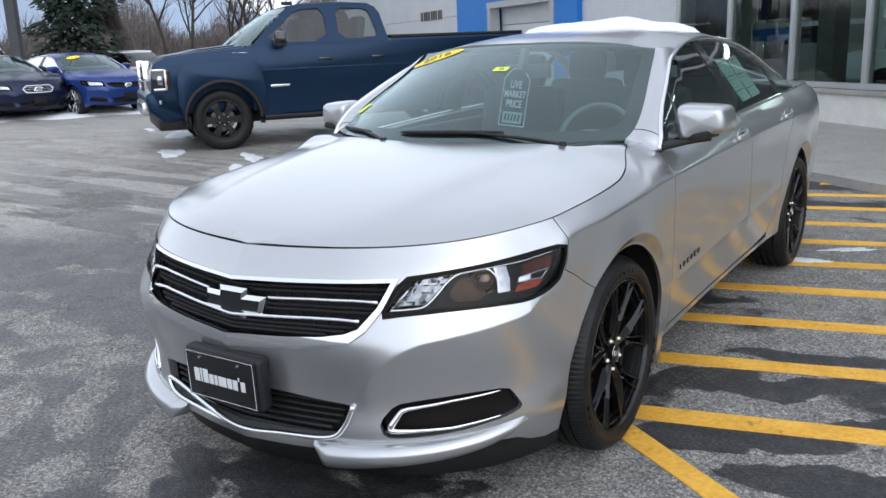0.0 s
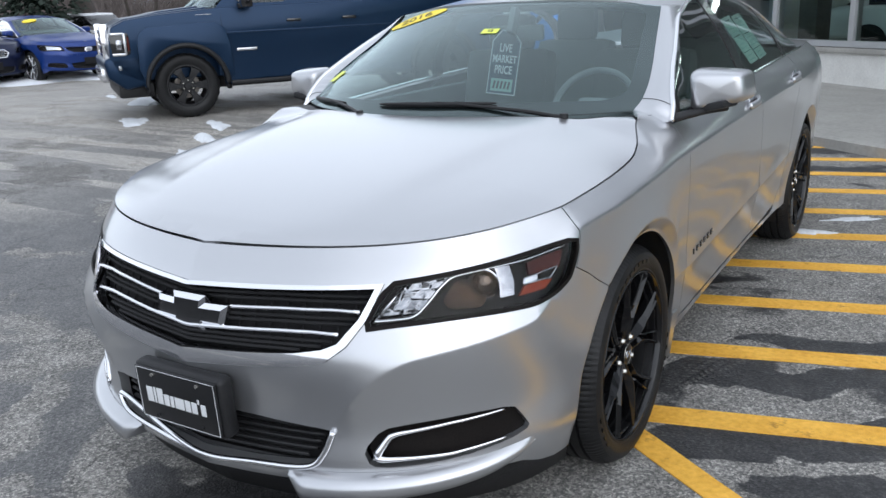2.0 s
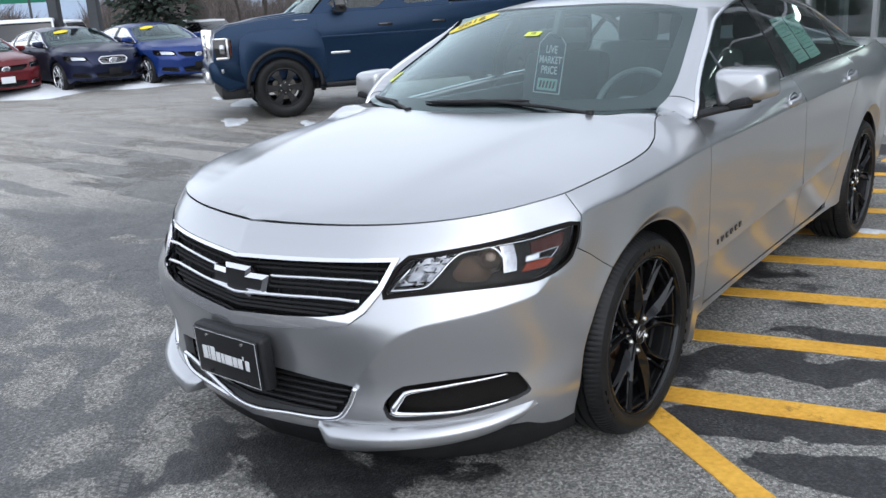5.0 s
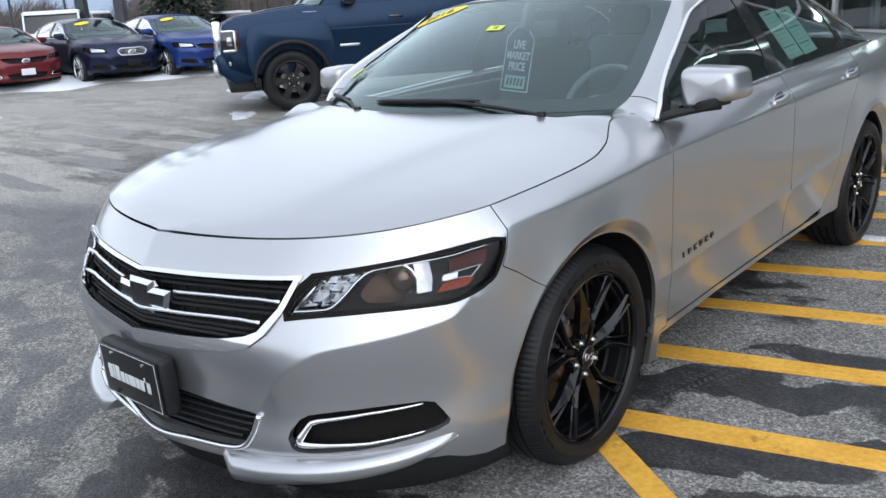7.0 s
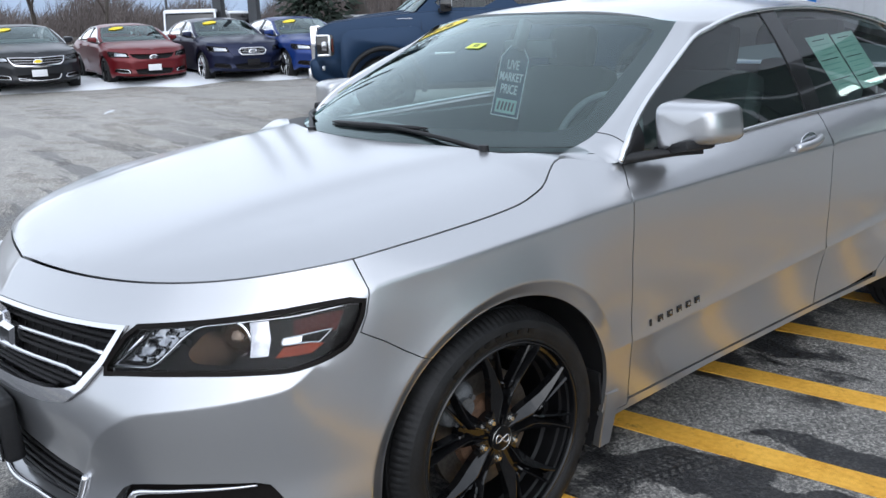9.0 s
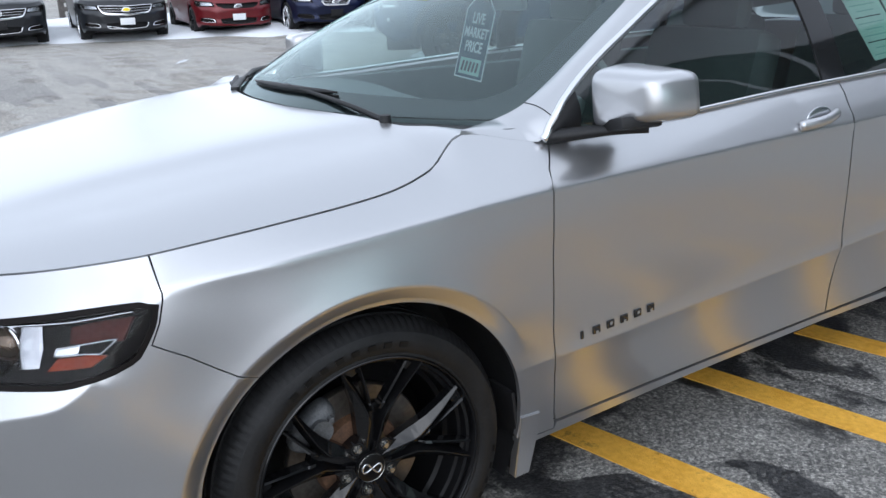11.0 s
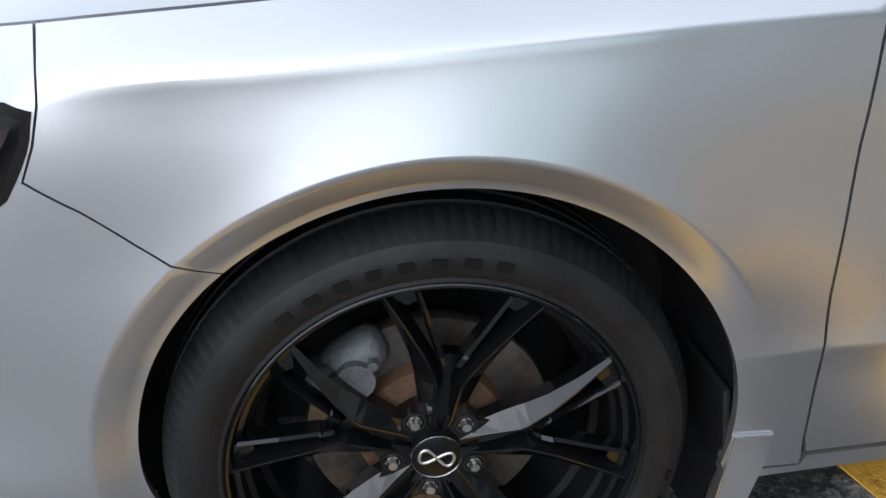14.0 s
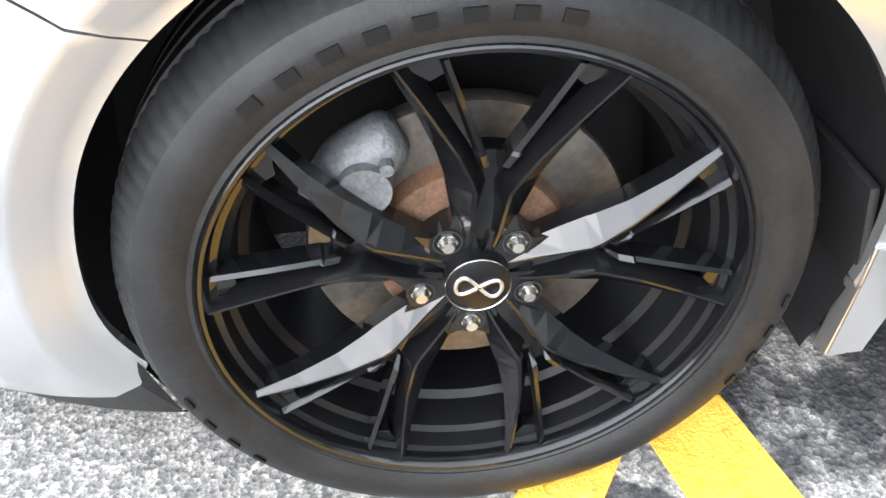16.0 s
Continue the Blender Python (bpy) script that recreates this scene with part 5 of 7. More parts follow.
def front_parts(car, hero, style, paint):
    """Grille, lamps, intakes and plate."""
    back = lambda d: (lambda s, z: nose(s, z) - np.c_[np.sign(s) * 0, 0 * s - d, 0 * s])
    ring_out, ring_in = both(GRILLE), both(GRILLE_IN)
    hh = .03 if hero else .08
    grille = panel("grille", back(.055), grown(ring_out, .01), DARK, car, "black slatted grille with chrome bars and surround", h=hh * 1.5, flange=0)
    bars = ((.743, .751, .535), (.688, .697, .478))
    edging, band = CHROME, "bright chrome grille surround"
    if style == "hexagon":
        ring_in, edging, band = both([(0, .795), (.27, .795), (.345, .725), (.27, .640), (0, .636)]), paint, "painted panel round the grille"
        bars = ((.757, .757, .29), (.718, .718, .33), (.678, .678, .29))
        loop = nose(*np.array(dense(ring_in, .05)).T) + (0, -.012, 0)
        tube("grille_frame", loop, .016, CHROME, grille, "bright chrome grille frame", sides=6, closed=True)
    elif style in ("slim", "low"):
        ring_in, edging, band = both([(0, .775), (.42, .792), (.55, .795), (.47, .715), (.34, .665), (0, .655)]), paint, "painted panel round the grille"
        bars = ((.780, .792, .50),) if style == "low" else ()
    panel("grille_surround", nose, grown(ring_out, -.001), edging, grille, band, h=hh * .6, holes=[ring_in], out=.010, flange=.03)
    for z0, z1, reach in bars:
        s = np.linspace(-reach, reach, 50)
        z = z0 + (z1 - z0) * np.abs(s) / reach
        z = z - .010 * np.clip(1 - np.abs(s) / .30, 0, 1)
        p = nose(s, z)
        p[:, 1] += .016 * np.clip((reach - np.abs(s)) / .08, 0, 1) + .002
        tube("grille_bar", p, .0078, CHROME, grille, "chrome grille bar", sides=8, flat=.75)
    if hero:
        for z0 in (.778, .765, .725, .712, .670, .657, .645):
            r = float(np.interp(z0, [.64, .66, .735, .804], [.33, .43, .53, .57]))
            s = np.linspace(-r, r, 40)
            p = nose(s, z0 + .004 * np.abs(s) - .010 * np.clip(1 - np.abs(s) / .3, 0, 1))
            p[:, 1] += .026
            tube("grille_slat", p, .0045, DARK, grille, sides=6)
        for x in np.linspace(-.5, .5, 21):
            zt, zb = .80, float(np.interp(abs(x), [0, .36, .44, .52], [.625, .648, .675, .74]))
            p = nose(np.full(2, x), np.array([zb, zt - .01]))
            p[:, 1] += .04
            tube("grille_rib", p, .003, DARK, grille, sides=5)
    # emblem: a plain slanted cross, black with a bright edge
    w = .132 if hero else .09
    cross = np.array([(-w + .006, -.019), (-.046, -.019), (-.052, -.040), (.044, -.040), (.050, -.019), (w - .020, -.019), (w - .006, .019), (.050, .019), (.056, .040), (-.040, .040), (-.046, .019), (-w + .020, .019)])

    def emblem(scale, y, depth=.012):
        c = grown(cross, scale)
        front = [(x, y - .005 * (1 - abs(x) / .14) + .10 * x * x * 4, .7135 + z) for x, z in c]
        v = front + [(x, yy + depth, z) for x, yy, z in front]
        n = len(c)
        return v, [tuple(range(n))] + [(i, (i + 1) % n, n + (i + 1) % n, n + i) for i in range(n)]
    rim_out, rim_in, n = grown(cross, .013), grown(cross, -.001), len(cross)
    bowed = lambda c2, y: [(x, y - .005 * (1 - abs(x) / .14) + .40 * x * x, .7135 + z) for x, z in c2]
    v = bowed(rim_out, -.985) + bowed(rim_out, -1.004) + bowed(rim_in, -1.0125) + bowed(rim_in, -1.000)
    f = [(k * n + i, k * n + (i + 1) % n, (k + 1) * n + (i + 1) % n, (k + 1) * n + i) for k in range(3) for i in range(n)]
    em = raw("emblem", v, f, CHROME, grille, "black cross-shaped emblem with a chrome edge", smooth=False)
    v, f = emblem(-.001, -1.0075)
    raw("emblem_face", v, f, YELLOW_CARD if style == "gold" else (TRIM if hero else SATIN), em, smooth=False)
    # lower intake with a bright lip
    intake = panel("lower_intake", back(.06), grown(both(INTAKE), .01), DARK, car, "black lower intake with a chrome lip", h=hh * 1.5, flange=0)
    lip = [(-s, z) for s, z in reversed(INTAKE[2:])][:-1] + [(s, z) for s, z in reversed(INTAKE[2:])][:]
    s = np.array([p[0] for p in lip])
    z = np.array([p[1] for p in lip])
    path = smooth_curve(nose(s, z), 90)
    path[:, 1] -= .004
    bright = hero or style in ("gold", "dark")
    tube("intake_lip", path, .009, CHROME if bright else TRIM, intake, "strip under the intake", sides=8)
    if hero:
        for z0 in (.415, .395, .375, .355, .335):
            r = float(np.interp(z0, [.33, .36, .42], [.34, .38, .41]))
            s = np.linspace(-r, r, 30)
            p = nose(s, np.full(30, z0))
            p[:, 1] += .03
            tube("intake_slat", p, .006, TRIM, intake, sides=6)
    for sx in (1, -1):
        fl = np.array([sx, 1, 1])
        fog = panel("fog_recess", back(.04), grown(rounded(FOG, 1), .01), LAMP_DARK, car, "black mesh recess with a chrome frame", h=hh, flange=0, mirror=sx < 0)
        ring = [(.905, .450), (.75, .436), (.615, .417), (.592, .410), (.548, .350), (.575, .346), (.75, .352), (.905, .371)]
        ring = np.array(ring)
        run = np.r_[0, np.cumsum(np.linalg.norm(np.diff(ring, axis=0), axis=1))]
        q = np.linspace(0, run[-1], 70)
        p = side(np.interp(q, run, ring[:, 0]), np.interp(q, run, ring[:, 1]))
        p += np.c_[0 * p[:, 0], np.full(70, .006), 0 * p[:, 0]]
        tube("fog_trim", p * fl, np.interp(np.linspace(0, 1, 70), [0, .35, .5, .65, 1], [.0030, .006, .012, .006, .0030]), CHROME if bright or style == "slim" else TRIM, fog, "chrome fog recess frame", sides=8)
        # headlight
        hl = panel("headlight", lambda s, z: side(s, z) - .0, rounded(HEADLIGHT, 1), LENS, car, "clear headlight over a dark housing", h=hh * .9, out=-.003, flange=0, mirror=sx < 0)

        def deep(d):
            return lambda s, z: side(s, z) + np.c_[-.3 * d + 0 * s, d + 0 * s, 0 * s]
        panel("housing", deep(.045), grown(rounded(HEADLIGHT, 1), .004), LAMP_DARK, hl, "gloss black lamp housing", h=hh, flange=0, mirror=sx < 0)
        frame_ring = grown(rounded(HEADLIGHT, 1), .0035)
        panel("lamp_seal", side, frame_ring, LAMP_DARK, hl, h=hh * .6, holes=[grown(rounded(HEADLIGHT, 1), -.007)], out=.0012, flange=.02, mirror=sx < 0)
        if not hero:
            panel("reflector", deep(.02), [(.60, .74), (.66, .81), (.98, .835), (.93, .748)], SATIN, hl, h=.05, flange=.02, mirror=sx < 0)
            continue
        refl = [(.580, .733), (.655, .803), (.70, .812), (.778, .818), (.738, .785), (.704, .752), (.672, .738)]

        def facets(s, z):
            """Reflector cells, each tilted its own way."""
            a, b = (s - .56 - .9 * (z - .72)) / .030, (z - .72) / .024
            i, j = np.floor(a), np.floor(b)
            ta, tb = np.sin(i * 12.9 + j * 78.2), np.sin(i * 39.3 + j * 11.1)
            d = .026 + .008 * (ta * (a - i - .5) + tb * (b - j - .5))
            return side(s, z) + np.c_[-.3 * d, d, 0 * s]
        panel("reflector", facets, refl, LAMP_FACET, hl, "bright faceted reflector", h=.006, flange=.02, mirror=sx < 0)
        bar = side([.566, .610, .652], [.724, .764, .803])
        tube("lamp_trim", (bar + (-.003, .010, 0)) * fl, .0048, CHROME, hl, "bright chrome lamp moulding", sides=6)
        curve = smooth_curve([(.566, .725), (.633, .729), (.677, .735), (.720, .768), (.752, .797), (.788, .818), (.85, .826), (.915, .831), (1.03, .838), (1.14, .853)], 60)
        tube("lamp_trim", (side(curve[:, 0], curve[:, 1]) + (-.004, .010, 0)) * fl, np.interp(np.arange(60), [0, 25, 35, 59], [.0055, .0042, .0030, .0022]), CHROME, hl, "thin chrome lamp moulding", sides=6)
        c = side(.868, .790)[0] + (-.012, .026, 0)
        d = Vector((.50, -.86, .05)).normalized()
        m = d.to_track_quat("X", "Z").to_matrix().to_4x4()
        m.translation = Vector(c)
        mm = Matrix.Diagonal((sx, 1, 1, 1)) @ m
        # bowl and lens carry the warm glow in their colour
        bowl = panel("projector_bowl", lambda s, z: side(s, z) + np.c_[-.012 - 0 * s, .020 + .020 * np.clip(1 - ((s - .82) / .07) ** 2 - ((z - .77) / .05) ** 2, 0, 1), 0 * s], rounded([(.752, .762), (.772, .737), (.850, .734), (.872, .752), (.860, .80), (.812, .808), (.785, .80)], 2), GLOW_BOWL, hl, "reflector bowl coloured for a warm glow", h=.008, flange=.01, mirror=sx < 0)
        for nm, prof, mat, lb in (("projector", [(.0005, .020), (.012, .0185), (.024, .013), (.033, .004), (.037, -.012)], GLOW_LENS, "round projector lens with a warm glow painted in"),
                                  ("projector_ring", [(.0365, -.002), (.0385, .003), (.0415, .001), (.0425, -.010)], CHROME, "thin chrome projector ring"),
                                  ("projector_shroud", [(.042, -.004), (.047, -.008), (.050, -.03)], LAMP_DARK, "")):
            ob = lathe(nm, prof, mat, hl, lb, steps=36)
            ob.matrix_basis = mm
        bend = lambda s, z: side(s, z) + np.c_[-.004 + 0 * s, .010 + 5.0 * (s - .925) ** 2 + 1.5 * (z - .80) ** 2, 0 * s]
        panel("lamp_block", bend, [(.908, .756), (.916, .79), (.911, .829), (.954, .831), (.957, .792), (.949, .758)], LAMP_CHROME, hl, "chrome divider band", h=.006, flange=.012, mirror=sx < 0)
        panel("side_reflector", facets_at(.018), [(1.006, .798), (1.010, .826), (1.06, .834), (1.128, .842), (1.105, .800)], DEEP_RED, hl, "dark red side reflector", h=.008, flange=.01, mirror=sx < 0)
        panel("side_reflector", facets_at(.016), [(.963, .752), (.984, .773), (1.045, .778), (1.075, .775), (1.045, .757)], AMBER, hl, "amber side reflector", h=.008, flange=.01, mirror=sx < 0)
        mark = dense([(.985, .779), (.992, .793), (1.055, .800), (1.106, .806), (1.072, .780), (1.047, .782)], .008)
        tube("lamp_mark", (side(mark[:, 0], mark[:, 1]) + (-.004, .008, 0)) * fl, .0022, SATIN, hl, sides=6, closed=True)
        panel("lamp_mark_fill", deep(.009), [(.986, .780), (.992, .792), (1.035, .797), (1.03, .784)], SATIN, hl, h=.01, flange=.01, mirror=sx < 0)
    if hero:
        # spoiler lip
        for sx in (1, -1):
            s = np.linspace(.30, 1.01, 60)
            zt = pchip([.30, .42, .60, .80, .95, 1.01], [.297, .300, .309, .325, .343, .350])(s)
            zb = pchip([.30, .36, .60, .80, .95, 1.01], [.285, .232, .252, .275, .312, .346])(s)
            out = pchip([.30, .36, .55, .80, .95, 1.01], [.006, .045, .050, .036, .014, -.004])(s)
            pt, pb = side(s, zt + .006), side(s, zb)
            nx, ny = np.interp(s, PLAN_S, PLAN_N[:, 0]), np.interp(s, PLAN_S, PLAN_N[:, 1])
            nrm = np.c_[nx, ny, 0 * nx]
            mid = side(s, zt - .012) + nrm * out[:, None]
            low = np.c_[np.interp(s, PLAN_S, PLAN[:, 0]), np.interp(s, PLAN_S, PLAN[:, 1]), zb] + nrm * (out[:, None] * .75)
            und = side(s, zb - .004) - nrm * .03
            rows = np.stack([pt, pt + (mid - pt) * .5 + (0, 0, .004), mid, (mid + low) / 2 + nrm * .004, low, und], 1)
            v = rows.reshape(-1, 3) * (sx, 1, 1)
            f = [(i * 6 + k, (i + 1) * 6 + k, (i + 1) * 6 + k + 1, i * 6 + k + 1) for i in range(59) for k in range(5)]
            raw("bumper_lip", v, [x if sx < 0 else x[::-1] for x in f], paint, car, "silver lower bumper lip")
        s = np.linspace(-1.2, 1.2, 80)
        zb = np.full(80, .205)
        a = nose(s, np.full(80, .295)) * (.978, 1, 1) + (0, .022, 0)
        b = nose(s, zb) * (.97, 1, 1)
        b[:, 2] = .150
        b[:, 1] += .05
        v = np.stack([a + (0, .01, .02), a + (0, .004, 0), b, b + (0, .02, 0)], 1).reshape(-1, 3)
        f = [(i * 4 + k, (i + 1) * 4 + k, (i + 1) * 4 + k + 1, i * 4 + k + 1) for i in range(79) for k in range(3)]
        raw("air_dam", v, f, TRIM, car, "black plastic air dam")
        plate(car)
    else:
        boxed("plate", WHITE_PAINT if style in ("slim", "gold") else TRIM, car, (.30, .012, .15), (0, -1.03, .46), bevel=.003)


def facets_at(depth):
    """A ribbed lamp surface lying behind the body's skin."""
    def at(s, z):
        q = np.abs(((s / .012) % 1) - .5)
        d = depth + .0015 * q
        return side(s, z) + np.c_[-.3 * d, d, 0 * s]
    return at


def plate(car):
    """The dealer's plate on its black holder: lettering shown as plain bars."""
    p = thing("licence_plate", "black dealer plate with pale lettering bars on a plastic holder", "plate")
    p.matrix_basis = pose(-.004, -1.078, .474, 2, 0, 0)
    boxed("plate_holder", TRIM, p, (.342, .052, .178), (0, .028, 0), bevel=.018, segments=3)
    boxed("plate_face", PLATE_BLACK, p, (.318, .006, .160), (0, -.002, 0), bevel=.0025)
    for x, y, sx, sy in ((0, .0765, .306, .0009), (0, -.0765, .306, .0009), (-.1525, 0, .0009, .152), (.1525, 0, .0009, .152)):
        boxed("border_line", PLATE_TEXT, p, (sx, .002, sy), (x, -.0055, y))
    x = -.122
    for w, hh, drop in ((.024, .046, 0), (.008, .048, .001), (.023, .048, .001), (.021, .034, -.006), (.014, .034, -.006), (.036, .034, -.006), (.021, .034, -.006), (.021, .034, -.006), (.006, .014, .016), (.019, .034, -.006)):
        boxed("letter_bar", PLATE_TEXT, p, (w, .002, hh), (x + w / 2, -.0058, drop - .002), bevel=.0009)
        x += w + .0045
    for x, z in ((-.088, .062), (.088, .062), (-.088, -.064), (.088, -.064)):
        bm = bmesh.new()
        cylinder(bm, .006, .005, .006, (x, -.007, z), (90, 0, 0), 12)
        part("plate_screw", bm, STEEL if z > 0 else TRIM, p)
    return p


def cabin(car):
    """Dashboard, wheel, seats and lining, as seen through the glass."""
    def dash(u, v):
        x = .70 * u
        y = screen_base(x) + .10 + .62 * v - .10 * u * u * v
        return np.c_[x, y, 1.045 + .012 * np.sin(np.pi * v) - .05 * v ** 3 + .02 * np.exp(-((u - .5) / .25) ** 2) * v]
    surface("dashboard", dash, 24, 12, CABIN, car, u=(-1, 1), thick=.12)
    boxed("cabin_floor", CABIN, car, (1.36, 2.7, .06), (0, 1.9, .50), bevel=.02)
    for sx in (1, -1):
        boxed("door_lining", CABIN, car, (.05, 2.5, .50), (sx * .77, 1.85, .80), (0, -4 * sx, 0), .02)
    a = np.linspace(0, 2 * math.pi, 41)[:-1]
    c, s = math.cos(radians(62)), math.sin(radians(62))
    w = tube("steering_wheel", [(.37 + .185 * math.cos(q), 1.00 + .185 * math.sin(q) * c, 1.015 + .185 * math.sin(q) * s) for q in a], .014, CABIN, car, "black steering wheel", sides=8, closed=True, normal=(0, -s, c))
    boxed("steering_hub", CABIN, w, (.15, .06, .12), (.37, 1.0, 1.01), (-28, 0, 0), .03)
    for x, y in ((.37, 1.62), (-.37, 1.62), (.37, 2.50), (-.37, 2.50)):
        seat = boxed("seat_back", CABIN_CLOTH, car, (.50, .15, .62), (x, y, .93), (-14, 0, 0), .06, "dark cloth seat")
        boxed("seat_cushion", CABIN_CLOTH, seat, (.50, .50, .16), (x, y - .28, .62), (4, 0, 0), .06)
        boxed("head_rest", CABIN_CLOTH, seat, (.26, .09, .19), (x, y + .075, 1.32), (-8, 0, 0), .045)
    def headliner(u, v):
        y = 1.10 + 1.6 * v
        e = upper_edge(np.maximum(y, 1.16))
        return np.c_[(e[:, 0] - .03) * u, y, e[:, 2] - .01 + .05 * (1 - u ** 4)]
    surface("headliner", headliner, 14, 14, CABIN, car, u=(-1, 1))
    m = boxed("rear_mirror", CABIN, car, (.24, .035, .07), (.0, 1.03, 1.345), (8, 0, 8), .015, "black interior mirror")
    boxed("mirror_stalk", CABIN, m, (.03, .05, .12), (0, .985, 1.40), (-25, 0, 0), .008)


HERO = sedan("silver_saloon_car", "silver four-door saloon with black wheels and snow on its roof", SILVER)


# things on and in the car
def hang_tag():
    t = thing("price_tag", "dark blue hang tag with white lettering behind the windscreen", "price tag")
    t.matrix_basis = pose(-.035, .955, 1.222, 78, 6, 10)
    w, hgt = .135, .285
    out = [(-w / 2, -hgt / 2), (w / 2, -hgt / 2), (w / 2, hgt / 2 - .05), (w / 2 - .04, hgt / 2), (-w / 2 + .04, hgt / 2), (-w / 2, hgt / 2 - .05)]
    def slab(poly, z0, z1, mat, nm):
        n = len(poly)
        v = [(x, y, z1) for x, y in poly] + [(x, y, z0) for x, y in poly]
        raw(nm, v, [tuple(range(n)), tuple(range(2 * n - 1, n - 1, -1))] + [(i, n + i, n + (i + 1) % n, (i + 1) % n) for i in range(n)], mat, t, smooth=False)
    slab(out, -.001, .0, TAG_WHITE, "tag_edge")
    slab(grown(out, -.005), .0004, .0010, TAG_BLUE, "tag_face")
    slab([(-.050, -.128), (.050, -.128), (.050, -.072), (-.050, -.072)], .0014, .0018, TAG_GREEN, "price_field")
    for k, (txt, size) in enumerate((("LIVE", .036), ("MARKET", .033), ("PRICE", .036))):
        lettering("tag_lettering", txt, size * .97, (0, .062 - .048 * k, .0024), pose(0, .062 - .048 * k, .0024) @ Matrix.Diagonal((.92, 1.45, 1, 1)), TAG_WHITE, t)
    for k in range(5):
        boxed("price_bar", INK, t, (.009, .034, .0008), (-.034 + .017 * k, -.100, .0024), (0, 0, -8), .0)
    return t


hang_tag()


def on_screen(u, v, lift=.003):
    """Place and turn of something stuck to the windscreen."""
    uu, vv = np.array([u]), np.array([v])
    p = windscreen(uu, vv)[0]
    ex = (windscreen(uu + .02, vv) - windscreen(uu - .02, vv))[0]
    ey = (windscreen(uu, vv + .02) - windscreen(uu, vv - .02))[0]
    x = Vector(ex).normalized()
    z = x.cross(Vector(ey)).normalized()
    y = z.cross(x)
    m = Matrix((x, y, z)).transposed().to_4x4()
    m.translation = Vector(p) + z * lift
    return m


def year_decal():
    """An oval sheet and its number, both following the curve of the glass."""
    d = thing("year_decal", "yellow oval windscreen decal with the year", "decal")
    u0, v0 = -.755, .885
    ct, st = math.cos(radians(27)), math.sin(radians(27))

    def lay(x, y, z):
        x, y = x * ct - y * st, x * st + y * ct
        u, v = u0 + x / .70, v0 + y / .95
        p = windscreen(u, v)
        n = np.cross(windscreen(u + .01, v) - windscreen(u - .01, v), windscreen(u, v + .01) - windscreen(u, v - .01))
        n /= np.linalg.norm(n, axis=1)[:, None]
        return p + n * z[:, None]
    rings = np.linspace(0, 1, 8)
    a = np.linspace(0, 2 * math.pi, 49)[:-1]
    rr, aa = np.meshgrid(rings, a, indexing="ij")
    x, y = (rr * .172 * np.cos(aa)).ravel(), (rr * .058 * np.sin(aa)).ravel()
    n = 48
    f = [(i * n + k, (i + 1) * n + k, (i + 1) * n + (k + 1) % n, i * n + (k + 1) % n) for i in range(7) for k in range(n)]
    raw("decal_sheet", lay(x, y, np.full(len(x), .003)), f, YELLOW_CARD, d)
    num = lettering("decal_number", "2016", .085, (0, 0, 0), (0, 0, 0), DECAL_INK, d)
    num.matrix_basis = Matrix()
    co = np.array([tuple(v.co) for v in num.data.vertices])
    for v, q in zip(num.data.vertices, lay(co[:, 0] * 1.12, co[:, 1], .0042 + co[:, 2])):
        v.co = Vector(q)
    for (u, v, w, hh, txt) in ((.055, .655, .075, .045, "12"), (-.91, .265, .07, .075, "")):
        s = thing("inspection_sticker", "small lime inspection sticker on the windscreen", "sticker")
        s.matrix_basis = on_screen(u, v)
        boxed("sticker_sheet", LIME, s, (w, hh, .0008))
        if txt:
            lettering("sticker_number", txt, .028, (0, 0, .0012), (0, 0, 0), INK, s)


year_decal()


def window_papers():
    """Two sheets taped inside the rear side window."""
    for k, (y, z, w, hh) in enumerate(((2.04, 1.255, .20, .27), (2.25, 1.262, .20, .265))):
        b = belt_edge(np.array([y]))[0]
        p = thing("window_sheet", "pale green printed sheet inside the rear door glass", "paper", "sheets in the rear window")
        x = float(side_window(np.array([y]), np.array([.45]))[0, 0]) - .016
        p.matrix_basis = pose(x, y, z - .01, 0, -35, 0) @ pose(0, 0, 0, 90, 0, 90) @ pose(0, 0, 0, 0, 0, 4)
        boxed("sheet", PAPER, p, (w, hh, .001))
        for r in range(11):
            boxed("print_line", INK if r % 4 == 0 else TAG_GREEN, p, (w * (.75 if r % 3 else .5), .004, .0006), (-.01, hh * .42 - r * .023, .0012))


window_papers()


def badge():
    """Six raised letter blocks on the front door."""
    b = thing("door_badge", "row of six black raised letter blocks on the door", "badge")
    for k in range(6):
        y = .598 + .0485 * k
        z = .551 + .0175 * k / 5
        s0 = float(np.interp(y, PLAN[150:700, 1], PLAN_S[150:700]))
        p = side(s0, z)[0]
        w = .009 if k == 0 else .025
        bl = boxed("letter_block", GLOSS_BLACK, b, (.006, w, .022), (p[0] + .002, y, z), (4, 0, 0), .0022)
        if k:
            boxed("letter_slot", SILVER, bl, (.0064, w * .34, .008), (p[0] + .0022, y + .001, z - (.007 if k in (1, 3, 5) else -.002)), (4, 0, 0))


badge()


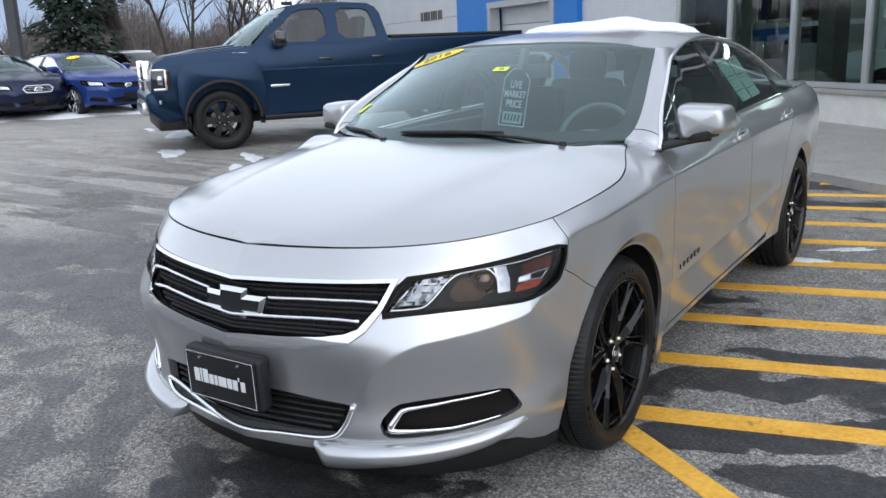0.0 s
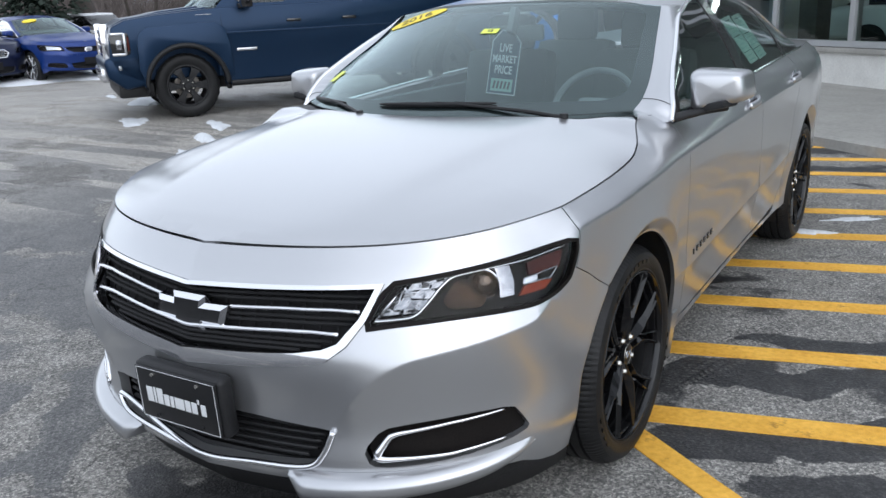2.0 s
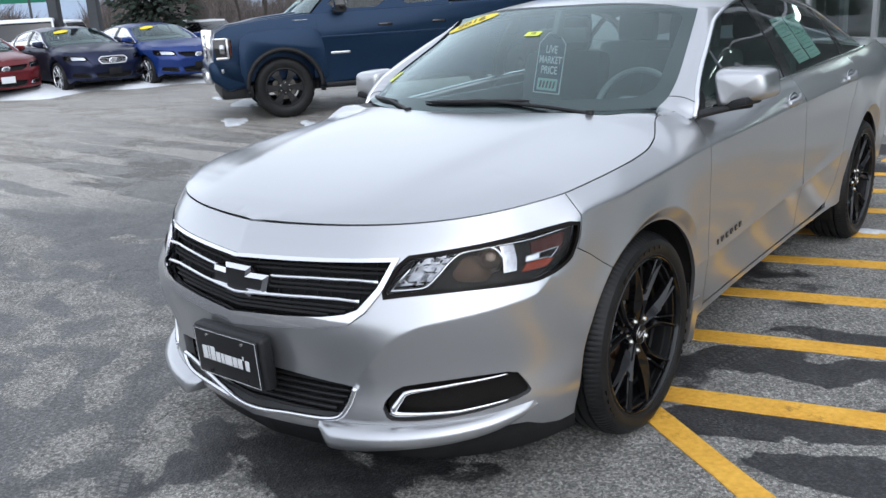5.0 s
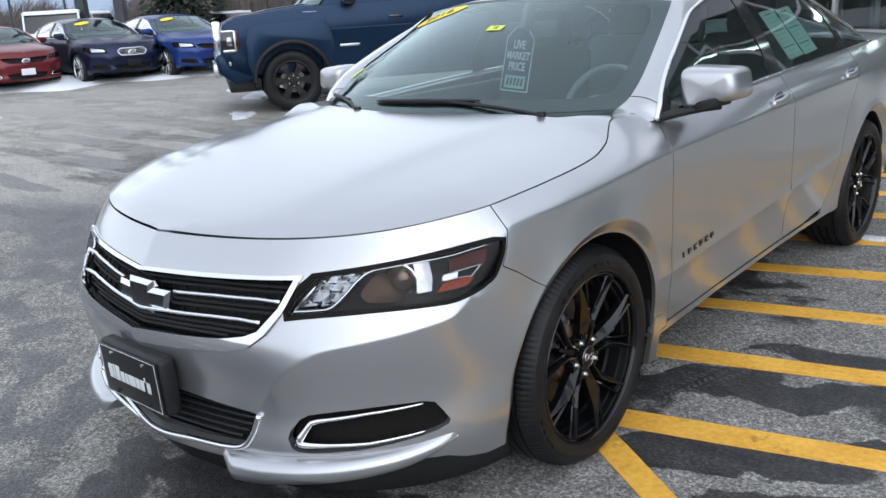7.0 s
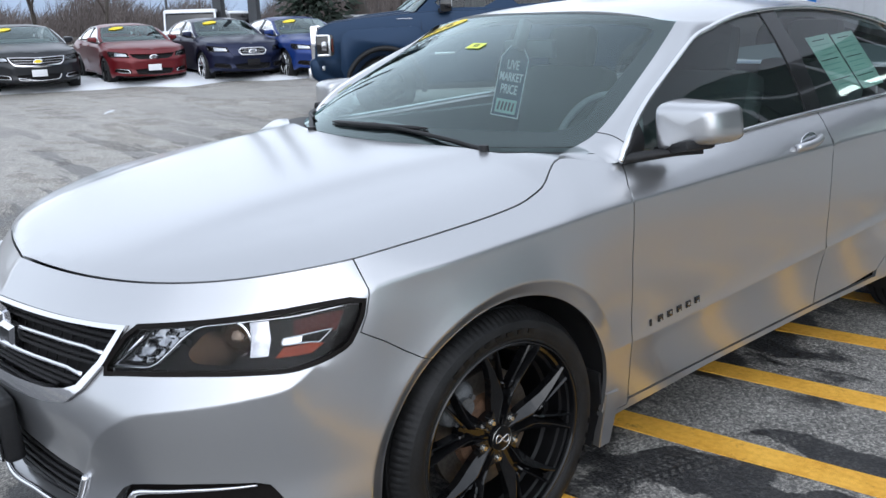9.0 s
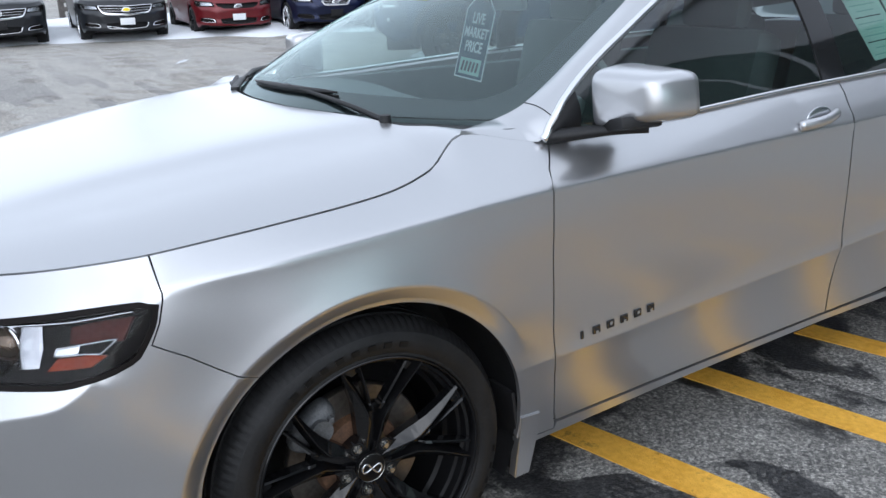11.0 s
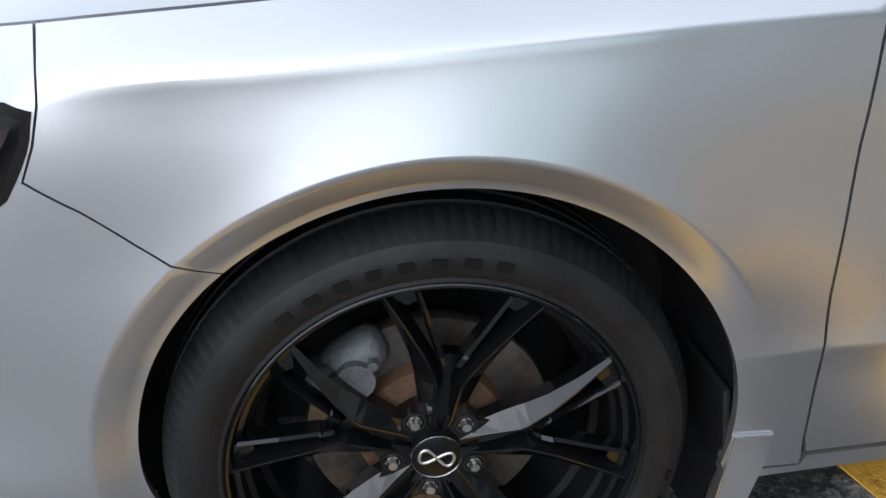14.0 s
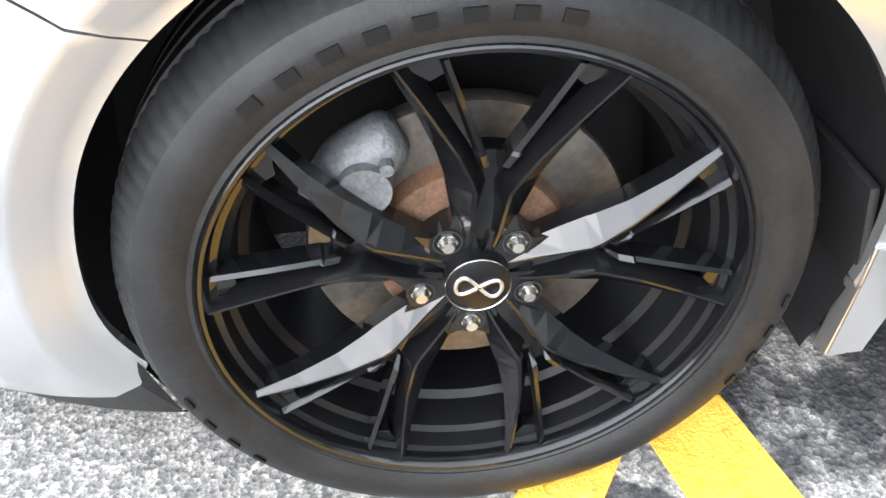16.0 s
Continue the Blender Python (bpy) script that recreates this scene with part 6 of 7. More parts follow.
def roof_snow():
    """A slab of wet snow left on the roof."""
    n, rings = 60, 9
    verts, faces = [], []
    for r in range(rings + 1):
        t = r / rings
        for k in range(n):
            a = 2 * math.pi * k / n
            e = 1 + .06 * math.sin(3 * a + 1) + .05 * math.sin(7 * a) + .03 * math.sin(13 * a + 2)
            x, y = .47 * t * e * math.copysign(abs(math.cos(a)) ** .7, math.cos(a)), 2.06 + .46 * t * e * math.copysign(abs(math.sin(a)) ** .7, math.sin(a))
            base = float(pchip([1.0, 1.25, 1.7, 2.1, 2.5, 2.8], [1.478, 1.512, 1.540, 1.537, 1.505, 1.455])(y)) - .06 * abs(x / .6) ** 3.2
            lump = .75 + .5 * noise.noise(Vector((x * 4, y * 4, 3)))
            verts.append((x, y, base + .060 * (1 - t ** 5) * lump - (.02 if r == rings else .0)))
    for r in range(rings):
        for k in range(n):
            k2 = (k + 1) % n
            faces.append((r * n + k, (r + 1) * n + k, (r + 1) * n + k2, r * n + k2))
    return tagged(raw("roof_snow", verts, faces, SNOW), "slab of white snow lying on the car roof", "snow", kind="stuff")


roof_snow()


def wiper(u0, u1, v0, v1, pivot):
    w = thing("windscreen_wiper", "black windscreen wiper at rest", "wiper", "windscreen wipers")
    q = np.linspace(0, 1, 24)
    blade_pts = windscreen(u0 + (u1 - u0) * q, v0 + (v1 - v0) * q) + (0, -.004, .009)
    tube("wiper_blade", blade_pts, np.interp(q, [0, .1, .5, .9, 1], [.003, .007, .010, .007, .003]), TRIM, w, sides=8)
    tube("wiper_rubber", blade_pts + (0, .003, -.010), .004, RUBBER, w, sides=5)
    mid = blade_pts[12] + np.array([0, -.002, .007])
    p0 = np.array(pivot)
    tube("wiper_arm", smooth_curve([p0, p0 + (mid - p0) * .3 + (0, 0, .006), p0 + (mid - p0) * .7 + (0, 0, .004), mid], 24), np.linspace(.009, .005, 24), TRIM, w, sides=8)
    bm = bmesh.new()
    cylinder(bm, .018, .014, .03, tuple(p0))
    part("wiper_pivot", bm, TRIM, w)


wiper(-.24, .40, .055, .075, (.56, .262, 1.088))
wiper(-.93, -.50, .040, .045, (-.26, .165, 1.09))



# ---- the dealership ----
FACE = np.array([-0.787, 0.617])          # along the front, away from the car
OUT = np.array([-0.617, -0.787])          # out of the front
CORNER = np.array([0.60, 10.12])
FACE_TURN = math.degrees(math.atan2(FACE[1], FACE[0])) - 180.0


def on_face(q, out=0.0, z=0.0):
    p = CORNER + FACE * q + OUT * out
    return (float(p[0]), float(p[1]), z)


def wall_piece(name, q0, q1, z0, z1, mat, parent=None, out=0.0, thick=0.25, label="", bevel=0.0):
    c = on_face((q0 + q1) / 2, out - thick / 2, (z0 + z1) / 2)
    return boxed(name, mat, parent, (abs(q1 - q0), thick, z1 - z0), c, (0, 0, FACE_TURN), bevel, label)


def dealership():
    b = tagged(new("wall_front"), "grey clad dealership with a glazed showroom on a pale stone base", "building", kind="structure")
    gz = 0.10
    # stone base under the glazing, in courses of blocks
    wall_piece("base_wall", -14, 5.06, gz - .3, gz + .47, STONE, b, thick=.30)
    wall_piece("base_cap", -14, 5.06, gz + .47, gz + .54, CONCRETE, b, out=.05, thick=.40, bevel=.008)
    # glazing
    posts = [-14, -12.4, -10.8, -9.2, -7.6, -6.0, -4.4, -2.8, -1.1, .44, 1.92, 3.47, 5.0]
    for q in posts:
        wall_piece("mullion", q - .045, q + .045, gz + .62, 4.2, MULLION, b, out=.02, thick=.14, bevel=.006)
    wall_piece("sill_bar", -14, 5.05, gz + .55, gz + .63, MULLION, b, out=.02, thick=.12)
    wall_piece("transom", -14, 5.05, 3.3, 3.36, MULLION, b, out=.01, thick=.10)
    for q0, q1 in zip(posts, posts[1:]):
        raw("pane", [on_face(q1 - .045, -.03, gz + .63), on_face(q0 + .045, -.03, gz + .63), on_face(q0 + .045, -.03, 4.2), on_face(q1 - .045, -.03, 4.2)], [(0, 1, 2, 3)], SHOWROOM_GLASS, b, smooth=False)
    # inside of the showroom
    wall_piece("showroom_back", -14, 14, gz, 4.2, WALL_INSIDE, b, out=-7.0, thick=.1)
    wall_piece("showroom_end", 13.9, 14.0, gz, 4.2, WALL_INSIDE, b, out=-.3, thick=6.7)
    wall_piece("showroom_floor", -14, 14, gz - .1, gz + .05, CONCRETE, b, out=-.3, thick=6.7)
    wall_piece("showroom_ceiling", -14, 14, 4.15, 4.2, WALL_INSIDE, b, out=-.3, thick=6.7)
    for q in (-7, -3.6, -.2, 3.0, 6.6):
        wall_piece("column", q - .20, q + .20, gz, 4.2, RAIL, b, out=-1.6, thick=.3)
    for q0, q1 in ((5.2, 5.35), (6.2, 6.35), (3.0, 3.1), (1.2, 1.3)):
        wall_piece("inner_frame", q0, q1, gz, 3.4, WHITE_PAINT, b, out=-2.8, thick=.1)
    for z in (1.55, 2.6):
        wall_piece("inner_frame", 1.2, 6.3, z, z + .09, WHITE_PAINT, b, out=-2.8, thick=.08)
    wall_piece("inner_sign", 4.9, 6.1, 1.28, 1.52, BLUE_PANEL, b, out=-2.5, thick=.05)
    wall_piece("inner_board", 5.6, 6.2, 1.7, 2.2, GLOSS_BLACK, b, out=-2.7, thick=.05)
    wall_piece("counter", 3.6, 8.5, gz, 1.15, WALL_INSIDE, b, out=-5.2, thick=.7)
    wall_piece("inner_door", 9.0, 10.4, gz, 2.3, TRIM, b, out=-6.9, thick=.05)
    # unseen glowing panels under the ceiling, added to light the room
    for q in (2.0, 5.5, 9.0):
        wall_piece("ceiling_fill", q, q + 1.1, 4.08, 4.14, SHOWROOM_FILL, b, out=-3.4, thick=.25)
        wall_piece("ceiling_fill", q - 4, q - 2.9, 4.08, 4.14, SHOWROOM_FILL, b, out=-3.4, thick=.25)
    # clad walls beyond, in sheets
    for z0, z1 in ((0, 1.15), (1.16, 2.30), (2.31, 3.45), (3.46, 4.60)):
        for q0, q1 in ((5.06, 6.9), (6.91, 8.8), (17.01, 20.0), (20.01, 23.0), (23.01, 26.2), (26.21, 29.4), (29.41, 32.6), (32.61, 36)):
            wall_piece("cladding_panel", q0, q1, z0, z1, PANEL_GREY, b, thick=.2)
    # upper band over the glazing
    for q0 in np.arange(-14, 5.0, 2.4):
        wall_piece("cladding_panel", q0, q0 + 2.39, 4.2, 5.3, PANEL_GREY, b, out=.05)
        wall_piece("cladding_panel", q0, q0 + 2.39, 5.31, 6.4, PANEL_GREY, b, out=.05)
    # blue entrance round a roller door
    wall_piece("entrance_panel", 8.81, 10.0, 0, 5.6, BLUE_PANEL, b, out=.12, thick=.4)
    wall_piece("entrance_panel", 14.3, 17.0, 0, 5.6, BLUE_PANEL, b, out=.12, thick=.4)
    wall_piece("entrance_panel", 10.01, 14.29, 2.52, 5.6, BLUE_PANEL, b, out=.12, thick=.4)
    wall_piece("door_frame", 10.0, 10.2, 0, 2.52, MULLION, b, out=.16, thick=.3)
    wall_piece("door_frame", 14.1, 14.3, 0, 2.52, MULLION, b, out=.16, thick=.3)
    wall_piece("door_frame", 10.0, 14.3, 2.38, 2.54, MULLION, b, out=.17, thick=.3)
    for k in range(5):
        wall_piece("door_slat", 10.2, 14.1, .48 * k, .48 * k + .465, PANEL_GREY, b, out=-.22, thick=.06, bevel=.01)
    wall_piece("roof", -14, 36, 6.4, 6.6, PANEL_GREY, b, out=.2, thick=9)
    wall_piece("back_wall", -14, 36, 0, 6.4, PANEL_GREY, b, out=-8.6, thick=.2)
    wall_piece("gable_wall", 35.9, 36.1, 0, 6.4, PANEL_GREY, b, out=-.2, thick=8.2)
    # worn-off letters as plain bars
    for k in range(9):
        wall_piece("letter_bar", 21.0 - .27 * k, 21.0 - .27 * k + (.06 if k % 3 == 1 else .16), 2.26, 2.56, RAIL, b, out=.04, thick=.05)
    return b


dealership()


def pavement():
    """The raised pavement before the showroom."""
    a, n = [], 24
    verts, faces = [], []
    for i in range(n + 1):
        q = -14 + 30 * i / n
        for o, dz in ((0.0, .12), (3.05, .10), (3.10, .09), (3.11, -.25)):
            x, y, _ = on_face(q, o)
            verts.append((x, y, float(ground_z(x, y)) + dz))
    for i in range(n):
        faces += [(i * 4 + k, (i + 1) * 4 + k, (i + 1) * 4 + k + 1, i * 4 + k + 1) for k in range(3)]
    tagged(raw("pavement", verts, faces, CONCRETE, smooth=False), "pale tan concrete pavement along the showroom", "pavement", kind="structure")


pavement()


# ---- the pickup truck ----
def loft(name, sections, mat, parent, label="", caps=True, angle=35):
    """A skin over closed sections of equal length."""
    n = len(sections[0])
    verts = [p for s in sections for p in s]
    faces = [(i * n + k, i * n + (k + 1) % n, (i + 1) * n + (k + 1) % n, (i + 1) * n + k) for i in range(len(sections) - 1) for k in range(n)]
    if caps:
        faces += [tuple(reversed(range(n))), tuple(range((len(sections) - 1) * n, len(sections) * n))]
    bm = bmesh.new()
    vs = [bm.verts.new(tuple(map(float, v))) for v in verts]
    for f in faces:
        try:
            bm.faces.new([vs[i] for i in f])
        except ValueError:
            pass
    return part(name, bm, mat, parent, label, angle=angle)


def slab(profile, x0, x1, name, mat, parent, label="", bevel=.02, angle=40):
    """A side view (y, z) given width from x0 to x1, edges rounded."""
    bm = bmesh.new()
    n = len(profile)
    a = [bm.verts.new((x0, y, z)) for y, z in profile]
    b = [bm.verts.new((x1, y, z)) for y, z in profile]
    bm.faces.new(a[::-1])
    bm.faces.new(b)
    for i in range(n):
        bm.faces.new((a[i], a[(i + 1) % n], b[(i + 1) % n], b[i]))
    if bevel:
        bmesh.ops.recalc_face_normals(bm, faces=bm.faces)
        bmesh.ops.bevel(bm, geom=list(bm.edges), offset=bevel, segments=3, affect="EDGES", profile=.55, clamp_overlap=True)
    return part(name, bm, mat, parent, label, angle=angle)


def arc_pts(yc, zc, r, a0, a1, n=18):
    return [(yc + r * math.cos(radians(a)), zc + r * math.sin(radians(a))) for a in np.linspace(a0, a1, n)]


def truck_wheel(t, place, flip, r):
    """A matte black wheel with six broad spokes on a tall tyre; the outside is +x."""
    rim = lathe("wheel", [(.262, .0), (.270, .012), (.258, .014), (.246, .004), (.238, -.05), (.225, -.12), (.22, -.2)], TRIM, t, "matte black six-spoke wheel", 48)
    rim.matrix_basis = pose(*place, 0, 0, 180 if flip else 0)
    prof = [(.262, .004), (.285, .018), (.33, .026), (.375, .020), (.398, .006), (r, -.012), (r, -.07), (r - .012, -.075), (r, -.08), (r, -.13), (r - .012, -.135), (r, -.14), (r, -.21), (.38, -.235), (.30, -.24)]
    verts, faces, n = [], [], len(prof)
    for q in range(120):
        a = 2 * math.pi * q / 120
        for j, (rr, h) in enumerate(prof):
            rr -= .010 if (q % 4 == 0 and 3 < j < 13) else 0
            verts.append((h, rr * math.cos(a), rr * math.sin(a)))
    for q in range(120):
        q2 = (q + 1) % 120
        faces += [(q * n + j, q * n + j + 1, q2 * n + j + 1, q2 * n + j) for j in range(n - 1)]
    raw("tyre", verts, faces, RUBBER, rim, "black all-terrain tyre").data.set_sharp_from_angle(angle=radians(24))
    for k in range(6):
        a = 60 * k
        ring = [(.05, a - 28), (.12, a - 16), (.20, a - 13), (.25, a - 15), (.25, a + 15), (.20, a + 13), (.12, a + 16), (.05, a + 28)]
        v = [((-.004, .004, .006, .0)[min(i, 7 - i)], *polar(*p)) for i, p in enumerate(ring)] + [(-.05, *polar(*p)) for p in ring]
        raw("spoke", v, [tuple(range(8)), tuple(range(15, 7, -1))] + [(i, 8 + i, 8 + (i + 1) % 8, (i + 1) % 8) for i in range(8)], TRIM, rim, smooth=False)
    lathe("hub", [(.001, .016), (.045, .014), (.052, .004), (.10, -.002), (.105, -.06)], TRIM, rim, steps=32)
    lathe("brake_disc", [(.05, -.09), (.165, -.09), (.165, -.11)], IRON, rim, steps=32)
    return rim


def pickup(at, turn):
    """A tall crew-cab pickup: nose at -y, left side at +x."""
    t = thing("pickup_truck", "dark blue four-door pickup truck with black wheels", "truck")
    fw, rw, r = 0.0, 3.66, .415
    # body side with wheel openings
    prof = [(-1.00, .62), (-1.08, .80), (-1.06, 1.04), (-1.02, 1.20), (-.78, 1.275), (-.3, 1.325), (.2, 1.36), (.52, 1.385)]
    prof += [(2.30, 1.40), (2.42, 1.40), (2.46, 1.43), (4.60, 1.43), (4.64, 1.38), (4.66, .70), (4.58, .56)]
    prof += arc_pts(rw, .42, .50, -5, 185)[0:] + [(2.6, .44), (.9, .44)] + arc_pts(fw, .42, .50, -5, 185) + [(-.60, .50)]
    slab(prof, .80, 1.0, "body_side", NAVY, t, "dark blue truck side", bevel=.035)
    slab(prof, -1.0, -.80, "body_side", NAVY, t, bevel=.035)
    slab([(-1.00, .62), (-1.08, .80), (-1.06, 1.04), (-1.02, 1.21), (-.76, 1.295), (-.2, 1.35), (.40, 1.40), (.44, 1.25), (.5, .5), (-.5, .5)], -.82, .82, "bonnet", NAVY, t, "dark blue truck bonnet", bevel=.04)
    slab([(-.85, 1.27), (-.2, 1.37), (.34, 1.42), (.38, 1.38), (-.2, 1.30), (-.85, 1.22)], -.56, .56, "bonnet_bulge", NAVY, t, bevel=.03)
    slab([(.42, .50), (.48, 1.37), (2.40, 1.40), (2.44, .50)], -.86, .86, "cab_body", NAVY, t, bevel=.03)
    slab([(2.46, .55), (2.46, 1.0), (4.62, 1.0), (4.62, .55)], -.84, .84, "bed_floor", NAVY, t, bevel=.02)
    slab([(4.56, .60), (4.56, 1.42), (4.64, 1.42), (4.66, .60)], -.9, .9, "tailgate", NAVY, t, bevel=.02)
    slab([(2.47, 1.43), (2.47, 1.475), (4.60, 1.475), (4.60, 1.43)], -.97, .97, "bed_cover", TRIM, t, "black bed cover", bevel=.012)
    # cab: pillars, roof and glass
    roof_pts = [(1.00, 1.905), (1.25, 1.945), (1.8, 1.955), (2.20, 1.935), (2.30, 1.88), (1.06, 1.86)]
    slab(roof_pts, -.74, .74, "cab_roof", NAVY, t, "dark blue cab roof", bevel=.03)
    lean = lambda z: 0.985 - .25 * (z - 1.38) / .54
    openings = ([(.60, 1.42), (1.06, 1.80), (1.20, 1.865), (1.53, 1.875), (1.53, 1.42)], [(1.70, 1.44), (1.70, 1.875), (2.12, 1.86), (2.20, 1.81), (2.27, 1.50), (2.22, 1.45)])
    shell = [(.42, 1.36), (.98, 1.86), (1.08, 1.915), (1.3, 1.94), (2.16, 1.93), (2.30, 1.88), (2.36, 1.78), (2.43, 1.38)]
    for sx in (1, -1):
        panel("cab_frame", lambda y, z: np.c_[lean(z) + 0 * y, y, z], shell, NAVY, t, "dark blue cab side with two windows", h=.12, holes=[rounded(k, 1) for k in openings], flange=.035, mirror=sx < 0)
    for sx in (1, -1):
        for pts in openings:
            ring = [(sx * (lean(z) - .022), y, z) for y, z in grown(pts, .02)]
            raw("side_window", ring, [tuple(range(len(ring)))[::-sx]], TRUCK_GLASS, t, smooth=False)
    def shield(u, v):
        z = 1.385 + .50 * v
        return np.c_[(lean(z) - .02) * u, .42 + .60 * v - .24 * (1 - u * u) * (1 - .6 * v), z + .03 * np.sin(np.pi * v)]
    surface("windscreen", shield, 16, 10, WINDSCREEN, t, u=(-1, 1))
    boxed("cab_inside", CABIN, t, (1.5, 1.6, .25), (0, 1.5, 1.30), bevel=.08)
    for x in (.4, -.4):
        for y in (1.35, 2.1):
            boxed("seat_back", CABIN_CLOTH, t, (.46, .14, .62), (x, y, 1.45), (-10, 0, 0), .06)
    # nose
    boxed("grille", DARK, t, (1.20, .06, .44), (0, -1.065, 1.0), (-4, 0, 0), .03, "dark grille in a bright frame")
    for z in (.85, .95, 1.05, 1.15):
        boxed("grille_bar", CHROME, t, (1.12, .06, .045), (0, -1.095, z), bevel=.012)
    for sx in (1, -1):
        boxed("grille_frame", CHROME, t, (.09, .10, .50), (sx * .62, -1.085, .99), (0, 0, 0), .02)
        hl = boxed("headlight", GLOSS_BLACK, t, (.26, .34, .30), (sx * .880, -.89, .99), (0, 0, 0), .05, "boxy dark headlight with a bright hooked frame")
        for size, spot in (((.03, .22, .035), (-.93, 1.115)), ((.03, .22, .035), (-.93, .865)), ((.03, .045, .27), (-.82, .99))):
            boxed("lamp_frame", SATIN, hl, size, (sx * 1.010, *spot), bevel=.012)
        boxed("lamp_reflector", LAMP_CHROME, hl, (.03, .12, .13), (sx * 1.006, -.925, .985), (0, 0, 0), .035)
        boxed("marker", DEEP_RED, hl, (.014, .03, .17), (sx * 1.006, -.765, .99), bevel=.005)
        flare = [(-.62, .66), (-.61, .98), (-.56, 1.11), (-.44, 1.175), (.40, 1.205), (.53, 1.13), (.58, .92), (.60, .52), (.51, .50)] + arc_pts(fw, .42, .512, 8, 172) + [(-.53, .52)]
        slab(flare, *sorted((sx * .985, sx * 1.032)), "fender_bulge", NAVY, t, "raised flare over the front wheel", bevel=.022)
        boxed("fog_lamp", SATIN, t, (.06, .15, .06), (sx * .965, -.92, .70), (0, 0, sx * 18), .015)
        boxed("bonnet_vent", CHROME, t, (.02, .22, .03), (sx * .99, .28, 1.30), bevel=.01)
    slab([(-1.13, .58), (-1.16, .80), (-1.02, .86), (-.52, .86), (-.52, .46), (-.90, .42)], -1.0, 1.0, "front_bumper", NAVY, t, "dark blue front bumper", bevel=.05)
    boxed("bumper_skid", SATIN, t, (1.3, .10, .18), (0, -1.14, .60), bevel=.03)
    boxed("air_dam", TRIM, t, (1.8, .6, .18), (0, -.72, .40), bevel=.05)
    for sx in (1, -1):
        for yc in (fw, rw):
            p = [(sx * (1.026 if yc == fw else 1.008), y, z) for y, z in arc_pts(yc, .42, .515, -8, 188, 40)]
            tube("arch_flare", p, .035, TRIM, t, "black wheel arch flare", sides=8)
        for y0, y1, front in ((.50, 1.62, True), (1.62, 2.40, False)):
            if front:
                tube("door_gap", [(sx * 1.001, y0 + .05, .50), (sx * 1.001, y0, .9), (sx * 1.001, y0, 1.36)], .006, DARK, t, sides=5)
            tube("door_gap", [(sx * 1.001, y1, .50), (sx * 1.001, y1, 1.38)], .006, DARK, t, sides=5)
            boxed("door_handle", GLOSS_BLACK, t, (.035, .20, .04), (sx * 1.01, y1 - .16, 1.18), bevel=.014)
        boxed("body_line", NAVY, t, (.02, 4.0, .02), (sx * 1.0, 2.5, 1.06), bevel=.009)
        boxed("side_badge", SATIN, t, (.014, .27, .035), (sx * 1.003, .80, .84), bevel=.006)
        mir = boxed("door_mirror", GLOSS_BLACK, t, (.26, .17, .22), (sx * 1.15, .82, 1.47), (0, 0, -sx * 8), .06, "black door mirror")
        boxed("mirror_arm", TRIM, mir, (.18, .10, .06), (sx * 1.02, .78, 1.39), bevel=.015)
        boxed("running_board", TRIM, t, (.14, 1.9, .06), (sx * .97, 1.50, .42), bevel=.02)
        for yc in (fw, rw):
            w = truck_wheel(t, (sx * .90, yc, r), sx < 0, r)
            for k in range(6):
                y, z = polar(.070, 60 * k + 30)
                bm = bmesh.new()
                cylinder(bm, .012, .010, .02, (.012, y, z), (0, 90, 0), 8)
                part("lug_nut", bm, STEEL, w)
    boxed("chassis", DARK, t, (1.5, 5.2, .4), (0, 1.8, .55), bevel=.03)
    boxed("roof_fin", TRIM, t, (.05, .16, .05), (.2, 1.15, 1.97), bevel=.015)
    for k in t.children_recursive:
        if k.type == 'MESH' and k.matrix_basis == Matrix():
            for v in k.data.vertices:
                v.co.y += .16 * min(1.0, max(0.0, (-.5 - v.co.y) / .5))
    t.matrix_basis = pose(*at, 0, 0, turn) @ Matrix.Scale(1.04, 4)
    return t


TRUCK_HEAD = np.array([-0.56, -0.83])
tw = np.array([-7.36, 5.66])            # foot of the front left tyre
side_left = np.array([-TRUCK_HEAD[1], TRUCK_HEAD[0]]) * 1.0
o = tw - side_left * 0.97
pickup((float(o[0]), float(o[1]), float(ground_z(*tw)) - .0), math.degrees(math.atan2(TRUCK_HEAD[1], TRUCK_HEAD[0])) + 90)

# ---- parked row by the road ----
ROW_HEAD = np.array([0.9935, -0.1135])
row_left = np.array([-ROW_HEAD[1], ROW_HEAD[0]])
row_turn = math.degrees(math.atan2(ROW_HEAD[1], ROW_HEAD[0])) + 90


def parked(name, label, paint, foot, stretch, style, wheels=SATIN):
    """foot: where the front wheel on the car's right side meets the ground."""
    f = np.array(foot)
    o = f + row_left * .86 * stretch[0]
    car = sedan(name, label, paint, False, (float(o[0]), float(o[1]), float(ground_z(*f))), row_turn, "cars parked along the road", stretch, wheels, style)
    a = np.linspace(0, 2 * math.pi, 25)[:-1]
    rim = windscreen(-.50 + .24 * np.cos(a) - .05 * np.sin(a), .79 + .085 * np.sin(a) + .05 * np.cos(a)) + (0, -.010, .016)
    raw("windscreen_decal", list(rim) + list(rim + (0, .004, -.007)), [tuple(range(24))] + [(i, 24 + i, 24 + (i + 1) % 24, (i + 1) % 24) for i in range(24)], YELLOW_CARD, car, "yellow oval windscreen decal", smooth=False)
    return car


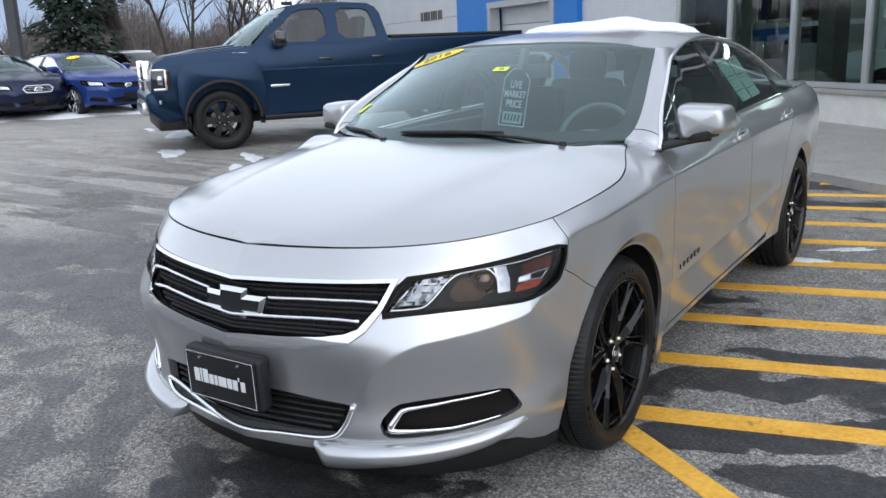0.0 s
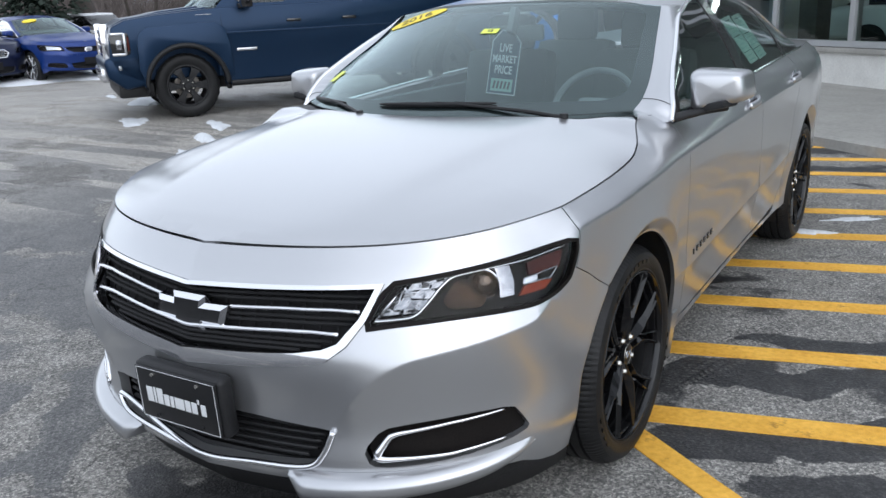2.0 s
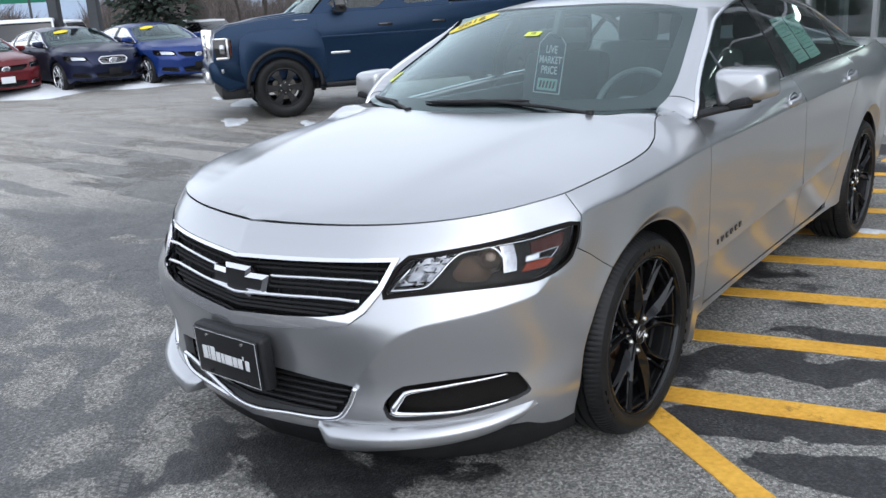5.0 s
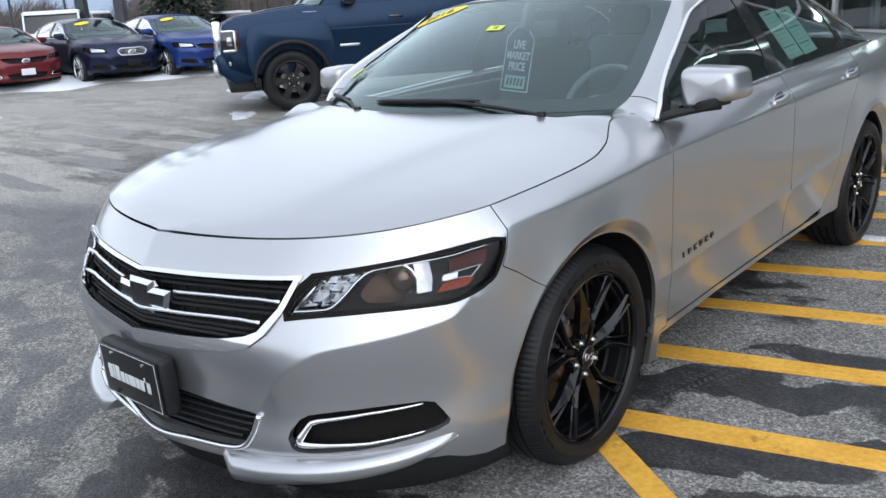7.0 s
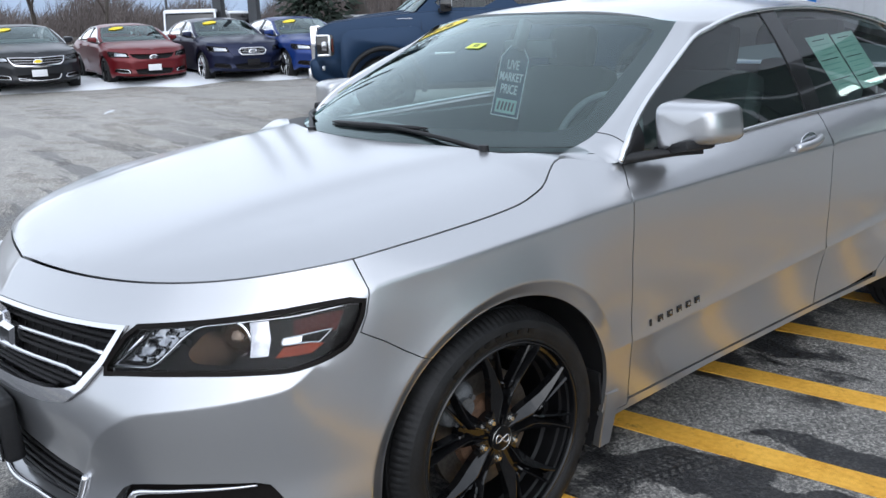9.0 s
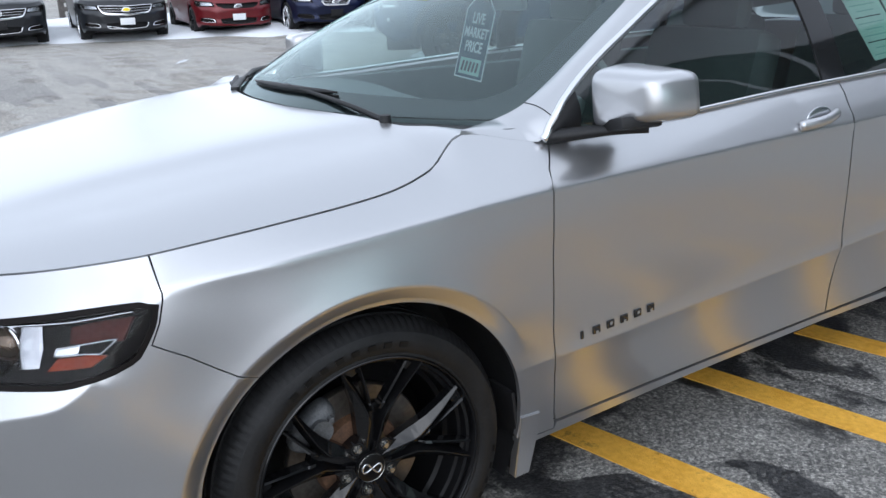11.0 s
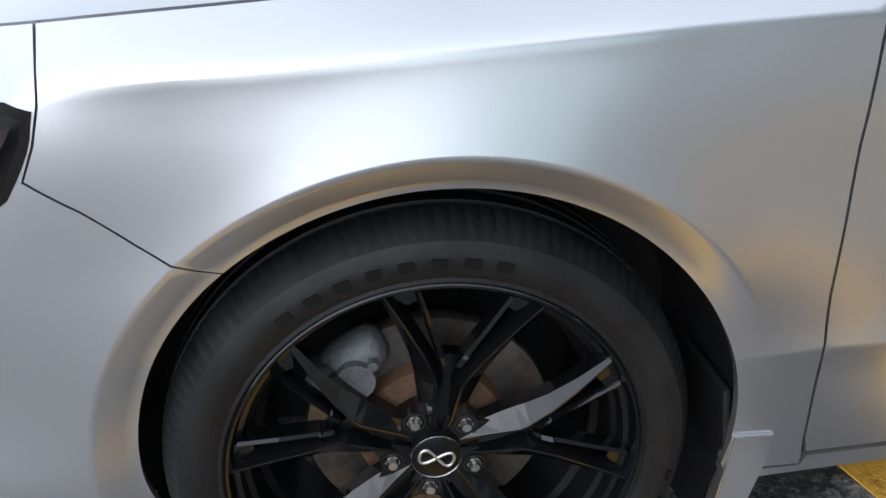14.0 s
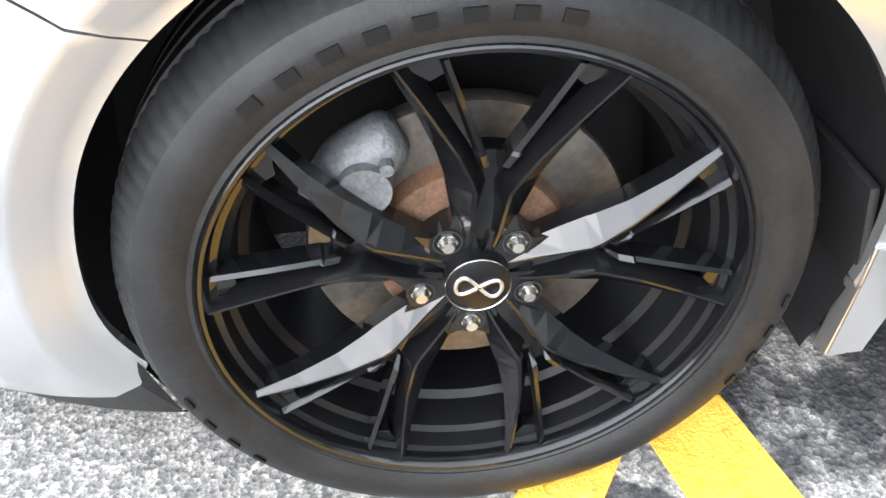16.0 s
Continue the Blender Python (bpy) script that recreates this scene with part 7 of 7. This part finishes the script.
parked("red_saloon_car", "dark red compact saloon parked on a snowy verge", RED, (-17.6, 5.32), (.95, .92, .90), "slim", WHEEL_BLACK)
parked("navy_saloon_car", "midnight blue saloon with a bright grille parked on snow", DARK_BLUE, (-16.8, 7.3), (.98, .96, .945), "hexagon")
parked("blue_saloon_car", "bright blue compact saloon parked on snow", BLUE, (-15.85, 8.95), (.95, .92, .93), "low")
parked("black_saloon_car", "black saloon with a gold emblem parked on snow", BLACK_PAINT, (-18.0, 2.95), (.99, 1, .935), "gold")
parked("black_saloon_car", "black saloon with bright lower trim parked on snow", BLACK_PAINT, (-18.5, .55), (.98, .94, .94), "dark")
parked("grey_saloon_car", "dark saloon at the end of the parked row", DARK_BLUE, (-18.95, -1.85), (.98, .94, .94), "dark")


def snow_bank():
    """Old snow along the verge under the parked row."""
    a, b = np.array([-14.2, 12.6]), np.array([-19.7, -2.8])
    n, m = 150, 26
    d = (b - a) / np.linalg.norm(b - a)
    q = np.array([d[1], -d[0]])
    if q @ np.array([-1, 0]) < 0:
        q = -q
    verts, faces = [], []
    for i in range(n):
        for j in range(m):
            t, w = i / (n - 1), j / (m - 1)
            p = a + (b - a) * t + q * (w * 8.5 - .35 + .9 * noise.noise(Vector((t * 14, 0, 5))) * (1 - w))
            hgt = .03 + .13 * min(1, w * 6) * (.55 + .9 * noise.noise(Vector((p[0] * .9, p[1] * .9, 2)))) + .10 * w
            hgt *= min(1, w * 14) * 1.0
            verts.append((p[0], p[1], float(ground_z(*p)) + max(hgt, 0) - (.05 if j == 0 else 0)))
    faces = [(i * m + j, (i + 1) * m + j, (i + 1) * m + j + 1, i * m + j + 1) for i in range(n - 1) for j in range(m - 1)]
    tagged(raw("snow_bank", verts, faces, SNOW), "bank of old white snow along the verge", "snow", kind="stuff")


snow_bank()


def far_car(at, turn, paint, tall=1.0, name="distant_car", label="pale car parked in a far lot", boxy=False):
    """A car of a far lot: shell, glass band and wheels."""
    c = thing(name, label, "car", "cars in the far lot")
    slab([(-2.2, .35), (-2.25, .60), (-2.0, .80), (-.9, .92), (1.9, .95), (2.2, .85), (2.25, .40)], -.88, .88, "body", paint, c, bevel=.08)
    if boxy:
        slab([(-1.0, .92), (-.35, 1.66), (1.95, 1.70), (2.18, .95)], -.80, .80, "cabin_glass", GLOSS_BLACK, c, bevel=.06)
        slab([(-.35, 1.64), (-.25, 1.74), (2.0, 1.78), (2.04, 1.66)], -.80, .80, "roof", paint, c, bevel=.04)
        slab([(-2.2, .80), (-.9, 1.06), (2.2, 1.12), (2.25, .60)], -.90, .90, "shoulder", paint, c, bevel=.06)
        for y, lean in ((-.62, -38), (.45, 0), (1.35, 0), (2.02, 12)):
            for x in (.80, -.80):
                boxed("pillar", paint, c, (.06, .12, .78), (x, y, 1.36), (lean, 0, 0), .02)
    else:
        slab([(-1.0, .92), (-.2, 1.40 * tall), (1.0, 1.45 * tall), (1.9, .95)], -.72, .72, "cabin_glass", GLOSS_BLACK, c, bevel=.06)
        slab([(-.15, 1.40 * tall), (-.1, 1.46 * tall), (1.0, 1.50 * tall), (1.1, 1.40 * tall)], -.70, .70, "roof", paint, c, bevel=.03)
    for y in (-1.35, 1.35):
        for x in (.80, -.80):
            bm = bmesh.new()
            cylinder(bm, .32, .32, .2, (x, y, .32), (0, 90, 0), 20)
            part("wheel", bm, RUBBER, c)
    c.matrix_basis = pose(*at, 0, 0, turn)
    return c


rng = random.Random(11)
for k in range(3):
    p = np.array([-22.5, 16.5]) + np.array([-.45, -.89]) * 2.9 * k * .9 + rng.uniform(-.3, .3)
    far_car((float(p[0]) - 5, float(p[1]) + 3.0, float(ground_z(p[0] - 5, p[1] + 3))), row_turn + rng.uniform(-8, 8), (WHITE_PAINT, SILVER, WHITE_PAINT, BLACK_PAINT)[k % 4], rng.choice((1.0, 1.0, 1.2)))
for q, turn_q, paint in ((1.9, 20, WHITE_PAINT), (-3.2, 10, SILVER)):
    far_car(on_face(q, -4.1, .15), FACE_TURN + 90 + turn_q, paint, 1.0, "showroom_car", "pale car standing inside the glazed showroom")
far_car((-26.2, 11.7, float(ground_z(-26.2, 11.7))), row_turn + 150, WHITE_PAINT, 1.0, "white_estate_car", "tall white estate car behind the parked row", True)


# ---- posts, rails, sign ----
def lamp_post(at, h, r):
    p = thing("light_pole", "dark painted steel light pole", "pole", "poles by the verge")
    x, y = at
    z = float(ground_z(x, y))
    bm = bmesh.new()
    box(bm, (r * 2, r * 2, h), (x, y, z + h / 2), (0, 0, 35), .02)
    part("shaft", bm, POLE, p, angle=40)
    boxed("base_plate", POLE, p, (r * 4, r * 4, .05), (x, y, z + .02), (0, 0, 35), .01)
    boxed("cap", POLE, p, (r * 2.4, r * 2.4, .06), (x, y, z + h), (0, 0, 35), .01)


EYE0 = np.array([2.0, -2.6])
for q in ((-23.6, 12.3), (-24.6, 11.55)):
    lamp_post(q, 9.0, .15)


def road_sign():
    s = thing("road_sign", "green direction sign on two posts", "road sign")
    c = EYE0 + np.array([-.905, .425]) * 62
    t = math.degrees(math.atan2(-.905, -.425)) + 0
    boxed("sign_face", SIGN_GREEN, s, (5.2, .08, 2.0), (float(c[0]), float(c[1]), 4.4), (0, 0, 62), .03)
    for k in (-1.6, 1.6):
        dx, dy = k * math.cos(radians(62)), k * math.sin(radians(62))
        boxed("sign_post", POLE, s, (.16, .16, 5.4), (float(c[0]) + dx, float(c[1]) + dy, 2.7), (0, 0, 62), .01)


road_sign()


def guard_rail():
    """A weathered rail fence behind the row."""
    a, b = np.array([-26.6, 4.0]), np.array([-25.5, 24.0])
    f = tagged(new("rail_fence"), "weathered grey rail fence along the road", "fence", kind="structure")
    n = 16
    for k in range(n + 1):
        p = a + (b - a) * k / n
        boxed("post", RAIL, f, (.16, .16, 1.1), (float(p[0]), float(p[1]), .67), (0, 0, 2), .02)
    ang = math.degrees(math.atan2(b[1] - a[1], b[0] - a[0]))
    m, ln = (a + b) / 2, float(np.linalg.norm(b - a))
    for z in (.62, .87, 1.12):
        boxed("rail", RAIL, f, (ln, .07, .14), (float(m[0]) + .1, float(m[1]), z), (0, 0, ang), .015)


guard_rail()


# ---- trees ----
def bare_tree(at, h, seed, spread=1.0, trunk=.16, group="bare trees"):
    """Trunk, limbs and many fine twigs."""
    rng = random.Random(seed)
    x0, y0 = at
    z0 = float(ground_z(x0, y0)) - .05
    t = thing("bare_tree", "leafless winter tree with a grey trunk", "tree", group)
    tv, tf, bv, bf = [], [], [], []

    def limb(p, d, length, r, level, verts, faces):
        pts, q, dd = [np.array(p)], np.array(p, float), np.array(d, float)
        n = 5 if level < 2 else 3
        for _ in range(n):
            dd = dd + np.array([rng.uniform(-.22, .22), rng.uniform(-.22, .22), rng.uniform(-.06, .14)])
            dd /= np.linalg.norm(dd)
            q = q + dd * length / n
            pts.append(q.copy())
        v, f = sweep(pts, np.linspace(r, r * .5, len(pts)), 6 if level < 2 else 3, normal=(.3, .2, .9))
        base = sum(len(k) for k in verts)
        verts.append(v)
        faces.extend([tuple(i + base for i in face) for face in f])
        if level >= 4:
            return
        for _ in range((6, 6, 5, 5)[level]):
            k = rng.randint(1 if level else 2, len(pts) - 1)
            a = rng.uniform(0, 6.28)
            out = np.array([math.cos(a), math.sin(a), rng.uniform(.15, .9)]) * spread
            nd = dd * .7 + out * .75
            nd /= np.linalg.norm(nd)
            limb(pts[k], nd, length * rng.uniform(.50, .74), r * .42, level + 1, bv if level >= 0 else verts, bf if level >= 0 else faces)

    limb((x0, y0, z0), (rng.uniform(-.08, .08), rng.uniform(-.08, .08), 1), h * .42, trunk, 0, tv, tf)
    raw("trunk", np.concatenate(tv), tf, BARK, t)
    raw("crown", np.concatenate(bv), bf, TWIG, t)


def conifer(at, h, seed, width=.24):
    """A dense evergreen: trunk and drooping sprays of needle clumps."""
    rng = random.Random(seed)
    x0, y0 = at
    z0 = float(ground_z(x0, y0))
    t = thing("evergreen_tree", "dark green conifer with an uneven outline", "tree", "evergreens by the road")
    tube("trunk", [(x0, y0, z0), (x0, y0, z0 + h * .95)], np.array([.16, .03]), BARK, t, sides=8)
    verts, faces = [], []
    for _ in range(2600):
        u = rng.random() ** .8
        z = z0 + h * (.06 + .94 * u)
        R = h * width * (1 - u) ** .75 * (.75 + .35 * math.sin(u * 40 + seed)) + .08
        a, r = rng.uniform(0, 6.283), R * (rng.random() ** .45)
        c = np.array([x0 + r * math.cos(a), y0 + r * math.sin(a), z - .18 * r])
        s = rng.uniform(.10, .26)
        out = np.array([math.cos(a), math.sin(a), rng.uniform(-.6, .3)])
        side_v = np.array([-math.sin(a), math.cos(a), rng.uniform(-.4, .4)])
        b = len(verts)
        verts += [c - side_v * s * .5, c + out * s * 1.3, c + side_v * s * .5, c + np.array([0, 0, s * .5])]
        faces += [(b, b + 1, b + 3), (b + 1, b + 2, b + 3), (b, b + 2, b + 1)]
    raw("crown", verts, faces, CONIFER, t, smooth=False)


def by_ray(ray, d):
    q = EYE0 + np.array(ray) / np.linalg.norm(ray) * d
    return (float(q[0]), float(q[1]))


conifer(by_ray((-.829, .559), 36), 9.5, 1, .20)
conifer(by_ray((-.838, .545), 37), 7.5, 2, .22)
bare_tree(by_ray((-.803, .596), 38), 13, 3, .9, .42)
for k, (ray, d, h) in enumerate([((-.74, .67), 40, 10), ((-.765, .644), 44, 11), ((-.72, .69), 47, 11), ((-.70, .714), 42, 9), ((-.845, .535), 46, 10), ((-.78, .625), 50, 12), ((-.935, .35), 44, 11), ((-.955, .29), 40, 12)]):
    bare_tree(by_ray(ray, d), h, 20 + k, 1.0, .11)


def far_wood():
    """A belt of leafless wood far off: thousands of thin upright stems and twigs in one sheet of stuff."""
    rng = random.Random(5)
    verts, faces = [], []
    for _ in range(21000):
        a = rng.uniform(radians(100), radians(196))
        d = rng.uniform(75, 120)
        x, y = 2 + d * math.cos(a), -2.6 + d * math.sin(a)
        h = rng.uniform(2.2, 5.4) * (.75 + .25 * math.sin(a * 23) + .2 * math.sin(a * 61)) * (1 + .75 * math.exp(-((math.degrees(a) - 134) / 13) ** 2))
        r = rng.uniform(.02, .06)
        lean_x, lean_y = rng.uniform(-.9, .9), rng.uniform(-.9, .9)
        px, py = -math.sin(a) * r, math.cos(a) * r
        b = len(verts)
        verts += [(x - px, y - py, .2), (x + px, y + py, .2), (x + lean_x, y + lean_y, h)]
        faces.append((b, b + 1, b + 2))
        for _ in range(2):
            z = h * rng.uniform(.3, .8)
            b = len(verts)
            ex, ey, ez = rng.uniform(-1.4, 1.4), rng.uniform(-1.4, 1.4), rng.uniform(.5, 1.8)
            verts += [(x - px * .6, y - py * .6, z), (x + px * .6, y + py * .6, z + .05), (x + ex, y + ey, z + ez)]
            faces.append((b, b + 1, b + 2))
    tagged(raw("far_wood", verts, faces, WOOD_FAR, smooth=False), "belt of brown leafless wood beyond the road", "wood", kind="stuff")
    # hills behind, with the haze put into their colour
    n, verts, faces = 120, [], []
    for i in range(n):
        a = radians(80) + radians(150) * i / (n - 1)
        d = 900
        h = 38 + 26 * math.sin(a * 5 + 1.0) + 9 * math.sin(a * 13) + 6 * math.sin(a * 29)
        c, s = math.cos(a), math.sin(a)
        verts += [(d * c, d * s, -5), (d * 1.15 * c, d * 1.15 * s, max(h, 12) * 1.2), (d * 1.6 * c, d * 1.6 * s, -5)]
    for i in range(n - 1):
        for k in (0, 1):
            faces.append((i * 3 + k, (i + 1) * 3 + k, (i + 1) * 3 + k + 1, i * 3 + k + 1))
    tagged(raw("backdrop", verts, faces, HILL), "hills on the horizon, tinted blue-grey for distance haze", "hills", kind="structure")


far_wood()
